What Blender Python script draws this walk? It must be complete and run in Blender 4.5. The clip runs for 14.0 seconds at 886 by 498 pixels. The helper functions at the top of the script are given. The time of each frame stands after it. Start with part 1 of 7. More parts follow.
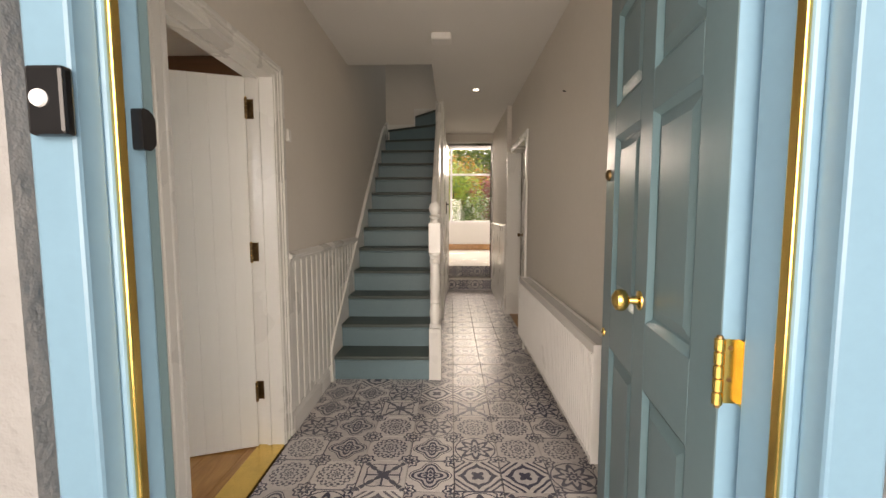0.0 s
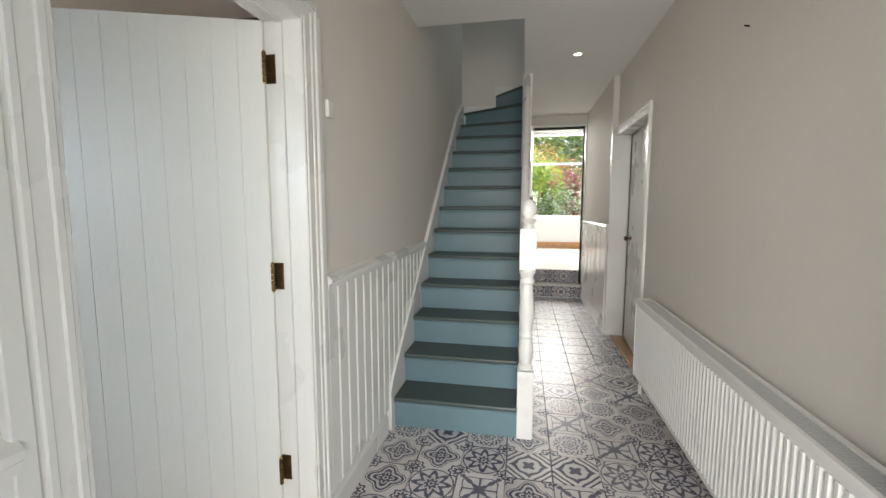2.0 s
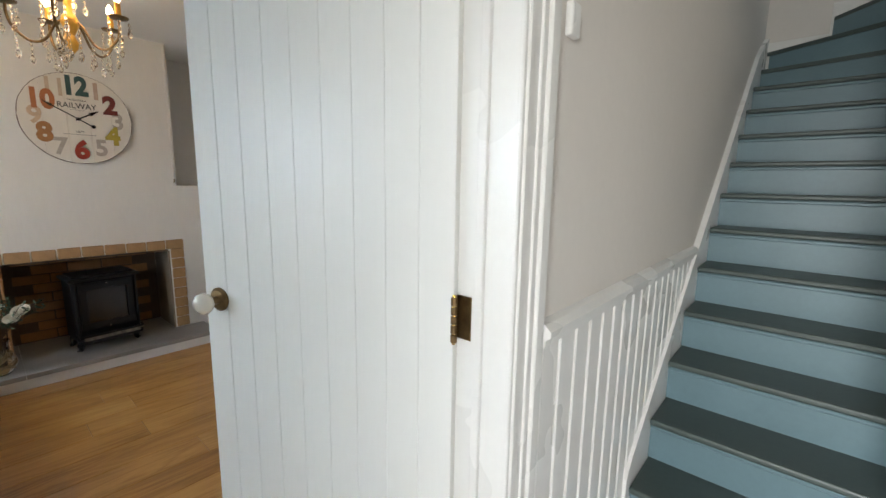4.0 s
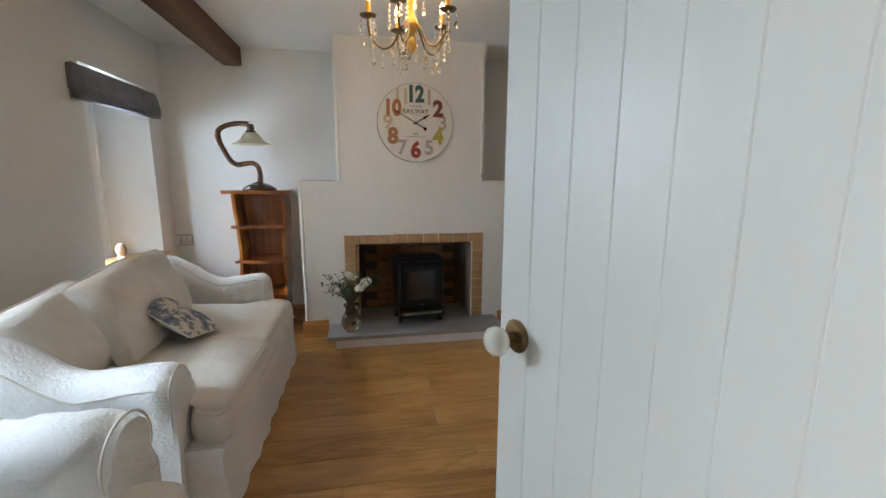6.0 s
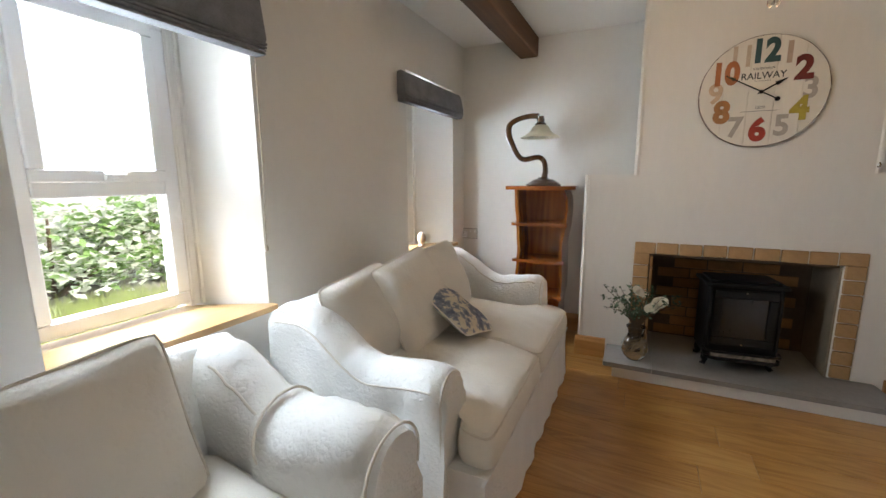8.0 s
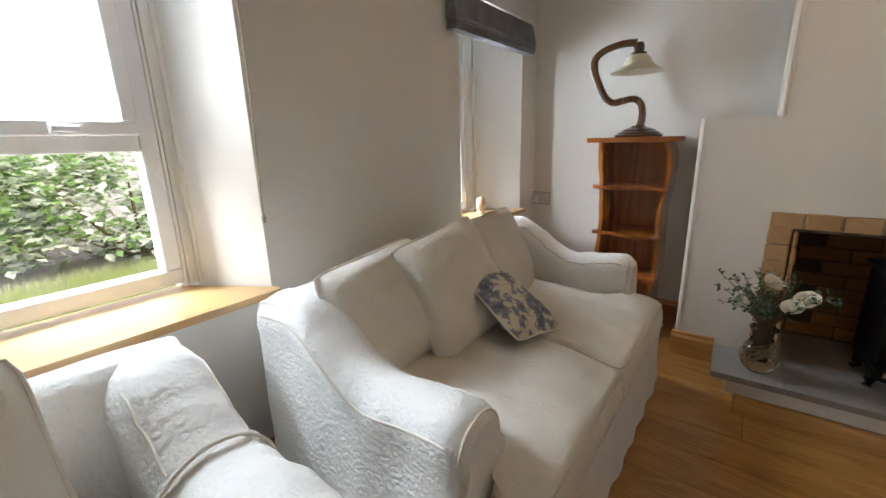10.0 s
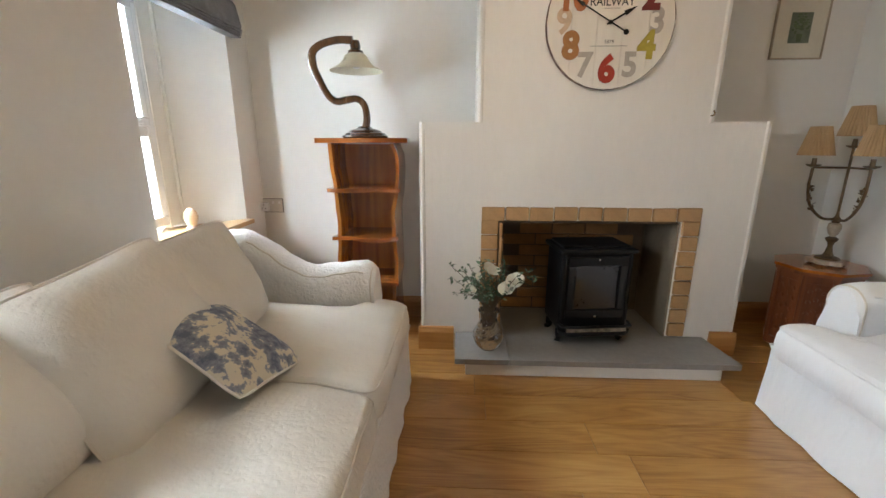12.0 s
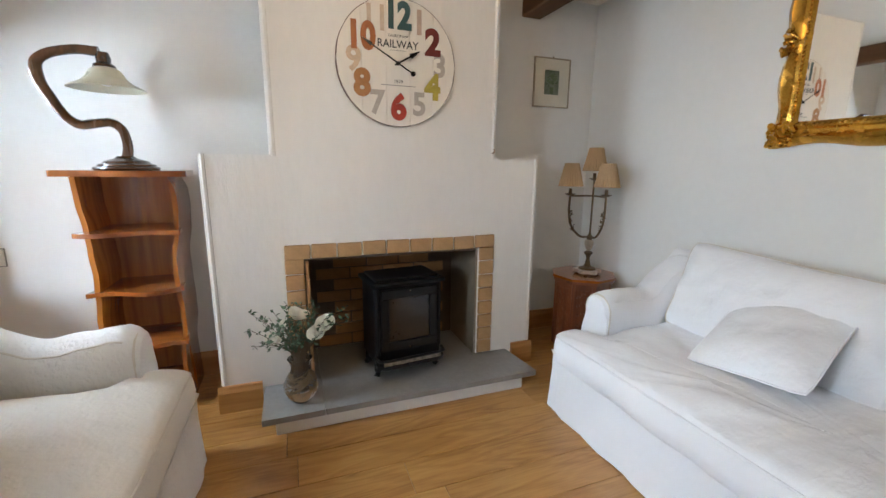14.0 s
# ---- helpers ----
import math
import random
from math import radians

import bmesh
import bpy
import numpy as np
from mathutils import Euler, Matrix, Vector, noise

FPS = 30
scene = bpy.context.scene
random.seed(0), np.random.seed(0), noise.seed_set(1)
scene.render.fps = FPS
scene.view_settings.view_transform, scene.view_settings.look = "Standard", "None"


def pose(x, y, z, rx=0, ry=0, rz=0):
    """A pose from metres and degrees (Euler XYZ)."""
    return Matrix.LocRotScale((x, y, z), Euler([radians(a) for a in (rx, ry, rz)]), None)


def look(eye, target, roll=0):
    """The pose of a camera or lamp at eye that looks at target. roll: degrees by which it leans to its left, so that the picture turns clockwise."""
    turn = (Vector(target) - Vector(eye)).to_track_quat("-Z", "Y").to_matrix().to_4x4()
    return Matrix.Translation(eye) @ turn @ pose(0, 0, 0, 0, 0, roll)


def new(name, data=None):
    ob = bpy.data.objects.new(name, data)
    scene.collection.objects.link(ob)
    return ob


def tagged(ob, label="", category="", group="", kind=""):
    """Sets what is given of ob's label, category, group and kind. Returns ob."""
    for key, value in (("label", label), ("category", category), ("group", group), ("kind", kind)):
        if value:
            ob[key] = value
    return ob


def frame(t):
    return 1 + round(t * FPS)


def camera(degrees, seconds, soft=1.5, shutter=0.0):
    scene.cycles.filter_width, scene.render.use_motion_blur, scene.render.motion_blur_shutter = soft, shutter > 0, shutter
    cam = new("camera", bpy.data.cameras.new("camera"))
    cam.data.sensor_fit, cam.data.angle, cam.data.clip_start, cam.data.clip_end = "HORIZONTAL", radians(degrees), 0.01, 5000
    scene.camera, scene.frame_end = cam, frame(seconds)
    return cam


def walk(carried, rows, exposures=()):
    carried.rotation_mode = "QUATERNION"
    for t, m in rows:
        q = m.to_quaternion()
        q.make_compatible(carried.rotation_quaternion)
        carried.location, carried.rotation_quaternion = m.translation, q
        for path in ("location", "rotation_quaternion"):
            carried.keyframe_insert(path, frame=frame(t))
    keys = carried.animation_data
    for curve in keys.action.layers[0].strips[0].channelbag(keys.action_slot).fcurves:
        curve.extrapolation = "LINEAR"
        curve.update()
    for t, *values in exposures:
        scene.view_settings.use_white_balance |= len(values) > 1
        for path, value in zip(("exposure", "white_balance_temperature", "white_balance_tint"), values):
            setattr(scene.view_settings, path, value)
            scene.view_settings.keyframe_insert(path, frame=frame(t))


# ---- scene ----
cam = camera(94.1, 14.0)
PATH = [
    (0, (0.115, -0.02, 1.274), (0.074, 1.973, 1.109), -0.1),
    (0.5, (0.062, 0.193, 1.291), (0.004, 2.184, 1.106), -0.3),
    (1, (0.012, 0.395, 1.3), (-0.102, 2.382, 1.105), -0.2),
    (1.5, (0.006, 0.602, 1.321), (-0.223, 2.579, 1.124), -0.3),
    (2, (-0.038, 0.774, 1.338), (-0.42, 2.726, 1.132), -0.0),
    (2.2, (-0.074, 0.847, 1.339), (-0.531, 2.783, 1.128), 0.1),
    (4.3, (-0.428, 1.503, 1.379), (-1.877, 2.843, 1.055), 0.9),
    (4.5, (-0.457, 1.522, 1.369), (-1.999, 2.756, 1.046), 0.9),
    (5, (-0.576, 1.564, 1.346), (-2.305, 2.513, 1.012), 0.5),
    (5.5, (-0.738, 1.602, 1.345), (-2.599, 2.254, 1.005), -0.1),
    (6, (-0.872, 1.603, 1.351), (-2.809, 1.961, 1.005), 0.2),
    (6.5, (-1.029, 1.612, 1.333), (-2.999, 1.654, 0.986), -0.2),
    (7, (-1.123, 1.599, 1.304), (-3.078, 1.338, 0.968), -0.1),
    (7.5, (-1.181, 1.552, 1.296), (-3.070, 0.985, 0.964), -0.2),
    (8, (-1.281, 1.433, 1.292), (-3.059, 0.579, 0.957), -0.3),
    (8.2, (-1.321, 1.386, 1.291), (-3.041, 0.422, 0.954), -0.4),
    (10.3, (-1.878, 1.306, 1.24), (-3.428, 0.153, 0.72), -1.4),
    (10.5, (-1.931, 1.303, 1.239), (-3.556, 0.265, 0.707), -1.4),
    (11, (-2.005, 1.297, 1.213), (-3.801, 0.595, 0.679), -0.6),
    (11.5, (-2.038, 1.263, 1.198), (-3.938, 0.912, 0.684), -0.1),
    (12, (-2.073, 1.296, 1.207), (-4.008, 1.211, 0.709), 0.1),
    (12.5, (-2.111, 1.329, 1.2), (-4.05, 1.478, 0.733), 0.3),
    (13, (-2.137, 1.377, 1.245), (-4.053, 1.727, 0.789), 0.5),
    (13.5, (-2.149, 1.416, 1.273), (-4.028, 1.943, 0.833), 0.6),
    (14, (-2.143, 1.459, 1.274), (-3.981, 2.138, 0.876), 0.6),
]
walk(cam, [(t, look(eye, target, roll)) for t, eye, target, roll in PATH], [(0, 0.02, 8000, 19), (0.5, 0.36, 8300, 19), (1.0, 0.75, 6800, 12), (1.5, 0.85, 6600, 11), (2.2, 0.6, 6500, 10), (4.3, 0.92, 6300, 10), (5, 0.82, 6200, 10), (6, 0.75, 6200, 10), (7, 0.85, 6500, 11), (8, 0.82, 6700, 12), (10.5, 0.56, 7000, 13), (11, 0.88, 7500, 13), (11.5, 1.15, 7300, 12), (12.5, 1.32, 6300, 10), (14, 1.42, 6200, 11)])

# ---- world and light ----
world = bpy.data.worlds.new("overcast_sky")
scene.world = world
world.use_nodes = True
wn = world.node_tree
sky = wn.nodes.new("ShaderNodeTexSky")
sky.sky_type = "NISHITA"
sky.sun_disc = False
sky.sun_elevation = radians(48)
sky.sun_rotation = radians(-20)
sky.air_density, sky.dust_density = 1.0, 4.0
wn.nodes["Background"].inputs["Strength"].default_value = 0.15
cloud = wn.nodes.new("ShaderNodeMix")
cloud.data_type, cloud.blend_type = "RGBA", "ADD"
cloud.inputs["Factor"].default_value = 1.0
cloud.inputs[7].default_value = (4.6, 5.0, 5.5, 1)   # an even bright cloud layer over the thin blue
wn.links.new(sky.outputs[0], cloud.inputs[6])
wn.links.new(cloud.outputs[2], wn.nodes["Background"].inputs["Color"])


def lamp(name, kind, m, energy, color=(1, 1, 1), size=None, size_y=None, radius=None, angle=None):
    data = bpy.data.lights.new(name, kind)
    data.energy, data.color = energy, color
    if size is not None:
        data.shape, data.size, data.size_y = "RECTANGLE", size, size_y or size
    if radius is not None:
        data.shadow_soft_size = radius
    if angle is not None:
        data.angle = radians(angle)
    ob = new(name, data)
    ob.matrix_world = m
    return ob


lamp("sun", "SUN", look((-3, 8, 9), (0, 0, 0)), 3.0, (1, 0.96, 0.9), angle=14)
DAY = (0.75, 0.885, 1.0)
lamp("window_daylight", "AREA", look((-2.12, -1.25, 2.55), (-2.3, 2.2, 0.3)), 125, DAY, 1.2, 0.9)
lamp("window_daylight", "AREA", look((-2.12, -0.70, 1.62), (-2.12, 3.0, 0.9)), 28, DAY, 0.66, 0.5)
lamp("window_daylight", "AREA", look((-4.0, -0.70, 1.45), (-3.9, 3.0, 0.9)), 38, DAY, 0.55, 0.8)
lamp("window_daylight", "AREA", look((-4.05, -1.25, 2.55), (-3.6, 2.2, 0.3)), 90, DAY, 1.1, 0.9)
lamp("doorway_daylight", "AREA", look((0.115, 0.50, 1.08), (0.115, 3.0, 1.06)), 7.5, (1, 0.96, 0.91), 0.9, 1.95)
lamp("porch_daylight", "AREA", look((0.1, -1.6, 1.6), (0.1, 3.0, 1.1)), 105, (1, 0.97, 0.93), 1.8, 2.1)
lamp("window_daylight", "AREA", look((-1.5, -1.05, 1.75), (-4.35, 1.95, 0.9)), 44, DAY, 0.9, 0.9)
lamp("window_daylight", "AREA", look((-3.35, -1.1, 1.6), (-4.7, 0.1, 1.3)), 52, DAY, 0.7, 0.8)
lamp("garden_window_daylight", "AREA", look((0.6, 11.1, 2.9), (0.4, 7.0, 0.8)), 190, (1.0, 0.97, 0.92), 2.8, 1.0)
# Added fill lamp under the landing ceiling; no window stands behind it.
lamp("landing_daylight", "AREA", look((0.6, 5.9, 4.6), (-0.4, 5.0, 2.0)), 5, DAY, 0.6, 0.8)
lamp("chandelier_glow", "POINT", pose(-3.03, 1.84, 2.21), 4, (1.0, 0.68, 0.36), radius=0.2)

# ---- materials ----


def nodes_of(name):
    m = bpy.data.materials.new(name)
    m.use_nodes = True
    nt = m.node_tree
    return m, nt, nt.nodes, nt.links, nt.nodes["Principled BSDF"]


def ramp(nt, fac, stops):
    r = nt.nodes.new("ShaderNodeValToRGB")
    els = r.color_ramp.elements
    while len(els) < len(stops):
        els.new(0.5)
    for e, (p, c) in zip(els, stops):
        e.position, e.color = p, (*c, 1)
    nt.links.new(fac, r.inputs[0])
    return r.outputs[0]


def math_node(nt, op, a, b=None, c=None):
    n = nt.nodes.new("ShaderNodeMath")
    n.operation = op
    for i, v in enumerate((a, b, c)):
        if v is None:
            continue
        if isinstance(v, (int, float)):
            n.inputs[i].default_value = v
        else:
            nt.links.new(v, n.inputs[i])
    return n.outputs[0]


def noise_tex(nt, scale, detail=4, rough=0.5, stretch=None, space="Object"):
    tc = nt.nodes.new("ShaderNodeTexCoord")
    src = tc.outputs[space]
    if stretch:
        mp = nt.nodes.new("ShaderNodeMapping")
        mp.inputs["Scale"].default_value = stretch
        nt.links.new(src, mp.inputs[0])
        src = mp.outputs[0]
    n = nt.nodes.new("ShaderNodeTexNoise")
    n.inputs["Scale"].default_value, n.inputs["Detail"].default_value, n.inputs["Roughness"].default_value = scale, detail, rough
    nt.links.new(src, n.inputs["Vector"])
    return n.outputs[0]


def bump_to(nt, b, height, strength=0.2, dist=0.01):
    n = nt.nodes.new("ShaderNodeBump")
    n.inputs["Strength"].default_value, n.inputs["Distance"].default_value = strength, dist
    nt.links.new(height, n.inputs["Height"])
    nt.links.new(n.outputs[0], b.inputs["Normal"])


def shade(col, k):
    return tuple(min(1, c * k) for c in col)


def surface(name, col, rough=0.5, metal=0.0, var=0.08, scale=3.0, fine=60.0, bump=0.1, dist=0.003, stretch=None, rough_var=0.08, coat=0.0):
    """A painted, plastered, metal or stone surface with large soft variation and a fine grain."""
    m, nt, ns, ln, b = nodes_of(name)
    big = noise_tex(nt, scale, 3, 0.6, stretch)
    small = noise_tex(nt, fine, 3, 0.6, stretch)
    mixed = math_node(nt, "ADD", math_node(nt, "MULTIPLY", big, 0.65), math_node(nt, "MULTIPLY", small, 0.35))
    ln.new(ramp(nt, mixed, [(0.3, shade(col, 1 - var)), (0.7, shade(col, 1 + var))]), b.inputs["Base Color"])
    b.inputs["Metallic"].default_value = metal
    ln.new(math_node(nt, "MULTIPLY_ADD", big, rough_var * 2, rough - rough_var), b.inputs["Roughness"])
    b.inputs["Coat Weight"].default_value = coat
    if bump:
        bump_to(nt, b, mixed, bump, dist)
    return m


def wood(name, dark, light, rough=0.4, axis="y", scale=1.0, per_object=True, coat=0.0, contrast=(0.3, 0.72)):
    """Boards with long grain along an axis."""
    m, nt, ns, ln, b = nodes_of(name)
    tc = ns.new("ShaderNodeTexCoord")
    mp = ns.new("ShaderNodeMapping")
    s = {"x": (0.9, 14, 14), "y": (14, 0.9, 14), "z": (14, 14, 0.9)}[axis]
    mp.inputs["Scale"].default_value = [v * scale for v in s]
    ln.new(tc.outputs["Object"], mp.inputs[0])
    info = ns.new("ShaderNodeObjectInfo")
    off = ns.new("ShaderNodeVectorMath")
    off.operation = "ADD"
    cmb = ns.new("ShaderNodeCombineXYZ")
    for i in range(3):
        ln.new(math_node(nt, "MULTIPLY", info.outputs["Random"], 37.0 + 11 * i), cmb.inputs[i])
    ln.new(mp.outputs[0], off.inputs[0])
    ln.new(cmb.outputs[0], off.inputs[1])
    n = ns.new("ShaderNodeTexNoise")
    n.inputs["Scale"].default_value, n.inputs["Detail"].default_value, n.inputs["Distortion"].default_value = 1.0, 6, 1.6
    n2 = ns.new("ShaderNodeTexNoise")
    n2.inputs["Scale"].default_value, n2.inputs["Detail"].default_value = 5.0, 3
    ln.new(off.outputs[0], n.inputs["Vector"])
    ln.new(off.outputs[0], n2.inputs["Vector"])
    g = math_node(nt, "ADD", math_node(nt, "MULTIPLY", n.outputs[0], 0.7), math_node(nt, "MULTIPLY", n2.outputs[0], 0.3))
    if per_object:
        g = math_node(nt, "ADD", g, math_node(nt, "MULTIPLY_ADD", info.outputs["Random"], 0.16, -0.08))
    mid = tuple((a + c) / 2 for a, c in zip(dark, light))
    ln.new(ramp(nt, g, [(contrast[0], dark), (0.5, mid), (contrast[1], light)]), b.inputs["Base Color"])
    ln.new(math_node(nt, "MULTIPLY_ADD", g, 0.15, rough - 0.07), b.inputs["Roughness"])
    b.inputs["Coat Weight"].default_value = coat
    b.inputs["Coat Roughness"].default_value = 0.2
    bump_to(nt, b, g, 0.12, 0.002)
    return m


def glass(name, tint=(1, 1, 1), rough=0.0, thin=True):
    m, nt, ns, ln, b = nodes_of(name)
    if thin:
        tr, gl, mx, fr = ns.new("ShaderNodeBsdfTransparent"), ns.new("ShaderNodeBsdfGlossy"), ns.new("ShaderNodeMixShader"), ns.new("ShaderNodeLayerWeight")
        tr.inputs[0].default_value = (*tint, 1)
        gl.inputs["Roughness"].default_value = rough
        fr.inputs[0].default_value = 0.5
        facing = math_node(nt, "MULTIPLY", fr.outputs["Facing"], fr.outputs["Facing"])
        ln.new(math_node(nt, "MULTIPLY_ADD", math_node(nt, "MULTIPLY", facing, facing), 0.5, 0.035), mx.inputs[0])
        ln.new(tr.outputs[0], mx.inputs[1])
        ln.new(gl.outputs[0], mx.inputs[2])
        ln.new(mx.outputs[0], ns["Material Output"].inputs[0])
    else:
        b.inputs["Base Color"].default_value = (*tint, 1)
        b.inputs["Transmission Weight"].default_value = 1.0
        b.inputs["Roughness"].default_value = rough
    return m


def glowing(name, col, strength):
    m, nt, ns, ln, b = nodes_of(name)
    b.inputs["Base Color"].default_value = (*col, 1)
    b.inputs["Emission Color"].default_value = (*col, 1)
    b.inputs["Emission Strength"].default_value = strength
    return m


PLASTER = surface("warm_plaster", (0.72, 0.68, 0.62), 0.75, var=0.035, scale=1.3, fine=28, bump=0.12, dist=0.004)
ROOM_PLASTER = surface("cream_plaster", (0.74, 0.725, 0.69), 0.72, var=0.035, scale=1.1, fine=20, bump=0.18, dist=0.006)
BREAST = surface("hand_trowelled_plaster", (0.77, 0.74, 0.69), 0.68, var=0.04, scale=2.2, fine=26, bump=0.6, dist=0.009, stretch=(1, 1, 0.35))
CEILING = surface("ceiling_paint", (0.80, 0.79, 0.76), 0.8, var=0.02, scale=1.0, fine=40, bump=0.05)
GLOSS_WHITE = surface("white_gloss_paint", (0.80, 0.79, 0.75), 0.28, var=0.03, scale=2.0, fine=45, bump=0.06, dist=0.002, rough_var=0.05)
DOOR_WHITE = surface("white_door_paint", (0.80, 0.795, 0.75), 0.40, var=0.02, scale=1.6, fine=70, bump=0.05, dist=0.001, rough_var=0.05, stretch=(1, 1, 0.2))
RAD_WHITE = surface("radiator_enamel", (0.80, 0.79, 0.76), 0.3, var=0.02, bump=0.0)
UPVC = surface("white_upvc", (0.82, 0.83, 0.84), 0.25, var=0.01, bump=0.0)
BLUE_DOOR = surface("sage_blue_paint", (0.108, 0.180, 0.200), 0.34, var=0.07, scale=2.5, fine=50, bump=0.08, dist=0.001)
BLUE_FRAME = surface("sky_blue_paint", (0.16, 0.30, 0.40), 0.35, var=0.06, scale=3, fine=50, bump=0.08, dist=0.001)
DOOR_BEAD = surface("sage_blue_moulding_paint", (0.130, 0.225, 0.255), 0.32, var=0.06, scale=3, fine=50, bump=0.08, dist=0.001)
BLUE_STAIR = surface("blue_stair_paint", (0.15, 0.235, 0.265), 0.42, var=0.08, scale=4, fine=45, bump=0.1, dist=0.001)
TREAD = surface("worn_blue_tread_paint", (0.06, 0.082, 0.075), 0.42, var=0.14, scale=5, fine=60, bump=0.12, dist=0.001)
RENDER_GREY = surface("rough_grey_render", (0.29, 0.29, 0.285), 0.9, var=0.07, scale=6, fine=35, bump=0.9, dist=0.02)
BRASS = surface("brass", (0.75, 0.52, 0.16), 0.22, metal=1.0, var=0.12, scale=9, fine=60, bump=0.05)
OLD_BRASS = surface("aged_brass", (0.20, 0.13, 0.06), 0.38, metal=0.9, var=0.35, scale=25, fine=90, bump=0.1)
BLACK = surface("black_plastic", (0.006, 0.006, 0.007), 0.22, var=0.1, bump=0.0)
IRON = surface("black_cast_iron", (0.006, 0.006, 0.007), 0.42, metal=0.0, var=0.25, scale=8, fine=80, bump=0.25, dist=0.001)
IRON.node_tree.nodes["Principled BSDF"].inputs["Specular IOR Level"].default_value = 0.28
SLATE = surface("grey_slate", (0.26, 0.25, 0.235), 0.5, var=0.16, scale=4, fine=40, bump=0.35, dist=0.003)
MORTAR = surface("fire_mortar", (0.34, 0.27, 0.19), 0.9, var=0.15, bump=0.5)
SOOT = surface("sooty_mortar", (0.11, 0.075, 0.05), 0.9, var=0.3, bump=0.5)
BRICK = surface("buff_brick", (0.43, 0.26, 0.12), 0.75, var=0.14, scale=9, fine=80, bump=0.35, dist=0.002)
BRICK_IN = surface("smoked_buff_brick", (0.33, 0.165, 0.062), 0.8, var=0.25, scale=5, fine=60, bump=0.35, dist=0.002)
CEMENT = surface("cement_render", (0.22, 0.18, 0.13), 0.85, var=0.18, scale=4, fine=40, bump=0.4)
PINE = wood("varnished_pine", (0.30, 0.115, 0.028), (0.52, 0.27, 0.09), 0.3, "y", 0.8, coat=0.3)
PINE_V = wood("red_varnished_pine", (0.19, 0.046, 0.006), (0.56, 0.205, 0.030), 0.22, "z", 0.55, coat=0.6)
PINE_H = wood("red_varnished_pine_boards", (0.15, 0.034, 0.006), (0.42, 0.13, 0.022), 0.16, "y", 0.6, coat=0.7)
OAK_STOPS = [(0.28, (0.24, 0.100, 0.022)), (0.42, (0.38, 0.180, 0.046)), (0.55, (0.48, 0.250, 0.072)), (0.72, (0.58, 0.34, 0.115))]


def oak_board():
    """Golden oak: broad wandering figure, fine dark pores, a tone of its own for each board."""
    m, nt, ns, ln, b = nodes_of("oak_laminate")
    tc, info, add = ns.new("ShaderNodeTexCoord"), ns.new("ShaderNodeObjectInfo"), ns.new("ShaderNodeVectorMath")
    cmb = ns.new("ShaderNodeCombineXYZ")
    for i in range(3):
        ln.new(math_node(nt, "MULTIPLY", info.outputs["Random"], 23.0 + 17 * i), cmb.inputs[i])
    add.operation = "ADD"
    ln.new(tc.outputs["Object"], add.inputs[0])
    ln.new(cmb.outputs[0], add.inputs[1])

    def layer(stretch, scale, detail, dist):
        mp, n = ns.new("ShaderNodeMapping"), ns.new("ShaderNodeTexNoise")
        mp.inputs["Scale"].default_value = stretch
        ln.new(add.outputs[0], mp.inputs[0])
        ln.new(mp.outputs[0], n.inputs["Vector"])
        n.inputs["Scale"].default_value, n.inputs["Detail"].default_value, n.inputs["Distortion"].default_value = scale, detail, dist
        return n.outputs[0]
    broad = layer((7.0, 0.9, 1), 1.0, 3, 1.2)
    figure = math_node(nt, "FRACT", math_node(nt, "MULTIPLY", broad, 7.0))
    figure = math_node(nt, "ABSOLUTE", math_node(nt, "SUBTRACT", figure, 0.5))
    pores = layer((150, 7, 1), 1.0, 2, 0.0)
    patch = layer((3, 1.2, 1), 1.0, 2, 0.4)
    g = math_node(nt, "ADD", math_node(nt, "MULTIPLY", figure, 0.26), math_node(nt, "MULTIPLY", pores, 0.22))
    g = math_node(nt, "ADD", g, math_node(nt, "MULTIPLY", patch, 0.50))
    g = math_node(nt, "ADD", g, math_node(nt, "MULTIPLY_ADD", info.outputs["Random"], 0.07, 0.0))
    ln.new(ramp(nt, g, OAK_STOPS), b.inputs["Base Color"])
    ln.new(math_node(nt, "MULTIPLY_ADD", pores, 0.16, 0.26), b.inputs["Roughness"])
    b.inputs["Coat Weight"].default_value = 0.35
    b.inputs["Coat Roughness"].default_value = 0.25
    bump_to(nt, b, pores, 0.12, 0.001)
    return m


OAK = oak_board()
DARK_BED = surface("dark_board_bed", (0.03, 0.02, 0.012), 0.9, bump=0.0)
SILL_WOOD = wood("light_oak_sill", (0.46, 0.27, 0.11), (0.60, 0.40, 0.19), 0.3, "x", 0.6)
BEAM_WOOD = wood("dark_rough_beam", (0.050, 0.020, 0.008), (0.19, 0.085, 0.032), 0.65, "x", 0.55, contrast=(0.25, 0.8))
LAMP_WOOD = wood("dark_polished_wood", (0.030, 0.013, 0.006), (0.12, 0.050, 0.018), 0.25, "z", 0.8, coat=0.6)
CARVED = wood("carved_red_wood", (0.10, 0.026, 0.010), (0.25, 0.075, 0.025), 0.32, "z", 0.9, coat=0.3)
GROUT = surface("grout", (0.17, 0.16, 0.155), 0.8, var=0.1, bump=0.1)
GREY_BLIND = surface("grey_damask_blind", (0.19, 0.195, 0.215), 0.75, var=0.3, scale=11, fine=200, bump=0.3, dist=0.001)
CORD = surface("cord", (0.36, 0.31, 0.24), 0.8, bump=0.0)
LAMP_SHADE = surface("frosted_cream_glass", (0.72, 0.68, 0.52), 0.3, var=0.1, scale=14, fine=60, bump=0.1)
PLEAT = surface("pleated_beige_silk", (0.40, 0.255, 0.125), 0.7, var=0.12, scale=6, fine=150, bump=0.2, dist=0.001)
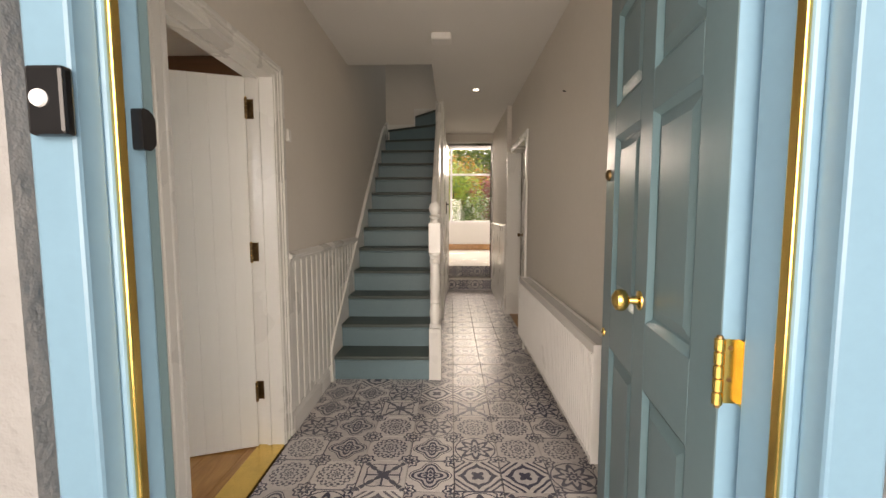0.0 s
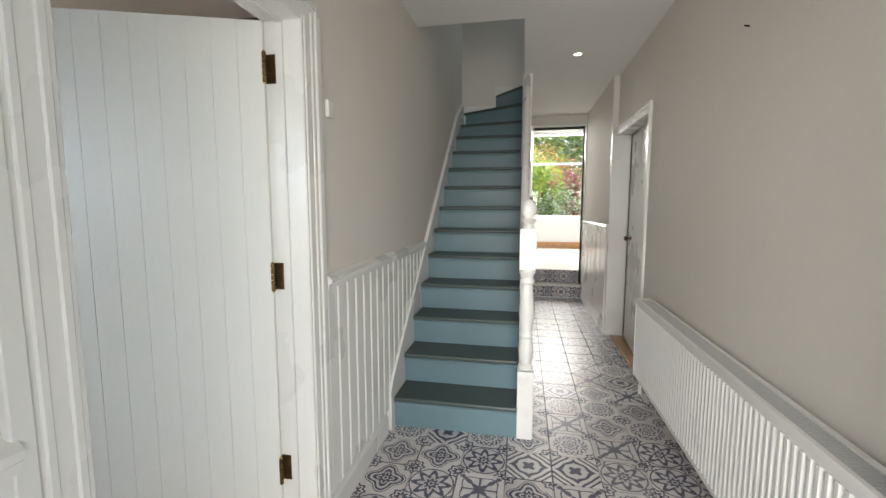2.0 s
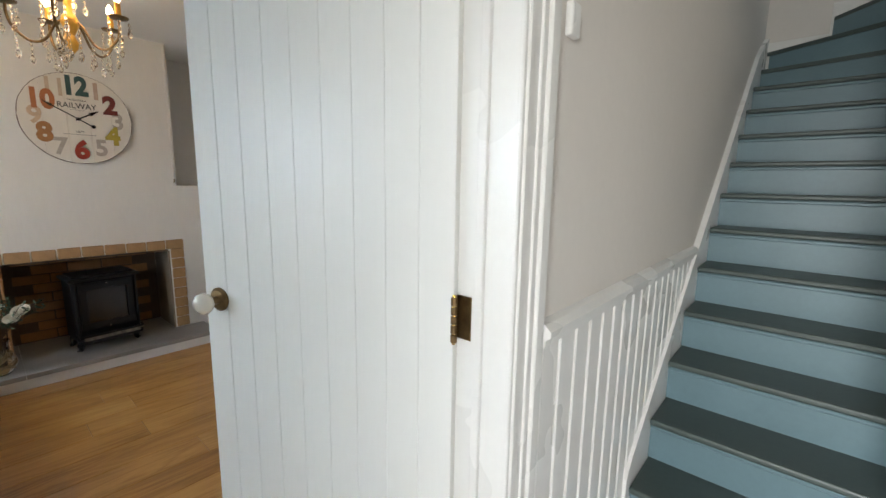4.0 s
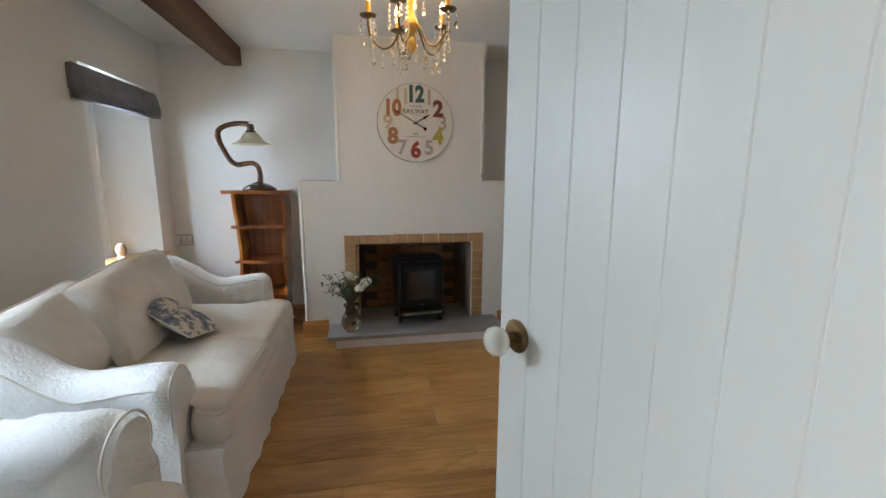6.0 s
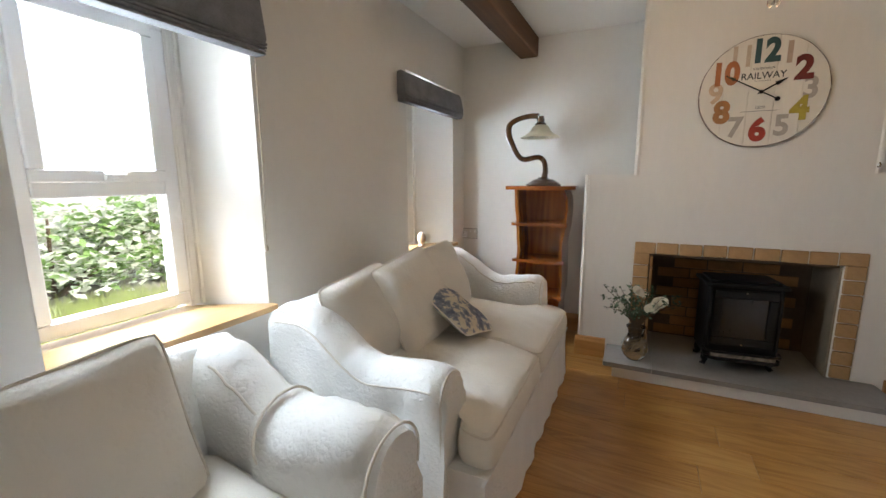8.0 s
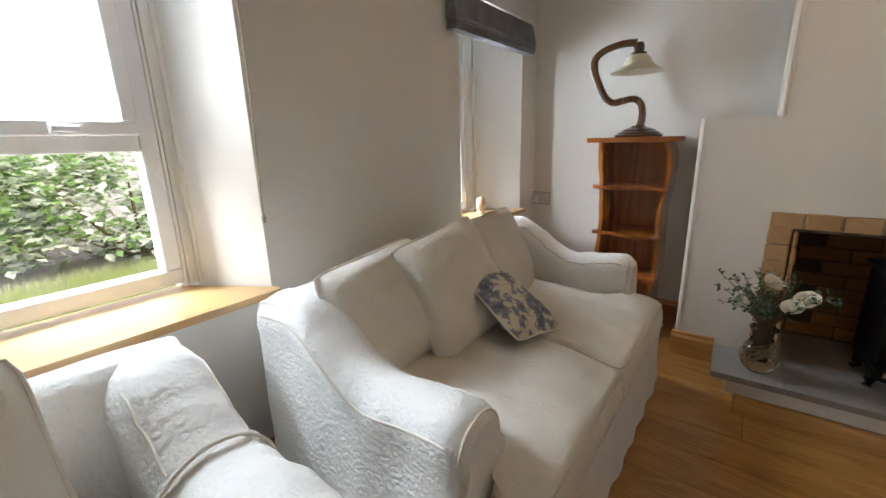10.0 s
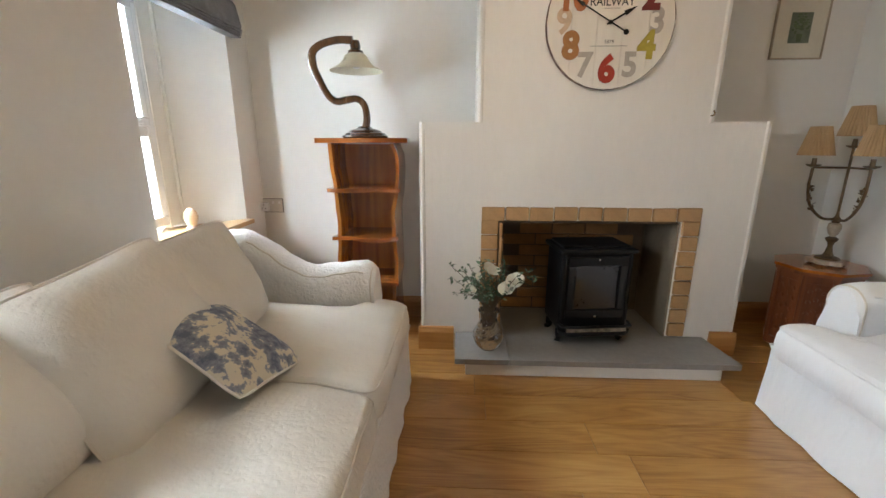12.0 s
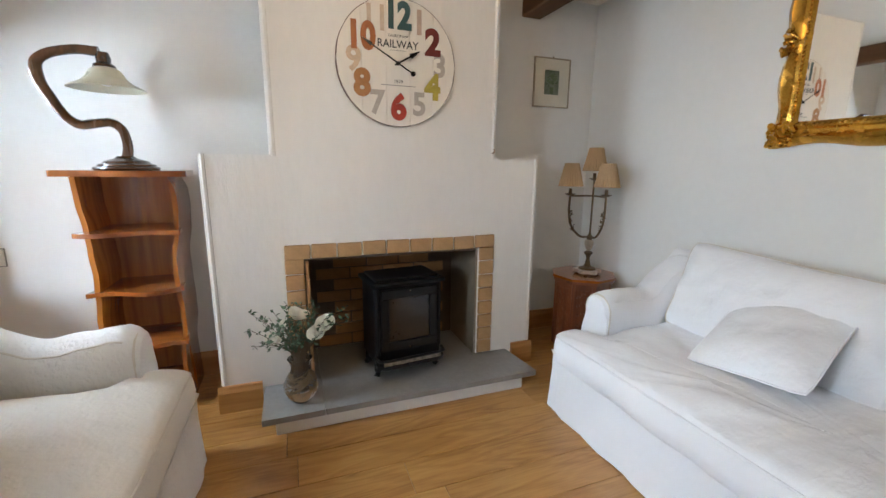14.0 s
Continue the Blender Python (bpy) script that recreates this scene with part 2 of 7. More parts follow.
ANTIQUE = surface("antique_bronze", (0.13, 0.085, 0.045), 0.42, metal=0.7, var=0.5, scale=30, fine=120, bump=0.4, dist=0.002)
STONE_BASE = surface("veined_stone", (0.40, 0.32, 0.24), 0.45, var=0.35, scale=22, fine=60, bump=0.2)
GOLD = surface("gilded_frame", (0.62, 0.34, 0.055), 0.27, metal=0.95, var=0.3, scale=14, fine=90, bump=0.3, dist=0.002)
CLOCK_FACE = surface("whitewashed_boards", (0.74, 0.69, 0.61), 0.7, var=0.06, scale=7, fine=50, bump=0.1, stretch=(1, 1, 0.2))
CLOCK_RIM = surface("worn_clock_rim", (0.12, 0.07, 0.05), 0.7, var=0.5, scale=25, fine=90, bump=0.3)
PETAL = surface("cream_petal", (0.82, 0.78, 0.66), 0.6, var=0.06, scale=30, bump=0.05)
LEAF = surface("dark_leaf", (0.045, 0.085, 0.04), 0.5, var=0.35, scale=40, bump=0.1)
LEAF_PALE = surface("pale_leaf", (0.16, 0.26, 0.17), 0.5, var=0.3, scale=40, bump=0.1)
TWIG = surface("twig", (0.10, 0.065, 0.035), 0.8, var=0.3, scale=30, bump=0.2)
VASE_GLASS = glass("vase_glass", (0.97, 0.98, 0.97), thin=False)
WINDOW_GLASS = glass("window_glass")
CRYSTAL = glass("crystal", (1, 0.96, 0.88), 0.0, thin=False)
MIRROR = surface("mirror_glass", (0.93, 0.94, 0.93), 0.02, metal=1.0, var=0.0, bump=0.0, rough_var=0.0)
GLAZED_IVORY = surface("ivory_porcelain", (0.83, 0.79, 0.70), 0.12, var=0.02, bump=0.0, coat=0.5)
BULB = glowing("lit_bulb", (1.0, 0.72, 0.36), 30.0)
CANDLE = surface("gilt_candle_tube", (0.75, 0.42, 0.07), 0.4, metal=0.3, var=0.15, bump=0.0)
DOWNLIGHT = glowing("lit_downlight", (1.0, 0.93, 0.8), 12.0)
GRAVEL = surface("garden_gravel", (0.24, 0.21, 0.18), 0.95, var=0.4, scale=12, fine=60, bump=0.8, dist=0.02)
LAWN = surface("rough_grass", (0.075, 0.13, 0.03), 0.9, var=0.4, scale=3, fine=50, bump=0.8, dist=0.03)


def cloth(name, col, weave=300, damask=0.0, wrinkle=0.5, rough=0.85):
    m, nt, ns, ln, b = nodes_of(name)
    big = noise_tex(nt, 2.2, 3, 0.55)
    folds = noise_tex(nt, 7.0, 3, 0.5, (1, 1, 0.6))
    fine = noise_tex(nt, weave, 2)
    ln.new(ramp(nt, big, [(0.3, shade(col, 0.95)), (0.7, shade(col, 1.04))]), b.inputs["Base Color"])
    cre = noise_tex(nt, 5.5, 4, 0.55, (1.6, 1, 0.7))
    crease = math_node(nt, "POWER", math_node(nt, "SUBTRACT", 1.0, math_node(nt, "MULTIPLY", math_node(nt, "ABSOLUTE", math_node(nt, "SUBTRACT", cre, 0.5)), 5.0)), 3.0)
    h = math_node(nt, "ADD", math_node(nt, "MULTIPLY", folds, wrinkle), math_node(nt, "MULTIPLY", fine, 0.03))
    h = math_node(nt, "ADD", h, math_node(nt, "MULTIPLY", math_node(nt, "MAXIMUM", crease, 0.0), wrinkle * 0.07))
    if damask:
        tc = ns.new("ShaderNodeTexCoord")
        v = ns.new("ShaderNodeTexVoronoi")
        v.feature = "SMOOTH_F1"
        v.inputs["Scale"].default_value = 44
        w = noise_tex(nt, 52, 3, 0.6)
        ln.new(tc.outputs["Object"], v.inputs["Vector"])
        lace = math_node(nt, "MULTIPLY", math_node(nt, "ABSOLUTE", math_node(nt, "SUBTRACT", math_node(nt, "ADD", v.outputs[0], w), 0.86)), 2.6)
        lace = math_node(nt, "MINIMUM", lace, 1.0)
        h = math_node(nt, "ADD", h, math_node(nt, "MULTIPLY", lace, damask))
    b.inputs["Roughness"].default_value = rough
    b.inputs["Sheen Weight"].default_value = 0.15
    bump_to(nt, b, h, 0.7, 0.016)
    return m


# Ivory cloth with the cool white of daylight mixed into its colour.
COVER = cloth("daylit_ivory_slipcover", (0.78, 0.77, 0.75), wrinkle=0.55, damask=0.18)
# The cushions' taupe shading is mixed into this colour.
COVER_CUSHION = cloth("shaded_ivory_cushion_cover", (0.74, 0.70, 0.635), wrinkle=0.55, damask=0.07)
COVER_WHITE = cloth("white_slipcover", (0.81, 0.81, 0.825), wrinkle=1.0, damask=0.03)
PIPING = cloth("cream_piping", (0.68, 0.63, 0.56), wrinkle=0.1)


def toile():
    m, nt, ns, ln, b = nodes_of("blue_toile")
    n = noise_tex(nt, 13, 5, 0.65)
    n2 = noise_tex(nt, 42, 3, 0.6)
    s = math_node(nt, "ADD", math_node(nt, "MULTIPLY", n, 0.72), math_node(nt, "MULTIPLY", n2, 0.28))
    ln.new(ramp(nt, s, [(0.475, (0.66, 0.60, 0.48)), (0.50, (0.27, 0.29, 0.34)), (0.60, (0.12, 0.14, 0.20))]), b.inputs["Base Color"])
    b.inputs["Roughness"].default_value = 0.85
    bump_to(nt, b, n2, 0.2, 0.003)
    return m


TOILE = toile()


def tile_material():
    """Glazed tiles: each draws one of five blue-grey ornaments with its own petals, rings and corner quarters."""
    m, nt, ns, ln, b = nodes_of("patterned_tile")
    M = lambda op, a, c=None, d=None: math_node(nt, op, a, c, d)
    tc, info, sep = ns.new("ShaderNodeTexCoord"), ns.new("ShaderNodeObjectInfo"), ns.new("ShaderNodeSeparateXYZ")
    ln.new(tc.outputs["Object"], sep.inputs[0])
    wob = M("MULTIPLY_ADD", noise_tex(nt, 60, 2, 0.6), 0.05, -0.025)
    x, y = M("MULTIPLY", sep.outputs[0], 8.6), M("MULTIPLY", sep.outputs[1], 8.6)
    rnd = info.outputs["Random"]
    pick = [M("FRACT", M("MULTIPLY", rnd, k)) for k in (17.31, 61.7, 143.9, 331.3)]
    r2, r3, r4, r5 = pick
    add, mul, sub, mx_, mn = (lambda p, q: M("ADD", p, q)), (lambda p, q: M("MULTIPLY", p, q)), (lambda p, q: M("SUBTRACT", p, q)), (lambda p, q: M("MAXIMUM", p, q)), (lambda p, q: M("MINIMUM", p, q))
    r = add(M("SQRT", add(mul(x, x), mul(y, y))), wob)
    th = M("ARCTAN2", y, x)
    ax, ay = M("ABSOLUTE", x), M("ABSOLUTE", y)
    cx, cy = sub(ax, 1.0), sub(ay, 1.0)
    cr, cth = add(M("SQRT", add(mul(cx, cx), mul(cy, cy))), wob), M("ARCTAN2", cy, cx)
    c4, c8, c16 = (M("COSINE", mul(th, k)) for k in (4, 8, 16))
    k4, k8 = M("COSINE", mul(cth, 4)), M("COSINE", mul(cth, 8))
    band = lambda d, w: M("LESS_THAN", M("ABSOLUTE", d), w)
    less = lambda p, q: M("LESS_THAN", p, q)
    big = lambda p, q: M("GREATER_THAN", p, q)

    def join(*v):
        out = v[0]
        for q in v[1:]:
            out = mx_(out, q)
        return out
    heart = join(less(r, 0.075), mul(less(r, add(0.27, mul(c8, 0.07))), big(r, 0.13)))
    quarter = join(band(sub(cr, add(0.40, mul(k8, 0.05))), 0.045), mul(less(cr, add(0.25, mul(k8, 0.07))), big(cr, 0.11)))
    # medallion of four broad petals inside a scalloped ring
    a1 = join(band(sub(r, add(0.62, mul(c4, 0.13))), 0.055), band(sub(r, add(0.76, mul(c4, 0.13))), 0.022), mul(less(r, add(0.42, mul(c4, 0.14))), big(r, add(0.30, mul(c4, 0.10)))), heart, quarter)
    # eight-pointed star
    a2 = join(mul(less(r, add(0.70, mul(c8, 0.17))), big(r, add(0.46, mul(c8, 0.16)))), band(sub(r, 0.92), 0.03), heart, quarter)
    # diagonal fleurs that meet in the corners
    arm_ = band(sub(ax, ay), add(0.05, mul(M("ABSOLUTE", M("SINE", mul(r, 7.0))), 0.11)))
    a3 = join(mul(arm_, less(r, 1.18)), band(sub(r, add(0.80, mul(c4, -0.10))), 0.03), mul(band(mn(ax, ay), 0.045), less(r, 0.75)), less(r, 0.13), less(cr, 0.20))
    # wreath of small leaves
    a4 = join(mul(band(sub(r, 0.66), 0.15), big(mul(c16, M("SINE", mul(r, 21.0))), 0.02)), band(sub(r, add(0.33, mul(c8, 0.05))), 0.04), mul(less(r, 0.2), big(c8, -0.2)), quarter)
    # scrolls
    sw = M("SINE", add(add(mul(mul(ax, ay), 22.0), mul(r, 9.0)), mul(c4, 1.2)))
    a5 = join(mul(big(sw, 0.25), less(r, 1.15)), less(r, 0.16))
    ink = a1
    for lo, shape in ((0.30, a2), (0.50, a3), (0.66, a4), (0.86, a5)):
        on = big(r2, lo)
        ink = add(mul(ink, sub(1.0, on)), mul(shape, on))
    border = mul(big(mx_(ax, ay), 0.955), big(r4, 0.8))
    ink = mx_(ink, border)
    worn = noise_tex(nt, 34, 4, 0.7)
    strength = mul(M("MULTIPLY_ADD", big(worn, 0.40), 0.16, 0.84), M("MULTIPLY_ADD", r3, 0.25, 0.78))
    ink = mn(mul(ink, strength), 1.0)
    # a pale wash fills some of the ground round the ornament
    wash = mul(mul(less(r, add(0.62, mul(c4, 0.13))), big(r5, 0.35)), M("MULTIPLY_ADD", r3, 0.20, 0.04))
    base = ns.new("ShaderNodeMix")
    base.data_type = "RGBA"
    ln.new(wash, base.inputs["Factor"])
    ln.new(ramp(nt, M("MULTIPLY_ADD", worn, 0.6, mul(r5, 0.4)), [(0.25, (0.50, 0.47, 0.46)), (0.75, (0.70, 0.67, 0.65))]), base.inputs[6])
    base.inputs[7].default_value = (0.20, 0.21, 0.29, 1)
    mix = ns.new("ShaderNodeMix")
    mix.data_type = "RGBA"
    ln.new(ink, mix.inputs["Factor"])
    ln.new(base.outputs[2], mix.inputs[6])
    mix.inputs[7].default_value = (0.028, 0.032, 0.070, 1)
    ln.new(mix.outputs[2], b.inputs["Base Color"])
    ln.new(M("MULTIPLY_ADD", worn, 0.2, 0.2), b.inputs["Roughness"])
    bump_to(nt, b, worn, 0.05, 0.001)
    return m


TILE = tile_material()

# ---- building blocks ----


def part(name, bm, material, parent=None, label="", smooth=False, kind=""):
    me = bpy.data.meshes.new(name)
    bmesh.ops.recalc_face_normals(bm, faces=bm.faces)
    bm.to_mesh(me)
    bm.free()
    me.materials.append(material)
    if smooth:
        me.polygons.foreach_set("use_smooth", [True] * len(me.polygons))
        me.set_sharp_from_angle(angle=radians(40))
    ob = new(name, me)
    if parent:
        ob.parent = parent
    return tagged(ob, label, kind=kind)


def thing(name, x, y, z, rz=0, label="", category="", group="", kind=""):
    ob = new(name)
    ob.empty_display_size = 0.1
    ob.matrix_world = pose(x, y, z, 0, 0, rz)
    return tagged(ob, label, category, group, kind)


def add_box(bm, lo, hi, bevel=0.0, seg=2):
    r = bmesh.ops.create_cube(bm, size=1)
    c = [(a + b) / 2 for a, b in zip(lo, hi)]
    s = [abs(b - a) for a, b in zip(lo, hi)]
    for v in r["verts"]:
        v.co = Vector([v.co[i] * s[i] + c[i] for i in range(3)])
    if bevel:
        es = list({e for v in r["verts"] for e in v.link_edges})
        bmesh.ops.bevel(bm, geom=es, offset=min(bevel, min(s) * 0.45), segments=seg, affect="EDGES", profile=0.5)


def boxes(items, bevel=0.0, seg=2):
    bm = bmesh.new()
    for lo, hi in items:
        add_box(bm, lo, hi, bevel, seg)
    return bm


def lathe(profile, seg=24, at=(0, 0, 0), bm=None):
    """Turned shape from (radius, height) pairs."""
    bm = bm or bmesh.new()
    rings = []
    for r, z in profile:
        if r < 1e-5:
            rings.append([bm.verts.new((at[0], at[1], at[2] + z))])
        else:
            rings.append([bm.verts.new((at[0] + r * math.cos(2 * math.pi * i / seg), at[1] + r * math.sin(2 * math.pi * i / seg), at[2] + z)) for i in range(seg)])
    for a, b in zip(rings, rings[1:]):
        for i in range(seg):
            j = (i + 1) % seg
            q = [a[i % len(a)], a[j % len(a)], b[j % len(b)], b[i % len(b)]]
            q = list(dict.fromkeys(q))
            if len(q) > 2:
                bm.faces.new(q)
    for ring, flip in ((rings[0], True), (rings[-1], False)):
        if len(ring) > 2:
            bm.faces.new(ring)
    return bm


def smooth_path(pts, n=6):
    """Catmull-Rom through the points."""
    pts = [Vector(p) for p in pts]
    ext = [pts[0] * 2 - pts[1]] + pts + [pts[-1] * 2 - pts[-2]]
    out = []
    for i in range(1, len(ext) - 2):
        a, b, c, d = ext[i - 1:i + 3]
        for k in range(n):
            t = k / n
            out.append(0.5 * ((2 * b) + (c - a) * t + (2 * a - 5 * b + 4 * c - d) * t * t + (3 * b - a - 3 * c + d) * t ** 3))
    return out + [pts[-1]]


def tube(pts, radius, seg=8, bm=None, flat=1.0, cap=True):
    """A round or flattened bar along points; radius is a number or one a point."""
    bm = bm or bmesh.new()
    pts = [Vector(p) for p in pts]
    n = len(pts)
    rings, up = [], None
    for i, p in enumerate(pts):
        d = (pts[min(i + 1, n - 1)] - pts[max(i - 1, 0)]).normalized()
        if up is None:
            up = d.orthogonal().normalized()
        side = d.cross(up)
        if side.length < 1e-4:
            side = d.orthogonal()
        side.normalize()
        up = side.cross(d).normalized()
        r = radius[i] if hasattr(radius, "__len__") else radius
        rings.append([bm.verts.new(p + side * (r * math.cos(2 * math.pi * k / seg)) + up * (r * flat * math.sin(2 * math.pi * k / seg))) for k in range(seg)])
    for a, b in zip(rings, rings[1:]):
        for k in range(seg):
            bm.faces.new((a[k], a[(k + 1) % seg], b[(k + 1) % seg], b[k]))
    if cap:
        bm.faces.new(rings[0][::-1])
        bm.faces.new(rings[-1])
    return bm


def prism(outline, lo, hi, axis="x", bm=None):
    """Extrudes a flat outline along an axis."""
    bm = bm or bmesh.new()

    def at(a, b, h):
        return {"x": (h, a, b), "y": (a, h, b), "z": (a, b, h)}[axis]
    f0 = [bm.verts.new(at(a, b, lo)) for a, b in outline]
    f1 = [bm.verts.new(at(a, b, hi)) for a, b in outline]
    bm.faces.new(f0)
    bm.faces.new(f1[::-1])
    k = len(outline)
    for i in range(k):
        bm.faces.new((f0[i], f1[i], f1[(i + 1) % k], f0[(i + 1) % k]))
    return bm


def structure(name, bm, material, label=""):
    return part(name, bm, material, None, label, kind="structure")


def round_corner(u, v, c=0.055):
    """Draws the corners of a cushion in a little."""
    return 1 - c * (abs(u * v)) ** 7


def cushion(sx, sy, sz, puff=0.35, nx=14, ny=14, seed=0, rumple=0.008, pinch=0.85):
    """A soft stuffed cushion lying flat, centred at the origin."""
    bm = bmesh.new()
    rows = {}
    for side in (1, -1):
        for i in range(nx + 1):
            for j in range(ny + 1):
                u, v = 2 * i / nx - 1, 2 * j / ny - 1
                rim = i in (0, nx) or j in (0, ny)
                if rim and side == -1:
                    rows[side, i, j] = rows[1, i, j]
                    continue
                h = ((1 - abs(u) ** 3.2) * (1 - abs(v) ** 3.2)) ** puff
                k = (1 - (1 - pinch) * 0.5 * ((1 - u * u) * abs(v) ** 2 + (1 - v * v) * abs(u) ** 2)) * round_corner(u, v)
                x, y = u * sx / 2 * k, v * sy / 2 * k
                w = noise.noise(Vector((x * 5 + seed * 3.1, y * 5, side + seed))) * rumple + noise.noise(Vector((x * 16, y * 16 + seed, side))) * rumple * 0.3
                rows[side, i, j] = bm.verts.new((x, y, side * (h * sz / 2) + (w if not rim else w * 0.4)))
    for side in (1, -1):
        for i in range(nx):
            for j in range(ny):
                q = [rows[side, i, j], rows[side, i + 1, j], rows[side, i + 1, j + 1], rows[side, i, j + 1]]
                bm.faces.new(q if side == 1 else q[::-1])
    return bm


def cushion_edge(sx, sy, pinch=0.85, n=10):
    pts = []
    for a, b in (((-1, -1), (1, -1)), ((1, -1), (1, 1)), ((1, 1), (-1, 1)), ((-1, 1), (-1, -1))):
        for i in range(n):
            t = i / n
            u, v = a[0] + (b[0] - a[0]) * t, a[1] + (b[1] - a[1]) * t
            k = (1 - (1 - pinch) * 0.5 * ((1 - u * u) * abs(v) ** 2 + (1 - v * v) * abs(u) ** 2)) * round_corner(u, v)
            pts.append((u * sx / 2 * k, v * sy / 2 * k, 0))
    return pts + [pts[0]]

# ---- the structure: floors, walls, ceilings ----
LX, RX = -0.82, 0.865          # hall walls
IX = -0.955                    # living-room face of the partition
BX, FY, FARY = -4.84, -0.06, 3.64   # living-room back, front and far walls
HC, LC = 2.62, 2.42            # ceilings
BRX = -4.352                   # face of the chimney breast

structure("ground", boxes([((-300, -300, -0.25), (300, -0.46, -0.20)), ((-300, 10.9, -0.25), (300, 300, -0.20)), ((-300, -0.46, -0.25), (-5.3, 10.9, -0.2)), ((3.2, -0.46, -0.25), (300, 10.9, -0.2))]), GRAVEL, "brown garden gravel and soil")
structure("lawn", boxes([((-14, -12.5, -0.2), (4, -7.9, -0.17)), ((-6, 12.2, -0.2), (9, 30, -0.15))]), LAWN, "rough green grass")
structure("subfloor_boards", boxes([((-5.1, -0.45, -0.2), (-0.87, 3.9, -0.013))]), DARK_BED, "dark bed below the oak boards")
structure("subfloor", boxes([((-0.87, -1.2, -0.2), (2.6, 7.0, -0.016))]), GROUT, "grey tile bedding and screed")
structure("wall_hall_partition", boxes([((IX, 2.175, 0), (LX, 6.2, 5.0)), ((IX, 0.62, 0), (LX, 1.335, HC)), ((IX, 1.335, 2.015), (LX, 2.175, HC)), ((IX, 0.62, HC), (LX, 2.175, 5.0))]), PLASTER, "warm white plaster")
structure("wall_east", boxes([((RX, 0.62, 0), (RX + 0.12, 4.15, 5)), ((RX, 4.15, 2.05), (RX + 0.12, 5.23, 5)), ((0.81, 5.23, 0), (RX + 0.12, 7.0, 5))]), PLASTER, "warm white plaster")
structure("wall_end", boxes([((0.02, 7.0, 0), (0.07, 7.22, HC)), ((0.79, 7.0, 0), (0.985, 7.22, HC)), ((0.07, 7.0, 2.46), (0.79, 7.22, HC)), ((-1.6, 7.0, 0.0), (0.02, 7.22, 5))]), PLASTER, "warm white plaster")
structure("wall_stair_side", boxes([((-0.075, 5.0, 0), (0.02, 7.0, HC + 0.001)), ((-0.075, 6.05, HC), (0.02, 7.0, 5))]), GLOSS_WHITE, "white painted boarding beside the stair")
structure("wall_stair_back", boxes([((LX, 6.0, 0), (-0.075, 6.16, 5)), ((-0.075, 6.0, HC + 0.2), (1.0, 6.05, 5))]), PLASTER, "white plaster above the stair")
structure("ceiling_hall", boxes([((IX, 0.5, HC), (RX + 0.12, 3.80, HC + 0.2)), ((-0.06, 3.80, HC), (RX + 0.12, 7.0, HC + 0.2))]), CEILING, "white ceiling paint")
structure("ceiling_landing", boxes([((-1.2, 3.6, 4.95), (1.2, 6.9, 5.05)), ((-1.0, 3.6, HC + 0.2), (1.0, 3.7, 5.0))]), CEILING, "white ceiling paint")
structure("floor_landing", boxes([((-0.0, 4.0, HC + 0.2), (1.0, 6.84, HC + 0.22))]), CEILING, "white boards")

structure("wall_front_hall", boxes([((-1.4, 0.5, -0.2), (-0.447, 0.62, 3)), ((0.68, 0.5, -0.2), (1.6, 0.62, 3)), ((-0.447, 0.5, 2.14), (0.68, 0.62, 3))]), RENDER_GREY, "rough grey painted render")
structure("wall_porch", boxes([((-0.965, -0.46, -0.2), (-0.86, 0.5, 3)), ((1.05, -0.46, -0.2), (1.2, 0.5, 3))]), RENDER_GREY, "rough grey painted render")
structure("porch_step", boxes([((-0.86, -0.46, -0.2), (1.05, 0.5, -0.02))], 0.01), SLATE, "grey stone step")

# living room
structure("wall_back", boxes([((BX - 0.3, FY - 0.4, 0), (BX, FARY + 0.1, LC + 0.2))]), ROOM_PLASTER, "cream plaster")
structure("wall_far", boxes([((BX, FARY, 0), (IX, FARY + 0.1, LC + 0.2))]), ROOM_PLASTER, "cream plaster")
WIN = [(-4.595, -3.82, 0.74), (-2.565, -1.78, 0.74)]   # openings at the room face: left, right, sill
FRAMES = [(-4.28, -3.92), (-2.385, -1.855)]              # the glazed frames, narrower than the splayed openings
SPLAY = [(0.255, 0.06), (0.165, 0.045)]                   # how far each side runs inward at the outer face
YO = -0.46


def front_wall():
    """Thick wall with two windows whose sides splay towards the room."""
    bm = bmesh.new()
    top = 2.02
    xs = [BX] + [v for a, b, _ in WIN for v in (a, b)] + [IX]
    for k in range(0, 6, 2):
        a, b = xs[k], xs[k + 1]
        a2 = a if k == 0 else a - SPLAY[k // 2 - 1][1]
        b2 = b if k == 4 else b + SPLAY[k // 2][0]
        prism([(a, FY), (b, FY), (b2, YO), (a2, YO)], 0, LC + 0.2, "z", bm)
    for (a, b, s), (sa, sb) in zip(WIN, SPLAY):
        prism([(a, FY), (b, FY), (b - sb, YO), (a + sa, YO)], 0, s - 0.03, "z", bm)
        prism([(a, FY), (b, FY), (b - sb, YO), (a + sa, YO)], top, LC + 0.2, "z", bm)
    return bm


structure("wall_front", front_wall(), ROOM_PLASTER, "thick cream plastered wall with splayed window reveals")
structure("ceiling", boxes([((BX, FY, LC), (IX, FARY, LC + 0.2))]), CEILING, "white ceiling paint")


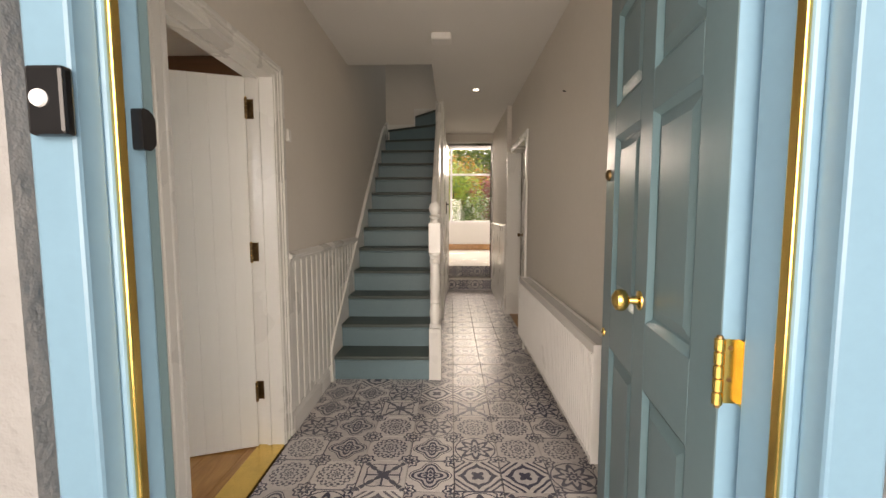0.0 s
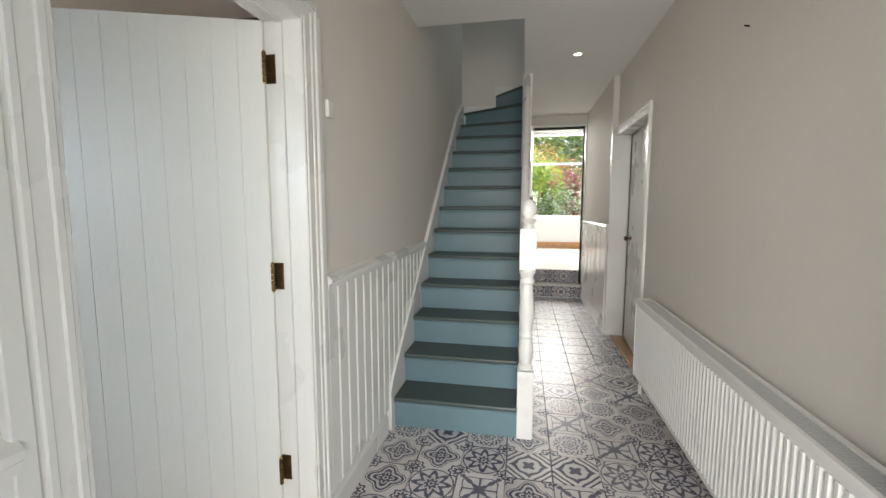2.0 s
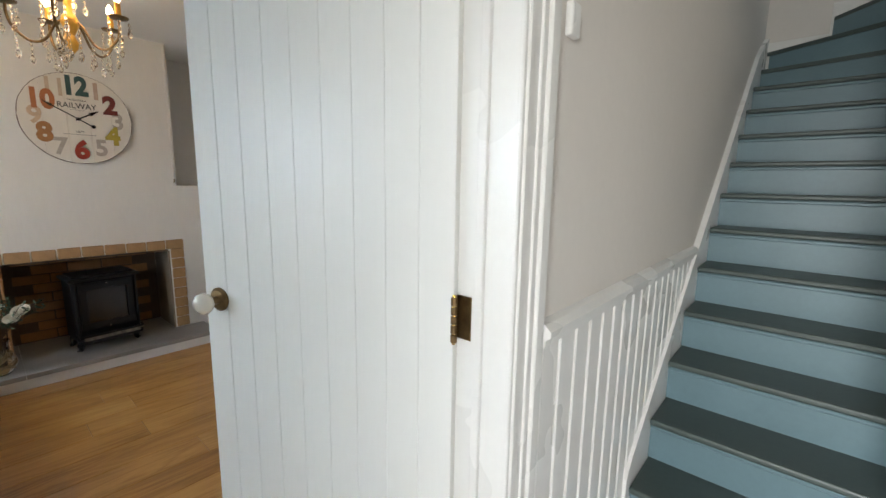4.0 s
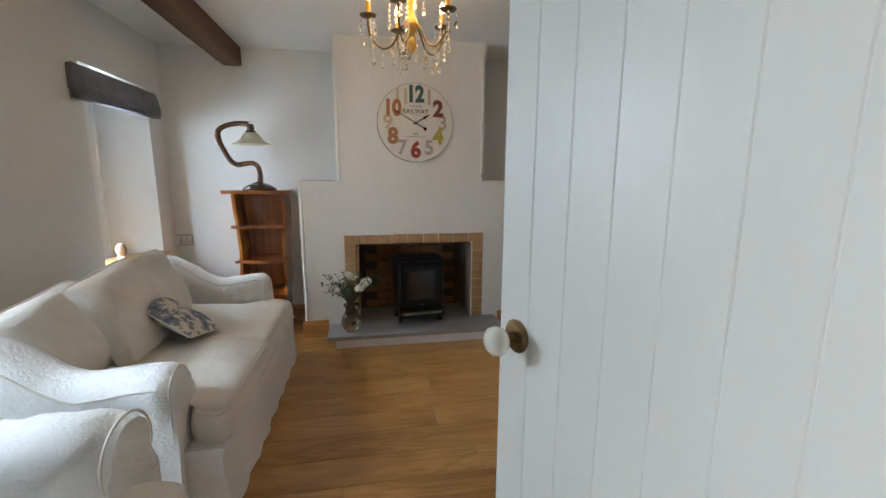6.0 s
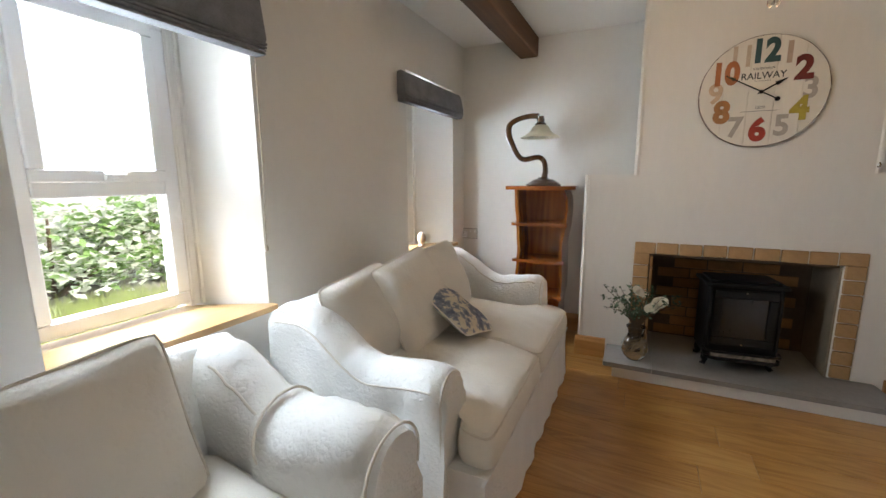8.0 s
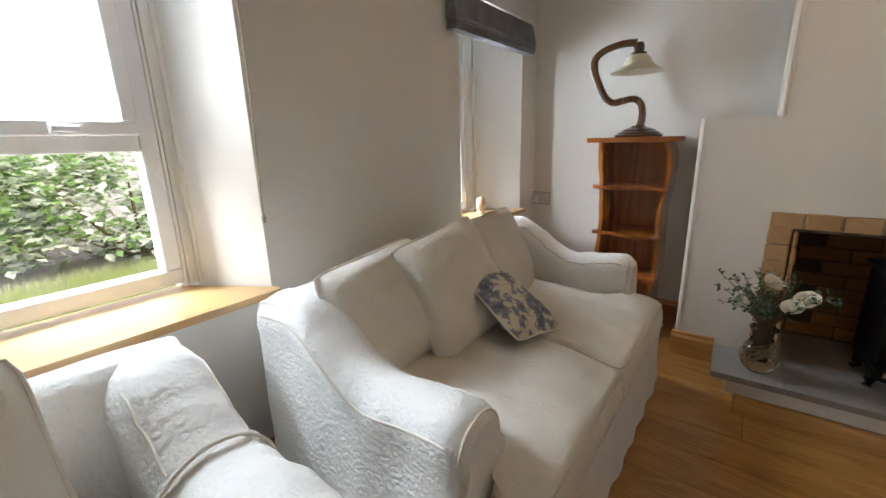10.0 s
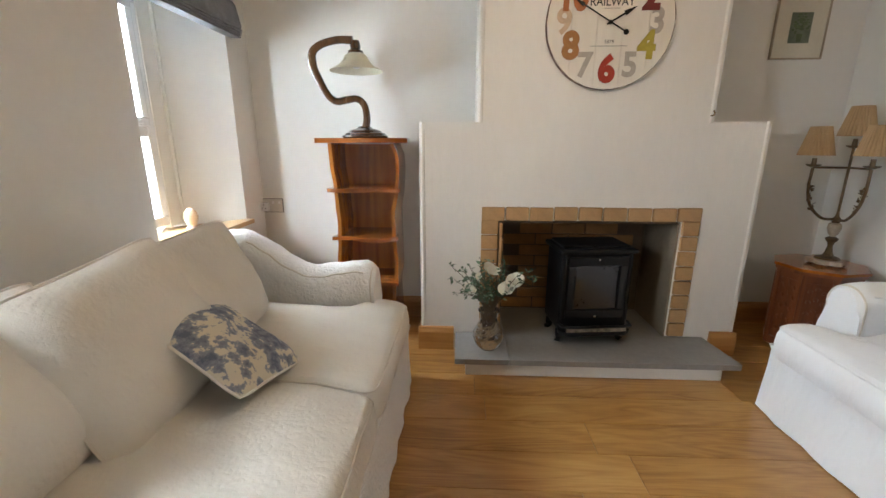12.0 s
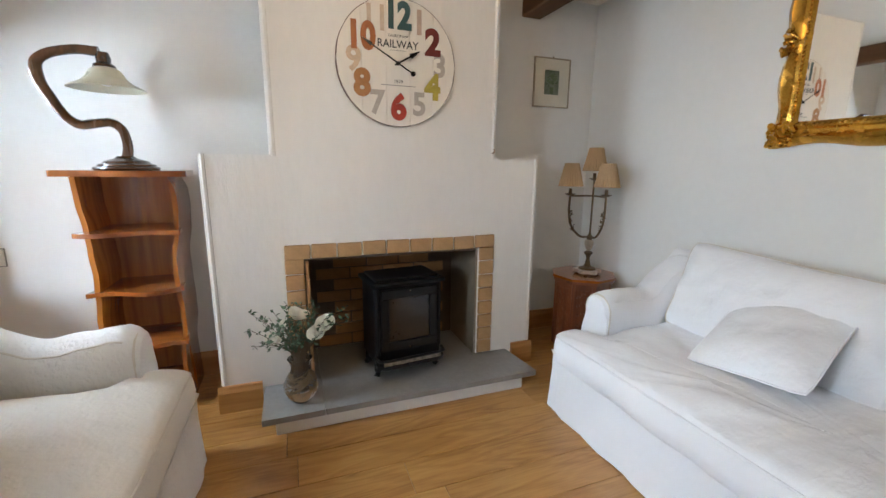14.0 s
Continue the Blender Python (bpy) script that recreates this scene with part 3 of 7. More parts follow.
def rounded_outline(pts, r=0.03, n=4):
    out = []
    k = len(pts)
    for i in range(k):
        p0, p, p1 = Vector(pts[i - 1]), Vector(pts[i]), Vector(pts[(i + 1) % k])
        a, b = (p0 - p).normalized(), (p1 - p).normalized()
        rr = min(r, (p0 - p).length * 0.4, (p1 - p).length * 0.4)
        for j in range(n + 1):
            t = j / n
            out.append(tuple((p + a * rr) * (1 - t) ** 2 + p * 2 * t * (1 - t) + (p + b * rr) * t * t))
    return out


def chimney():
    bm = bmesh.new()
    # lower breast as piers and a lintel round the fire opening, upper breast narrower
    ya, yb, zl = 1.071, 2.883, 1.315
    fa, fb, fz = 1.50, 2.50, 0.79
    oa, ob, oz = 1.408, 2.606, 0.868
    for lo, hi in (((BX, ya, 0), (BRX, oa, zl)), ((BX, ob, 0), (BRX, yb, zl)), ((BX, oa, oz), (BRX, ob, zl)), ((BX, oa, 0.0), (BRX - 0.004, fa, oz)), ((BX, fb, 0), (BRX - 0.004, ob, oz)), ((BX, fa, fz), (BRX - 0.004, fb, oz))):
        add_box(bm, lo, hi)
    add_box(bm, (BX, 1.378, zl - 0.002), (BRX - 0.0005, 2.592, LC))
    return bm


structure("chimney_breast", chimney(), BREAST, "rough hand-trowelled cream plaster")
bm = bmesh.new()
for y, z0, z1 in ((1.071, 0.0, 1.315), (2.883, 0.0, 1.315), (1.378, 1.31, LC), (2.592, 1.31, LC)):
    tube([(BRX - 0.014, y + (0.014 if y < 2 else -0.014), z0), (BRX - 0.014, y + (0.014 if y < 2 else -0.014), z1)], 0.0185, 10, bm)
structure("trim_plaster_arris", bm, BREAST, "rounded plaster edge")
structure("firebox", boxes([((-4.80, 1.50, 0.105), (-4.76, 2.50, 0.79)), ((-4.76, 1.5, 0.105), (BRX - 0.006, 1.512, 0.79)), ((-4.76, 1.512, 0.775), (BRX - 0.006, 2.488, 0.79))]), SOOT, "sooty mortar")
structure("firebox_side", boxes([((-4.76, 2.488, 0.105), (BRX - 0.006, 2.5, 0.775))]), CEMENT, "brown-grey cement")
hearth = thing("hearth", -4.2, 2.0, 0, label="grey slate hearth slab on a white plinth before the fireplace", category="hearth")
hearth.matrix_world = pose(0, 0, 0)
part("plinth", boxes([((BRX + 0.001, 1.33, 0), (-4.055, 2.668, 0.078))], 0.006), surface("white_plinth_paint", (0.74, 0.72, 0.68), 0.6, var=0.05, bump=0.3), hearth, "white painted plinth")
for outline in ([(BRX, 1.515), (BRX - 0.40, 1.515), (BRX - 0.40, 1.5585), (-4.028, 1.5585), (-4.028, 1.272), (BRX, 1.272)],
                [(BRX - 0.40, 1.5605), (BRX - 0.40, 2.485), (BRX, 2.485), (BRX, 2.71), (-4.03, 2.745), (-4.0285, 1.5605)]):
    part("slab", prism(rounded_outline(outline, 0.008), 0.078, 0.108, "z"), SLATE, hearth, "grey slate slab")

# skirtings


def skirting(name, a, b, h=0.145, mat=None, side=1):
    """Board from a to b (x, y) on the left of the way walked, with a moulded top."""
    a, b = Vector(a), Vector(b)
    d = (b - a).normalized()
    nrm = Vector((-d.y, d.x)) * side
    bm = bmesh.new()
    prof = [(0, 0), (0.02, 0), (0.02, h - 0.035), (0.013, h - 0.02), (0.011, h - 0.006), (0.004, h), (0, h)]
    r = []
    for p in (a, b):
        r.append([bm.verts.new((p.x + nrm.x * o, p.y + nrm.y * o, z)) for o, z in prof])
    k = len(prof)
    for i in range(k):
        bm.faces.new((r[0][i], r[0][(i + 1) % k], r[1][(i + 1) % k], r[1][i]))
    bm.faces.new(r[0]), bm.faces.new(r[1][::-1])
    return structure(name, bm, mat or PINE)


skirting("baseboard_breast", (BRX, 1.262), (BRX, 1.071 - 0.02), side=1)
skirting("baseboard_breast", (BRX, 2.90), (BRX, 2.75), side=1)
skirting("baseboard_breast", (BRX, 1.069), (BX, 1.069), side=1)
skirting("baseboard_breast", (BX, 2.885), (BRX, 2.885), side=1)
skirting("baseboard_back", (BX, 1.05), (BX, FY), side=1)
skirting("baseboard_back", (BX, FARY), (BX, 2.91), side=1)
skirting("baseboard_far", (IX, FARY), (BX, FARY), side=1)
skirting("baseboard_front", (BX, FY), (IX, FY), side=1)
skirting("baseboard_hall", (RX, 0.62), (RX, 4.07), h=0.13, mat=GLOSS_WHITE)
skirting("baseboard_hall", (0.81, 5.25), (0.81, 6.94), h=0.16, mat=GLOSS_WHITE)
skirting("baseboard_hall", (LX, 2.99), (LX, 2.285), h=0.13, mat=GLOSS_WHITE)
skirting("baseboard_hall", (LX, 1.24), (LX, 0.62), h=0.13, mat=GLOSS_WHITE)

# back room beyond the steps
structure("floor_back_room", boxes([((-1.6, 7.22, 0.2), (3.0, 10.6, 0.378))]), surface("pale_floor_tile", (0.62, 0.60, 0.57), 0.25, var=0.04, bump=0.03), "pale glossy floor tile")
structure("wall_back_room", boxes([((-1.6, 10.6, 0.378), (3.0, 10.8, 1.07)), ((-1.6, 10.6, 3.0), (3.0, 10.8, 3.5)), ((-1.6, 10.6, 1.07), (-0.9, 10.8, 3.0)), ((2.3, 10.6, 1.07), (3.0, 10.8, 3.0)), ((-1.7, 7.22, 0.2), (-1.6, 10.8, 3.5)), ((3.0, 7.0, 0.2), (3.1, 10.8, 3.5)), ((0.985, 7.0, 0), (3.0, 7.22, 3.5)), ((-1.6, 7.16, HC), (0.985, 7.22, 3.5))]), surface("white_room_paint", (0.78, 0.78, 0.77), 0.7, var=0.02, bump=0.05), "white plaster")
structure("ceiling_back_room", boxes([((-1.7, 6.9, 3.5), (3.1, 10.8, 3.6))]), CEILING, "white ceiling paint")
structure("baseboard_back_room", boxes([((-0.9, 10.575, 0.378), (2.9, 10.598, 0.52))], 0.004), PINE, "varnished pine")
structure("east_room_shell", boxes([((0.985, 4.0, -0.2), (2.6, 5.6, -0.005)), ((2.5, 4.0, 0), (2.6, 5.6, 2.5)), ((0.985, 3.9, 0), (2.6, 4.0, 2.5)), ((0.985, 5.6, 0), (2.6, 5.7, 2.5)), ((0.985, 4.0, 2.5), (2.6, 5.6, 2.6))]), PLASTER, "plain cream walls of the side room")


def window(name, x0, x1, z0, z1, y, transom=None, mullions=(), depth=0.07, bar=0.055, label=""):
    w = thing(name, 0, 0, 0, label=label or "white plastic window with an opening top light", category="window", kind="structure")
    b = [((x0, y, z0), (x1, y + depth, z0 + bar)), ((x0, y, z1 - bar), (x1, y + depth, z1)), ((x0, y, z0 + bar), (x0 + bar, y + depth, z1 - bar)), ((x1 - bar, y, z0 + bar), (x1, y + depth, z1 - bar))]
    for m_ in mullions:
        b.append(((m_ - bar / 2, y, z0 + bar), (m_ + bar / 2, y + depth, z1 - bar)))
    if transom:
        cuts = [x0 + bar] + [v for m_ in mullions for v in (m_ - bar / 2, m_ + bar / 2)] + [x1 - bar]
        for k in range(0, len(cuts), 2):
            b.append(((cuts[k], y, transom - bar / 2), (cuts[k + 1], y + depth, transom + bar / 2)))
    part("window_frame", boxes(b, 0.006), UPVC, w)
    cols = [x0 + bar] + list(mullions) + [x1 - bar]
    for xa, xb in zip(cols, cols[1:]):
        for za, zb in ((z0 + bar, transom or z1 - bar), (transom, z1 - bar) if transom else (None, None)):
            if za is None:
                continue
            pane = part("pane", boxes([((xa, y + 0.03, za), (xb, y + 0.036, zb))]), WINDOW_GLASS, w)
            pane.visible_shadow = False
    if transom and not mullions:
        xa, xb, za, zb, t = x0 + bar - 0.004, x1 - bar + 0.004, transom + bar / 2 - 0.004, z1 - bar + 0.004, 0.045
        part("opening_sash", boxes([((xa, y + 0.045, za), (xb, y + depth + 0.016, za + t)), ((xa, y + 0.045, zb - t), (xb, y + depth + 0.016, zb)), ((xa, y + 0.045, za + t), (xa + t, y + depth + 0.016, zb - t)), ((xb - t, y + 0.045, za + t), (xb, y + depth + 0.016, zb - t))], 0.006), UPVC, w)
        part("handle", boxes([(((xa + xb) / 2 - 0.012, y + depth + 0.016, za + 0.006), ((xa + xb) / 2 + 0.012, y + depth + 0.03, za + 0.036)), (((xa + xb) / 2 - 0.055, y + depth + 0.03, za + 0.012), ((xa + xb) / 2 + 0.012, y + depth + 0.042, za + 0.03))], 0.004), UPVC, w)
    return w


for k, ((a, b, s), (fa, fb), (sa, sb)) in enumerate(zip(WIN, FRAMES, SPLAY)):
    window("window_%d" % (k + 1), fa, fb, 0.76, 1.93, -0.40, 1.262)
    ra, rb = a + sa * 0.68, b - sb * 0.68            # where the reveals meet the lining
    z0, z1 = 0.742, 2.02
    lb = []
    for e, r, d in ((fa, ra, 1), (fb, rb, -1)):
        for p, q, y in ((r - d * 0.03, e, -0.352), (r, r + d * 0.014, -0.335), (e - d * 0.032, e - d * 0.018, -0.338), (e - d * 0.012, e - d * 0.001, -0.330)):
            lb.append(((min(p, q), -0.41, z0), (max(p, q), y, z1)))
    lb += [((fa, -0.41, 1.93), (fb, -0.354, z1)), ((fa, -0.41, 1.94), (fb, -0.338, 1.955))]
    structure("window_lining", boxes(lb, 0.003), GLOSS_WHITE, "white painted moulded window lining")
    sill = prism(rounded_outline([(a - 0.012, FY + 0.045), (b + 0.012, FY + 0.045), (b + 0.012, FY + 0.002), (b, FY + 0.002), (fb + 0.002, -0.385), (fa - 0.002, -0.385), (a, FY + 0.002), (a - 0.012, FY + 0.002)], 0.006), s - 0.026, s, "z")
    structure("window_sill", sill, SILL_WOOD, "light oak window board")
window("window_3", -0.9, 2.3, 1.07, 3.0, 10.68, 2.30, (0.11, 1.3), label="wide white-framed garden window")

# beams
for y in (0.52, 3.08):
    bm = boxes([((BX + 0.001, y - 0.075, LC - 0.155), (IX - 0.001, y + 0.075, LC - 0.0005))], 0.012)
    bmesh.ops.subdivide_edges(bm, edges=[e for e in bm.edges if e.calc_length() > 2], cuts=24)
    for v in bm.verts:
        w = noise.noise(Vector((v.co.x * 2.3, y, v.co.z * 4))) * 0.008
        if BX + 0.05 < v.co.x < IX - 0.05 and v.co.z < LC - 0.02:
            v.co.y += w
            v.co.z += w * 0.7
    structure("ceiling_beam", bm, BEAM_WOOD, "dark rough-sawn timber beam")

# hall dado boarding
def dado(name, y0, y1, x, s, z1=1.04, step=0.095):
    """Upright boards with gaps between raised strips, below a moulded rail."""
    it = [((x, y0, 0.128) if s > 0 else (x - 0.008, y0, 0.128), (x + 0.008, y1, z1 - 0.02) if s > 0 else (x, y1, z1 - 0.02))]
    y = y0
    while y + 0.02 < y1:
        ye = min(y + step - 0.022, y1)
        it.append(((x + s * 0.008, y, 0.132), (x + s * 0.016, ye, z1 - 0.022)))
        y += step
    structure(name, boxes([(tuple(min(p, q) for p, q in zip(a, b)), tuple(max(p, q) for p, q in zip(a, b))) for a, b in it], 0.003, 1), GLOSS_WHITE, "white painted tongued boarding")
    prof = [(x, z1 - 0.03), (x + s * 0.02, z1 - 0.03), (x + s * 0.022, z1 - 0.012), (x + s * 0.034, z1 - 0.004), (x + s * 0.034, z1 + 0.010), (x + s * 0.018, z1 + 0.024), (x, z1 + 0.03)]
    structure("dado_rail", prism(prof, y0, y1, "y"), GLOSS_WHITE, "white moulded rail")


dado("dado_hall", 2.285, 3.96, LX, 1, 1.035)
dado("dado_hall", 0.625, 1.24, LX, 1, 0.955)
dado("dado_hall", 5.26, 6.95, 0.81, -1, 1.12, 0.3)


def architrave(name, y0, y1, ztop, x, s, w=0.095, t=0.02, wt=None):
    """Moulded casing round an opening in a wall that faces x."""
    it = []
    for (o0, o1, th) in ((0, w, t * 0.55), (0.012, 0.03, t * 0.8), (w * 0.48, w * 0.62, t * 0.8), (w * 0.72, w + 0.0015, t)):
        q = (wt or w) / w
        it.append(((x, y0 - o1, 0), (x + s * th, y0 - o0, ztop + o1 * q)))
        it.append(((x, y1 + o0, 0), (x + s * th, y1 + o1, ztop + o1 * q)))
        it.append(((x, y0 - o0, ztop + o0 * q), (x + s * th, y1 + o0, ztop + o1 * q)))
    it = [(tuple(min(p, q) for p, q in zip(a, b)), tuple(max(p, q) for p, q in zip(a, b))) for a, b in it]
    a_ = thing(name, 0, 0, 0, label="white moulded architrave", category="door trim", kind="structure")
    for k in range(3):
        part(("casing", "casing", "head_casing")[k], boxes(it[k::3], 0.003, 1), GLOSS_WHITE, a_)


architrave("architrave_living", 1.355, 2.155, 1.985, LX, 1, 0.122, wt=0.08)
architrave("architrave_east", 4.165, 5.21, 2.035, RX, -1, 0.07)
lining = thing("door_lining_living", 0, 0, 0, label="white painted door lining", category="door trim", kind="structure")
for lo, hi in [((IX - 0.002, 2.155, 0), (LX + 0.004, 2.176, 1.99)), ((IX - 0.002, 1.334, 0), (LX + 0.004, 1.355, 1.99)), ((IX - 0.002, 1.355, 1.985), (LX + 0.004, 2.155, 2.016)), ((-0.90, 1.355, 0), (-0.88, 1.367, 1.985)), ((-0.90, 2.143, 0), (-0.88, 2.155, 1.985)), ((-0.90, 1.367, 1.973), (-0.88, 2.143, 1.985))]:
    part("lining_board", boxes([(lo, hi)], 0.002), GLOSS_WHITE, lining)
architrave("architrave_living_room_side", 1.335, 2.175, 2.005, IX, -1, 0.08)
structure("door_lining_east", boxes([((RX - 0.004, 4.148, 0), (RX + 0.122, 4.17, 2.05)), ((RX - 0.056, 5.208, 0), (RX + 0.122, 5.232, 2.05)), ((RX - 0.004, 4.17, 2.035), (RX + 0.122, 5.208, 2.052))], 0.002), GLOSS_WHITE, "white painted door lining")
structure("threshold", boxes([((IX, 1.355, -0.015), (LX + 0.01, 2.155, 0.006))], 0.003), BRASS, "brass threshold strip")
structure("threshold_east", boxes([((RX, 4.17, -0.015), (RX + 0.12, 5.208, 0.006))], 0.003), PINE, "pine threshold")
structure("door_frame_end", boxes([((0.045, 6.96, 0.0), (0.07, 7.22, 2.48)), ((0.79, 6.96, 0.19), (0.81, 7.22, 2.48)), ((0.07, 6.96, 2.46), (0.79, 7.22, 2.485))], 0.004), GLOSS_WHITE, "white painted door frame")

# ---- stairs ----
RISE, GO, Y1 = 0.191, 0.228, 3.085
stairs = thing("stairs", 0, 0, 0, label="straight flight of blue painted stairs with winders at the top", category="stairs", kind="structure")
NS = 11
for k in range(NS):
    y = Y1 + k * GO
    part("riser", boxes([((-0.79, y, RISE * k - (0.012 if k == 0 else 0)), (-0.055, y + 0.02, RISE * (k + 1) - 0.028))]), BLUE_STAIR, stairs)
    part("tread", boxes([((-0.79, y - 0.03, RISE * (k + 1) - 0.028), (-0.055, y + GO + 0.02, RISE * (k + 1)))], 0.009, 2), TREAD, stairs)
    part("scotia", boxes([((-0.79, y - 0.016, RISE * (k + 1) - 0.05), (-0.055, y - 0.0005, RISE * (k + 1) - 0.029))], 0.006, 1), BLUE_STAIR, stairs)
PIV = (-0.055, Y1 + NS * GO - 0.03)   # the winders turn to the right about this point
for k, (lx_, ly_) in enumerate(((-0.79, 5.70), (-0.79, 5.97), (-0.42, 6.0))):
    z = RISE * (NS + k + 1)
    nose = [PIV, (-0.055, 6.0), (-0.79, 6.0), (lx_, ly_)] if k < 2 else [PIV, (-0.055, 6.0), (lx_, ly_)]
    part("tread", prism(nose, z - 0.028, z, "z"), TREAD, stairs)
    inner_ = [(px, py + 0.02) if py < 5.98 else (px, py) for px, py in nose]
    part("riser", prism(inner_, z - RISE - 0.001, z - 0.0285, "z"), BLUE_STAIR, stairs)
slope = RISE / GO
sl = [(3.02, 0.0), (3.02, 0.24), (3.07, 0.31), (5.50, 0.31 + slope * 2.43), (5.72, 2.47), (5.99, 2.60), (5.99, 2.0), (3.25, 0.0)]
structure("stair_string", prism(sl, LX + 0.001, -0.79, "x"), GLOSS_WHITE, "white painted stair string")
structure("baseboard_stair_back", boxes([((-0.79, 5.98, 2.3), (-0.42, 5.999, 2.56)), ((-0.42, 5.98, 2.5), (-0.08, 5.999, 2.78))], 0.004), GLOSS_WHITE, "white skirting")
structure("stair_spandrel", prism([(3.17, 0.0), (4.999, 0.0), (4.999, 1.04 + slope * 1.83), (3.17, 1.04)], -0.052, -0.012, "x"), GLOSS_WHITE, "white painted panel under the stair")

newel = thing("newel_post", -0.012, 3.122, 0, label="white turned newel post at the foot of the stairs", category="newel post")
part("base_block", boxes([((-0.046, -0.046, -0.012), (0.046, 0.046, 0.40))], 0.004), GLOSS_WHITE, newel)
part("turned_shaft", lathe([(0.030, 0.40), (0.044, 0.41), (0.044, 0.425), (0.030, 0.44), (0.032, 0.455), (0.042, 0.50), (0.043, 0.53), (0.034, 0.575), (0.030, 0.59), (0.038, 0.60), (0.030, 0.615), (0.033, 0.66), (0.043, 0.72), (0.041, 0.78), (0.033, 0.86), (0.029, 0.90), (0.042, 0.912), (0.042, 0.925), (0.031, 0.94), (0.036, 0.955), (0.046, 0.968), (0.038, 0.985)], 20), GLOSS_WHITE, newel, smooth=True)
part("top_block", boxes([((-0.046, -0.046, 0.985), (0.046, 0.046, 1.215))], 0.004), GLOSS_WHITE, newel)
part("finial", lathe([(0.032, 1.215), (0.032, 1.228), (0.022, 1.24), (0.040, 1.255), (0.044, 1.262), (0.024, 1.275), (0.038, 1.295), (0.045, 1.32), (0.038, 1.35), (0.018, 1.372), (0, 1.38)], 20), GLOSS_WHITE, newel, smooth=True)
handrail = tube([(-0.032, 3.172, 1.06), (-0.032, 4.99, 1.06 + slope * 1.818)], 0.028, 8)
structure("handrail", handrail, GLOSS_WHITE, "white painted handrail")

# end steps
structure("step_1", boxes([((0.021, 6.985, 0), (0.808, 7.20, 0.19))], 0.006), surface("step_top_paint", (0.66, 0.64, 0.60), 0.4, bump=0.05), "pale step")
structure("step_2", boxes([((0.071, 7.20, 0), (0.789, 7.22, 0.37))]), GROUT)


# ---- doors ----
def boarded_door():
    """Living-room door: hinged at its origin, leaf along local +x, hall face towards local -y."""
    W, H, T = 0.765, 1.972, 0.04
    d = thing("door_1", -0.958, 2.168, 0.008, 180 + 19.7, "open white boarded door with an ivory knob and three brass hinges", "door", kind="structure")
    it = []
    n = 9
    bw = W / n
    for i in range(n):
        it.append(((i * bw + 0.0003, 0, 0), ((i + 1) * bw - 0.0003, T, H)))
    leaf = boxes(it, 0.0018, 1)
    add_box(leaf, (0.001, 0.0018, 0.001), (W - 0.001, T - 0.0018, H - 0.001))
    part("leaf", leaf, DOOR_WHITE, d)
    for z in (0.31, 1.07, 1.815):
        h = part("hinge", boxes([((0.0002, 0.003, z - 0.05), (0.0018, T - 0.002, z + 0.05))]), OLD_BRASS, d, "aged brass hinge")
        for k in range(5):
            za_, zb_ = z - 0.052 + 0.0212 * k, z - 0.052 + 0.0212 * k + 0.0192
            part("knuckle", lathe([(0.0055, za_), (0.0075, za_ + 0.0015), (0.0075, zb_ - 0.0015), (0.0055, zb_)], 12, (-0.003, T + 0.006, 0)), OLD_BRASS, h, smooth=True)
        part("pin", lathe([(0.004, z - 0.056), (0.0045, z - 0.054), (0.0045, z + 0.055), (0.003, z + 0.057)], 10, (-0.003, T + 0.006, 0)), BRASS, h, "worn bright pin", smooth=True)
        pl = part("plate", boxes([((-0.952, 2.1525, z - 0.042), (-0.914, 2.1548, z + 0.058))]), OLD_BRASS, h)
        pl.parent = h
        pl.matrix_parent_inverse = d.matrix_world.inverted()
    for s, y in ((1, T), (-1, 0)):
        rose = [(0.0, 0.0), (0.034, 0.0), (0.034, 0.003), (0.030, 0.005), (0.027, 0.009), (0.012, 0.012), (0.010, 0.034), (0.0, 0.034)]
        kn = [(0.0, 0.030), (0.013, 0.031), (0.024, 0.038), (0.030, 0.051), (0.027, 0.063), (0.015, 0.073), (0.0, 0.076)]
        a = part("rose", lathe(rose, 20), OLD_BRASS, d, "aged brass door rose", smooth=True)
        c = part("knob", lathe(kn, 24), GLAZED_IVORY, d, "ivory porcelain knob", smooth=True)
        for o in (a, c):
            o.matrix_local = Matrix.Translation((W - 0.055, y, 1.03)) @ pose(0, 0, 0, -90 * s, 0, 0)
    return d


boarded_door()


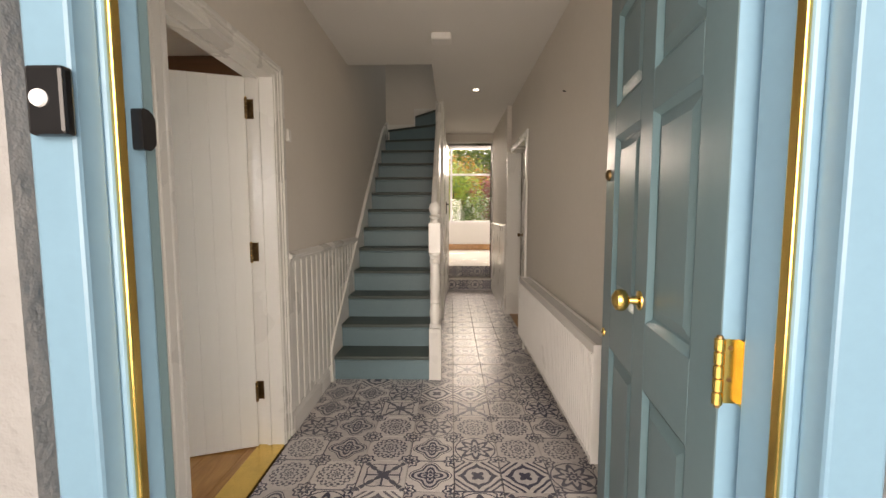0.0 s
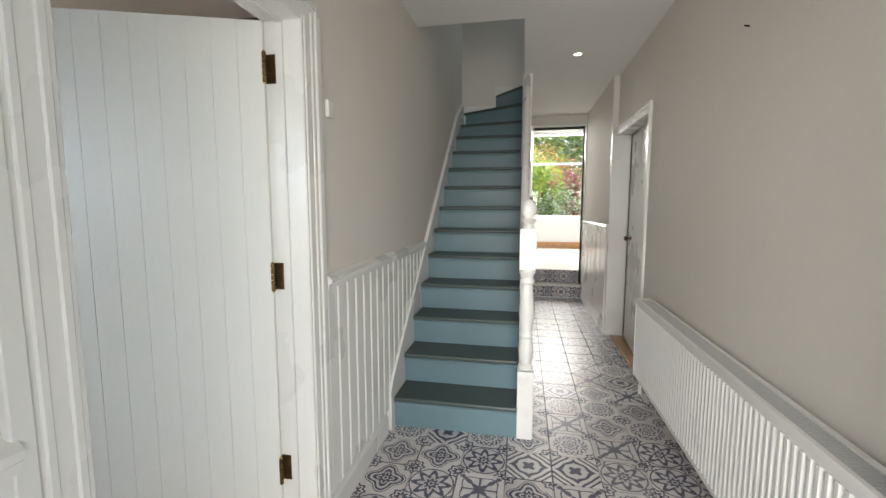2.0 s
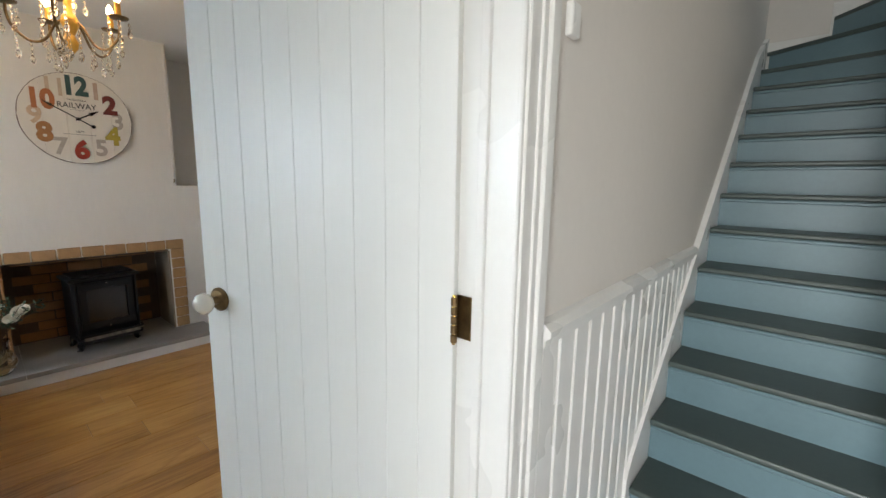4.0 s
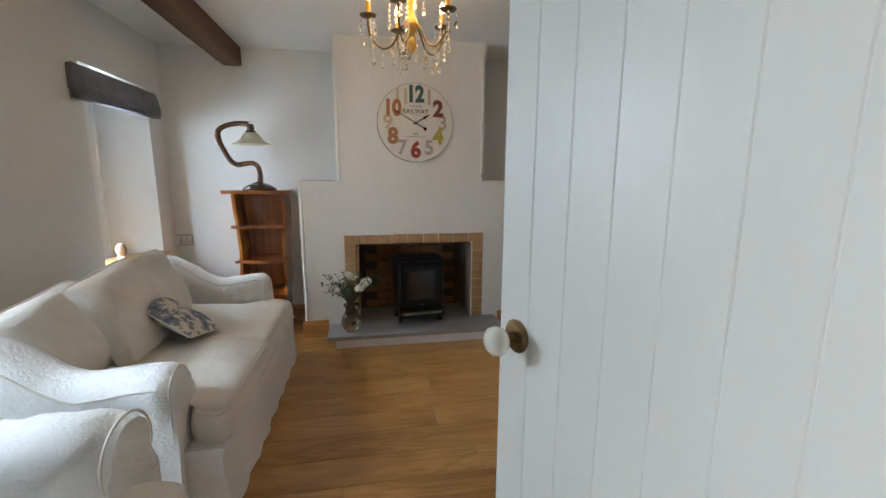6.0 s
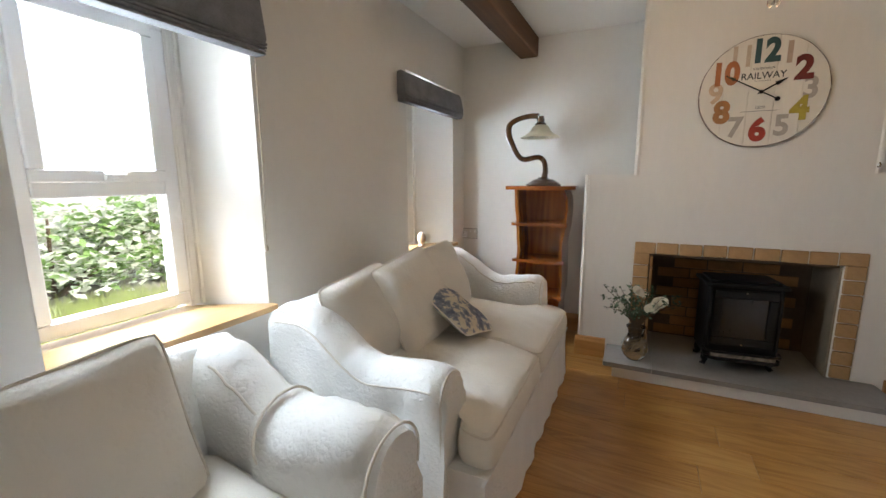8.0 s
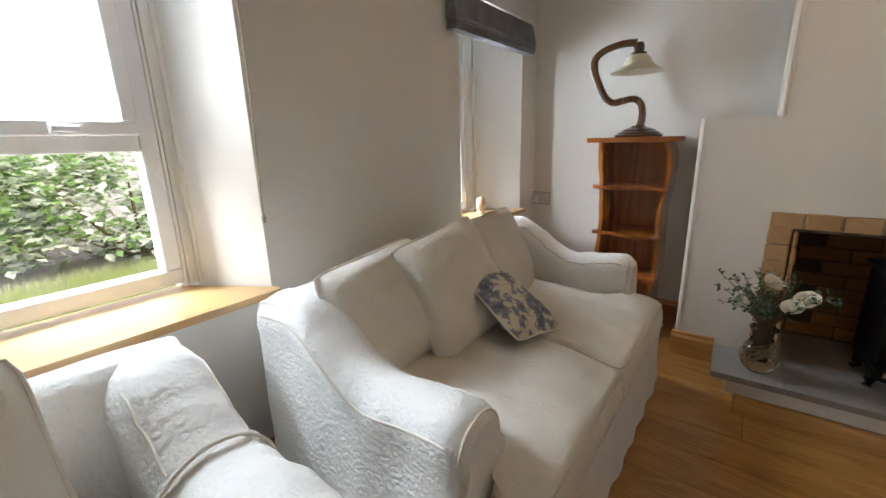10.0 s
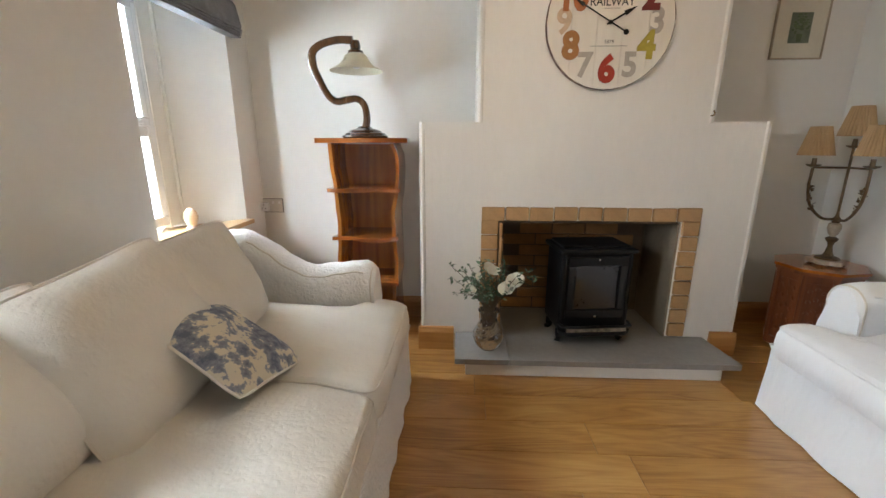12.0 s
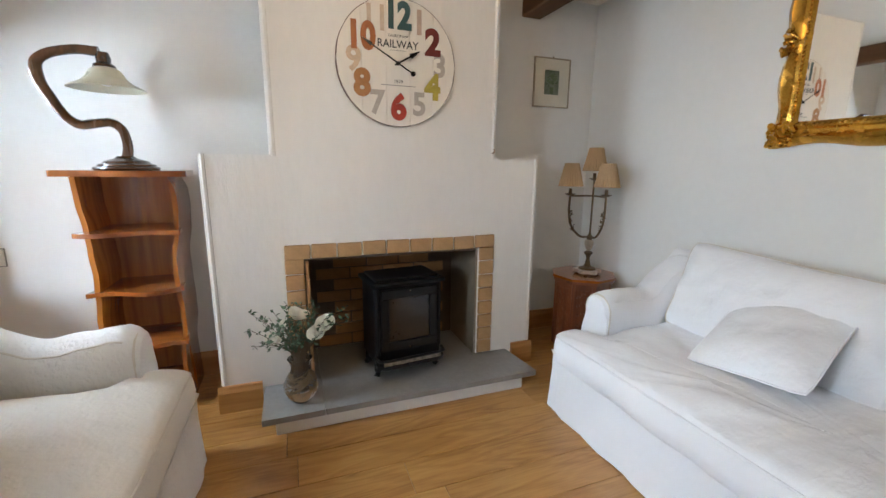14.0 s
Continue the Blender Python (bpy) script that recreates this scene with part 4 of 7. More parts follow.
def panel_door():
    """Front door, hinged at its origin, leaf along local +x, inner face towards +y."""
    W, H, T = 0.86, 2.03, 0.046
    ang = math.degrees(math.atan2(0.84, 0.115))
    d = thing("front_door", 0.566, 0.665, 0.012, ang, "open sage-blue six-panel front door with brass knobs", "door", kind="structure")
    st, mid = 0.115, 0.10
    xs = [(0, st), (W / 2 - mid / 2, W / 2 + mid / 2), (W - st, W)]
    zr = [(0, 0.22), (0.80, 0.98), (1.52, 1.62), (H - 0.115, H)]
    it = [((a, 0, 0), (b, -T, H)) for a, b in xs]
    cols = [(xs[0][1], xs[1][0]), (xs[1][1], xs[2][0])]
    for a, b in cols:
        for z0, z1 in zr:
            it.append(((a, 0, z0), (b, -T, z1)))
    it = [(tuple(min(p, q) for p, q in zip(a, b)), tuple(max(p, q) for p, q in zip(a, b))) for a, b in it]
    part("leaf", boxes(it, 0.0015, 1), BLUE_DOOR, d)
    for a, b in cols:
        for (p, z0), (z1, q) in zip(zr, zr[1:]):
            bm = bmesh.new()
            add_box(bm, (a, -T + 0.014, z0), (b, -0.014, z1))
            for s in (1, -1):
                yb, yt_ = (-0.014, -0.005) if s == 1 else (-T + 0.014, -T + 0.005)
                m_ = 0.05
                lo = [(a + 0.022, z0 + 0.022), (b - 0.022, z0 + 0.022), (b - 0.022, z1 - 0.022), (a + 0.022, z1 - 0.022)]
                hi = [(a + m_, z0 + m_), (b - m_, z0 + m_), (b - m_, z1 - m_), (a + m_, z1 - m_)]
                v0 = [bm.verts.new((x, yb, z)) for x, z in lo]
                v1 = [bm.verts.new((x, yt_, z)) for x, z in hi]
                bm.faces.new(v1)
                for i in range(4):
                    bm.faces.new((v0[i], v0[(i + 1) % 4], v1[(i + 1) % 4], v1[i]))
            part("panel", bm, BLUE_DOOR, d)
            bm = bmesh.new()
            for s in (1, -1):
                y0 = 0.0 if s == 1 else -T
                y1_ = -0.013 if s == 1 else -T + 0.013
                o = [(a, z0), (b, z0), (b, z1), (a, z1)]
                e = 0.016
                i_ = [(a + e, z0 + e), (b - e, z0 + e), (b - e, z1 - e), (a + e, z1 - e)]
                v0 = [bm.verts.new((x, y0, z)) for x, z in o]
                v2 = [bm.verts.new((x, y1_, z)) for x, z in i_]
                for i in range(4):
                    bm.faces.new((v0[i], v0[(i + 1) % 4], v2[(i + 1) % 4], v2[i]))
            part("moulding", bm, DOOR_BEAD, d)
    for s, y in ((1, 0), (-1, -T)):
        rose = part("rose", lathe([(0, 0), (0.027, 0), (0.026, 0.004), (0.012, 0.008), (0.009, 0.03), (0, 0.03)], 20), BRASS, d, smooth=True)
        kn = part("knob", lathe([(0, 0.028), (0.014, 0.029), (0.027, 0.038), (0.031, 0.05), (0.027, 0.062), (0.012, 0.071), (0, 0.072)], 24), BRASS, d, "polished brass knob", smooth=True)
        esc = part("escutcheon", lathe([(0, 0), (0.016, 0), (0.015, 0.004), (0.006, 0.007), (0, 0.008)], 16), BRASS, d, smooth=True)
        cyl = part("lock_cylinder", lathe([(0, 0), (0.020, 0), (0.019, 0.008), (0.010, 0.014), (0, 0.014)], 16), OLD_BRASS, d, smooth=True)
        for o, z, dx in ((rose, 1.03, 0.43), (kn, 1.03, 0.43), (esc, 0.83, 0.03), (cyl, 1.40, 0.05)):
            o.matrix_local = Matrix.Translation((W - dx, y, z)) @ pose(0, 0, 0, -90 * s, 0, 0)
    part("hinge_edge", boxes([((-0.0018, -T + 0.001, 0.002), (-0.0002, -0.001, H - 0.002))]), BLUE_FRAME, d, "sky-blue painted door edge")
    for z in (0.30, 1.0, 1.80):
        h = part("hinge", boxes([((-0.028, -0.030, z - 0.055), (0.002, -0.027, z + 0.055)), ((-0.003, -T + 0.006, z - 0.055), (-0.0005, -0.004, z + 0.055))]), BRASS, d, "brass butt hinge")
        for k in range(5):
            za_, zb_ = z - 0.057 + 0.0232 * k, z - 0.057 + 0.0232 * k + 0.0216
            part("knuckle", lathe([(0.0066, za_), (0.0082, za_ + 0.0015), (0.0082, zb_ - 0.0015), (0.0066, zb_)], 12, (-0.006, 0.004, 0)), BRASS, h, smooth=True)
        part("pin", lathe([(0.005, z - 0.061), (0.0055, z - 0.058), (0.0055, z + 0.060), (0.004, z + 0.062)], 10, (-0.006, 0.004, 0)), OLD_BRASS, h, "darker worn pin", smooth=True)
        for k, (y_, dz) in enumerate(((-0.014, 0.040), (-0.032, 0.014), (-0.014, -0.014), (-0.032, -0.040))):
            sc = part("screw", lathe([(0, 0), (0.0045, 0), (0.0038, 0.0012), (0, 0.0014)], 10), OLD_BRASS, h, "dark screw head")
            sc.matrix_local = pose(-0.003, y_, z + dz, 0, -90, 0)
    return d


panel_door()
fr = thing("front_door_frame", 0, 0, 0, label="sky-blue painted front door frame with brass draught strips", category="door frame", kind="structure")
part("jamb", boxes([((-0.447, 0.545, -0.02), (-0.352, 0.615, 2.14)), ((-0.42, 0.50, -0.02), (-0.357, 0.545, 2.14))], 0.006), BLUE_FRAME, fr)
part("jamb", boxes([((0.585, 0.545, -0.02), (0.68, 0.64, 2.14)), ((0.60, 0.50, -0.02), (0.68, 0.545, 2.14))], 0.006), BLUE_FRAME, fr)
part("head", boxes([((-0.352, 0.52, 2.06), (0.585, 0.64, 2.14))], 0.006), BLUE_FRAME, fr)
part("inner_jamb", boxes([((-0.44, 0.6155, 0), (-0.356, 0.64, 2.12))], 0.003), BLUE_DOOR, fr)
part("draught_strip", boxes([((-0.352, 0.548, 0), (-0.343, 0.566, 2.08))], 0.003), BRASS, fr, "polished brass strip")
part("draught_strip", boxes([((0.576, 0.548, 0), (0.585, 0.566, 2.06))], 0.003), BRASS, fr, "polished brass strip")
part("strike_box", prism(rounded_outline([(0.585, 1.37), (0.600, 1.37), (0.612, 1.38), (0.612, 1.42), (0.600, 1.43), (0.585, 1.43)], 0.004), -0.352, -0.335, "x"), BLACK, fr, "black lock keep")
structure("door_sill", boxes([((-0.352, 0.50, -0.02), (0.585, 0.64, 0.008))], 0.004), SLATE, "stone door sill")
bell = thing("doorbell", -0.376, 0.50, 1.414, label="black doorbell with a round white button on the blue door frame", category="doorbell")
part("case", boxes([((-0.026, -0.018, -0.042), (0.022, 0.0, 0.042))], 0.005), BLACK, bell)
b_ = part("button", lathe([(0, 0), (0.011, 0), (0.010, 0.003), (0, 0.004)], 20), surface("white_button", (0.85, 0.86, 0.88), 0.3, bump=0), bell, "white round button", smooth=True)
b_.matrix_local = pose(-0.008, -0.018, 0.002, 90, 0, 0)

d2 = thing("door_2", RX + 0.078, 4.175, 0.008, 86, "cream painted door standing a little ajar to the side room", "door", kind="structure")
part("leaf", boxes([((0.0, -0.02, 0.0), (1.02, 0.02, 2.02))], 0.003), GLOSS_WHITE, d2)
kb = part("door_handle", lathe([(0, 0), (0.022, 0), (0.02, 0.005), (0.008, 0.01), (0.008, 0.03), (0.02, 0.036), (0.024, 0.048), (0.016, 0.06), (0, 0.062)], 18), OLD_BRASS, d2, "aged brass knob", smooth=True)
kb.matrix_local = pose(0.86, 0.02, 1.02, -90, 0, 0)
d3 = thing("door_3", 0.050, 6.94, 0.19, -93, "white door standing open against the stair side wall", "door", kind="structure")
part("leaf", boxes([((0.0, -0.018, -0.17), (0.70, 0.018, 2.2))], 0.003), GLOSS_WHITE, d3)
kb = part("door_handle", boxes([((0.62, 0.018, 1.10), (0.66, 0.03, 1.28)), ((0.58, 0.05, 1.235), (0.66, 0.062, 1.255)), ((0.63, 0.03, 1.235), (0.65, 0.05, 1.255))], 0.004), BLACK, d3, "black iron lever handle")

# ---- hall things ----
rad = thing("radiator", 0, 0, 0, label="long white double-panel radiator under the hall wall", category="radiator")
ya, yb, za, zb = 1.775, 3.80, 0.15, 0.70
bm = bmesh.new()
n = 58
for x0 in (0.745,):
    prof = []
    for i in range(n):
        a = ya + 0.02 + (yb - ya - 0.04) * i / n
        w = (yb - ya - 0.04) / n
        prof += [(x0 + 0.009, a + 0.002), (x0, a + w * 0.28), (x0, a + w * 0.62), (x0 + 0.009, a + w * 0.9)]
    prof = [(x0 + 0.002, ya)] + prof + [(x0 + 0.002, yb), (x0 + 0.016, yb), (x0 + 0.016, ya)]
    prism(prof, za + 0.022, zb - 0.05, "z", bm)
    add_box(bm, (x0 + 0.001, ya, za), (x0 + 0.016, yb, za + 0.0215), 0.003, 1)
    add_box(bm, (x0 + 0.001, ya, zb - 0.0495), (x0 + 0.016, yb, zb - 0.0245), 0.003, 1)
part("front_panel", bm, RAD_WHITE, rad)
part("rear_panel", boxes([((0.828, ya, za), (0.842, yb, zb - 0.02))], 0.003), RAD_WHITE, rad)
part("side_cover", boxes([((0.741, ya - 0.006, za), (0.845, ya, zb))], 0.002), RAD_WHITE, rad)
part("side_cover", boxes([((0.741, yb, za), (0.845, yb + 0.006, zb))], 0.002), RAD_WHITE, rad)
g = [((0.742, ya, zb - 0.024), (0.757, yb, zb)), ((0.828, ya, zb - 0.018), (0.845, yb, zb))]
for i in range(130):
    y = ya + 0.03 + (yb - ya - 0.06) * i / 129
    g.append(((0.757, y - 0.0055, zb - 0.012), (0.828, y + 0.0055, zb - 0.006)))
part("top_grille", boxes(g[2:]), surface("grille_grey", (0.50, 0.50, 0.49), 0.4, bump=0), rad, "grey slotted grille")
part("top_edge", boxes(g[:2]), RAD_WHITE, rad)
# Dark sheet under the slats gives the shade inside the radiator.
part("grille_shadow_liner", boxes([((0.758, ya + 0.01, zb - 0.026), (0.827, yb - 0.01, zb - 0.02))]), surface("grille_shade_grey", (0.10, 0.10, 0.10), 0.7, bump=0), rad, "dark sheet for the shade below the grille")
part("convector_fins", boxes([((0.762, ya + 0.02, za + 0.05), (0.826, yb - 0.02, zb - 0.06))]), surface("grey_metal", (0.35, 0.35, 0.34), 0.5, metal=0.5, bump=0), rad)
p_ = part("bleed_plug", lathe([(0, 0), (0.014, 0), (0.014, 0.006), (0.006, 0.008), (0, 0.008)], 14), surface("chrome", (0.7, 0.7, 0.7), 0.2, metal=1, bump=0), rad, smooth=True)
p_.matrix_local = pose(0.80, ya - 0.006, zb - 0.05, 90, 0, 0)
part("valve", lathe([(0.012, 0.0), (0.012, 0.09), (0.018, 0.10), (0.018, 0.14), (0.01, 0.15)], 14, (0.80, yb + 0.03, 0.0)), RAD_WHITE, rad, smooth=True)

alarm = thing("smoke_alarm", 0.04, 3.19, HC, label="white square smoke alarm on the hall ceiling", category="smoke alarm")
part("case", boxes([((-0.075, -0.06, -0.055), (0.075, 0.06, 0))], 0.016, 3), RAD_WHITE, alarm)
part("test_button", boxes([((-0.02, -0.02, -0.04), (0.02, 0.02, -0.034))], 0.003), RAD_WHITE, alarm)
dl = thing("downlight", 0.38, 4.56, HC, label="lit recessed white ceiling downlight", category="ceiling light")
part("bezel", lathe([(0.026, -0.001), (0.030, -0.006), (0.042, -0.005), (0.044, 0.0)], 24), RAD_WHITE, dl, smooth=True)
part("bulb", lathe([(0, -0.003), (0.026, -0.003), (0.026, 0)], 20), DOWNLIGHT, dl)
nail = part("wall_nail", tube([(RX, 2.78, 2.081), (RX - 0.02, 2.78, 2.085)], 0.004, 6), BLACK)
tagged(nail, "small dark nail in the cream hall wall", "nail")
thermo = part("wall_sensor", boxes([((LX, 2.33, 1.69), (LX + 0.018, 2.375, 1.76))], 0.006), GLOSS_WHITE)
tagged(thermo, "small white sensor on the hall wall above the dado", "sensor")

# ---- living room: seats ----
def sstep(a, b, x):
    t = min(1, max(0, (x - a) / (b - a)))
    return t * t * (3 - 2 * t)


def arm_mesh(side, L, ya=0.05, yb=0.80, hb=0.80, hf=0.645, w=0.20, grow=0.0, zlow=0.0, t0=0.0):
    """A slipcovered arm that sweeps down from the back and ends in a full rounded front."""
    bm = bmesh.new()
    ns, rings = 30, []
    for i in range(ns + 1):
        t = t0 + (1 - t0) * i / ns
        y = ya + (yb - ya) * t + grow * 1.2 * (i == ns)
        h = hf + (hb - hf) * (1 - sstep(0.16, 0.62, t)) + 0.012 * math.sin(t * 9)
        end = 1.0 if t < 0.93 else math.sqrt(max(0.0, 1 - ((t - 0.93) / 0.075) ** 2 * 0.55))
        r = 0.092 * end + grow
        prof = [(0.004 - grow, max(zlow, 0.30)), (0.004 - grow, h - 0.12)]
        for k in range(11):
            a = math.pi * (1.0 - k / 10 * 1.12)
            prof.append((0.096 + r * 1.05 * math.cos(a), h - 0.092 + r * math.sin(a)))
        if grow:
            prof += [(w - 0.010 + grow, h - 0.20), (w - 0.010 + grow, zlow)]
        else:
            prof += [(w - 0.012, h - 0.20), (w - 0.012, 0.35), (w + 0.004, 0.18), (w + 0.015, 0.02)]
        ring = []
        for u, z in prof:
            p = Vector((u, y, z))
            wob = noise.noise(Vector((u * 5 + side * 7, y * 6, z * 5))) * 0.014 + noise.noise(Vector((u * 14, y * 17 + side, z * 13))) * 0.007
            ring.append(bm.verts.new((side * (L / 2 - w + p.x + wob), p.y + wob * 0.4, p.z + (wob if p.z > 0.3 else 0))))
        rings.append(ring)
    for a, b in zip(rings, rings[1:]):
        for k in range(len(a) - 1):
            bm.faces.new((a[k], a[k + 1], b[k + 1], b[k]))
    for ring in (rings[0], rings[-1]):
        bm.faces.new(ring)
    bm.faces.new([r[0] for r in rings] + [r[-1] for r in rings][::-1])
    return bm


def box_cushion(outline, h, crown, seed, dent=0.012):
    """A boxed seat cushion: a soft walled outline with a crowned, rumpled top; returns the mesh and its upper seam."""
    bm = bmesh.new()
    pts = []
    k = len(outline)
    for i in range(k):
        p, q = Vector(outline[i]), Vector(outline[(i + 1) % k])
        cnt = max(1, round((q - p).length / 0.03))
        pts += [p + (q - p) * j / cnt for j in range(cnt)]
    n = len(pts)
    nrm = []
    for i in range(n):
        d = pts[(i + 1) % n] - pts[i - 1]
        nrm.append(Vector((d.y, -d.x)).normalized())
    c = sum(pts, Vector((0, 0))) / n
    if sum((p - c).dot(m_) for p, m_ in zip(pts, nrm)) < 0:
        nrm = [-m_ for m_ in nrm]

    def wob(x, y, z):
        return noise.noise(Vector((x * 4.5, y * 4.5, seed + z))) * dent + noise.noise(Vector((x * 13, y * 13, seed + 3))) * dent * 0.4
    rings, seam = [], []
    for o, z in ((-0.035, -h / 2), (-0.008, -h / 2 + 0.012), (0.006, -h / 4), (0.010, 0.0), (0.005, h / 4), (-0.004, h / 2 - 0.012), (-0.016, h / 2 + 0.002)):
        ring = []
        for p, m_ in zip(pts, nrm):
            q = p + m_ * (o + 0.5 * wob(p.x, p.y, z))
            ring.append(bm.verts.new((q.x, q.y, z + 0.4 * wob(p.x, p.y, 0) * (z > 0))))
        rings.append(ring)
        if o == -0.004:
            seam = [tuple(v.co) for v in ring]
    for s in (0.93, 0.84, 0.72, 0.58, 0.42, 0.25, 0.10):
        ring = []
        for p, m_ in zip(pts, nrm):
            q = c + (p - c) * s
            ring.append(bm.verts.new((q.x, q.y, h / 2 + crown * (1 - s ** 3) + wob(q.x, q.y, 0))))
        rings.append(ring)
    for a, b in zip(rings, rings[1:]):
        for i in range(n):
            bm.faces.new((a[i], a[(i + 1) % n], b[(i + 1) % n], b[i]))
    bm.faces.new(rings[0]), bm.faces.new(rings[-1])
    return bm, seam + [seam[0]]


def sofa(name, m, L, D, cushions, backs, cover, cush_cover, label, category, back_h=0.80, seed=1, hf=0.645, over=0.0, seat_z=0.405):
    s = thing(name, 0, 0, 0, label=label, category=category)
    rs = random.Random(seed)
    # skirted base with a soft waving hem
    bm = bmesh.new()
    loop = []
    n = 90
    flare = 0.028 if seed == 3 else 0.0
    x0, x1, y0, y1 = -L / 2 + 0.040 - flare, L / 2 - 0.040 + flare, 0.03, D - 0.022 + flare * 1.2
    per = 2 * (x1 - x0 + y1 - y0)
    for i in range(n):
        d = per * i / n
        for (p, q) in (((x0, y0), (x1, y0)), ((x1, y0), (x1, y1)), ((x1, y1), (x0, y1)), ((x0, y1), (x0, y0))):
            ln_ = math.hypot(q[0] - p[0], q[1] - p[1])
            if d <= ln_:
                loop.append((p[0] + (q[0] - p[0]) * d / ln_, p[1] + (q[1] - p[1]) * d / ln_))
                break
            d -= ln_
    rings = []
    for z, o in ((0.006, 0.020), (0.10, 0.012), (0.22, 0.002), (0.30, 0.0), (0.325, -0.012)):
        ring = []
        for k, (x, y) in enumerate(loop):
            nx_, ny_ = (x / (L / 2)), (y - D / 2) / (D / 2)
            ax = 1 if abs(nx_) > 0.96 else 0
            ay = 1 if abs(ny_) > 0.9 else 0
            wv = o + math.sin(k * 1.7 + seed) * 0.007 * (1 - z / 0.4) + noise.noise(Vector((x * 6, y * 6, z * 4 + seed))) * 0.008
            ring.append(bm.verts.new((x + math.copysign(wv, nx_) * ax, y + math.copysign(wv, ny_) * ay, z)))
        rings.append(ring)
    for a, b in zip(rings, rings[1:]):
        for k in range(n):
            bm.faces.new((a[k], a[(k + 1) % n], b[(k + 1) % n], b[k]))
    bm.faces.new(rings[0]), bm.faces.new(rings[-1])
    part("base", bm, cover, s, smooth=True)
    # back with a rounded top
    bm = bmesh.new()
    rings = []
    for i in range(25):
        t = i / 24
        x = -L / 2 + 0.03 + (L - 0.06) * t
        h = back_h + 0.012 * math.sin(t * math.pi) + noise.noise(Vector((x * 4, seed, 0))) * 0.012
        prof = [(0.0, 0.02), (-0.012, 0.4), (0.0, h - 0.06), (0.03, h - 0.012), (0.075, h), (0.12, h - 0.015), (0.155, h - 0.06), (0.20, 0.40), (0.21, 0.3)]
        rings.append([bm.verts.new((x, y + 0.02 + noise.noise(Vector((x * 7, z * 6, seed))) * 0.006, z)) for y, z in prof])
    for a, b in zip(rings, rings[1:]):
        for k in range(len(a) - 1):
            bm.faces.new((a[k], a[k + 1], b[k + 1], b[k]))
    bm.faces.new(rings[0]), bm.faces.new(rings[-1])
    bm.faces.new([r[0] for r in rings] + [r[-1] for r in rings][::-1])
    part("backrest", bm, cover, s, smooth=True)
    for side in (-1, 1):
        bm = arm_mesh(side, L, yb=D - 0.155, hf=hf)
        bm.verts.ensure_lookup_table()
        seams = [[bm.verts[17 * i + k].co.copy() for i in range(lo, 29)] for k, lo in ((4, 7), (10, 1))]
        a = part("arm", bm, cover, s, smooth=True)
        for seam in seams:
            part("piping", tube(seam, 0.0038, 6), PIPING if cover is not COVER_WHITE else COVER_WHITE, a, "corded seam along the arm", smooth=True)
        w = 0.20
        pts = []
        for k in range(15):
            an = math.pi * (1.0 - k / 14 * 1.1)
            pts.append((side * (L / 2 - w + 0.096 + 0.088 * math.cos(an)), D - 0.172, hf - 0.092 + 0.086 * math.sin(an)))
        pts = [(side * (L / 2 - w + 0.008), D - 0.165, 0.34)] + pts + [(side * (L / 2 - 0.012), D - 0.17, 0.46), (side * (L / 2 - 0.012), D - 0.165, 0.34)]
        part("piping", tube(pts, 0.0042, 6), PIPING, a, "cream corded seam", smooth=True)
    # seat cushions wrap in front of the arms
    inner = L - 0.40
    cw = inner / cushions
    for i in range(cushions):
        cx = -inner / 2 + cw * (i + 0.5)
        dep = D - 0.20
        hw, fr_, sh = cw / 2 - 0.003, dep / 2, dep / 2 - 0.135
        lipl, lipr = (0.125 if i == 0 else 0), (0.125 if i == cushions - 1 else 0)
        out = [(-hw, -dep / 2), (hw, -dep / 2)]
        out += [(hw, sh), (hw + lipr, sh + 0.01), (hw + lipr, fr_)] if lipr else [(hw, fr_)]
        out += [(-hw - lipl, fr_), (-hw - lipl, sh + 0.01), (-hw, sh)] if lipl else [(-hw, fr_)]
        bm, seam = box_cushion(rounded_outline(out, 0.065, 6), 0.155, 0.030, seed * 5 + i, 0.026 if seed == 3 else 0.014)
        for v in bm.verts:
            v.co.z -= 0.03 * sstep(dep * 0.2, dep * 0.5, v.co.y)
        ob = part("seat_cushion", bm, cush_cover, s, smooth=True)
        ob.matrix_local = pose(cx, D - dep / 2 + 0.015 + over, seat_z, -1.0, 0, 0)
        part("piping", tube([(x, y, z - 0.03 * sstep(dep * 0.2, dep * 0.5, y)) for x, y, z in seam], 0.0045, 6), PIPING if cover is not COVER_WHITE else COVER_WHITE, ob, "corded seam", smooth=True)
    for i, (bx, bw, bh, tilt, roll_, fwd) in enumerate(backs):
        bm = cushion(bw, bh, 0.19, 0.50, 24, 24, seed=seed * 9 + i, rumple=0.036 if seed == 3 else 0.026, pinch=0.93)
        ob = part("back_cushion", bm, cush_cover, s, smooth=True)
        ob.matrix_local = pose(bx, 0.285 + fwd, 0.475 + bh / 2 * 0.93, 0, roll_, 0) @ pose(0, 0, 0, 90 - tilt, 0, 0)
        part("piping", tube(cushion_edge(bw * 1.003, bh * 1.003, 0.93, 12), 0.0048, 6), PIPING, ob, "cream corded seam", smooth=True)
    s.matrix_world = m
    return s


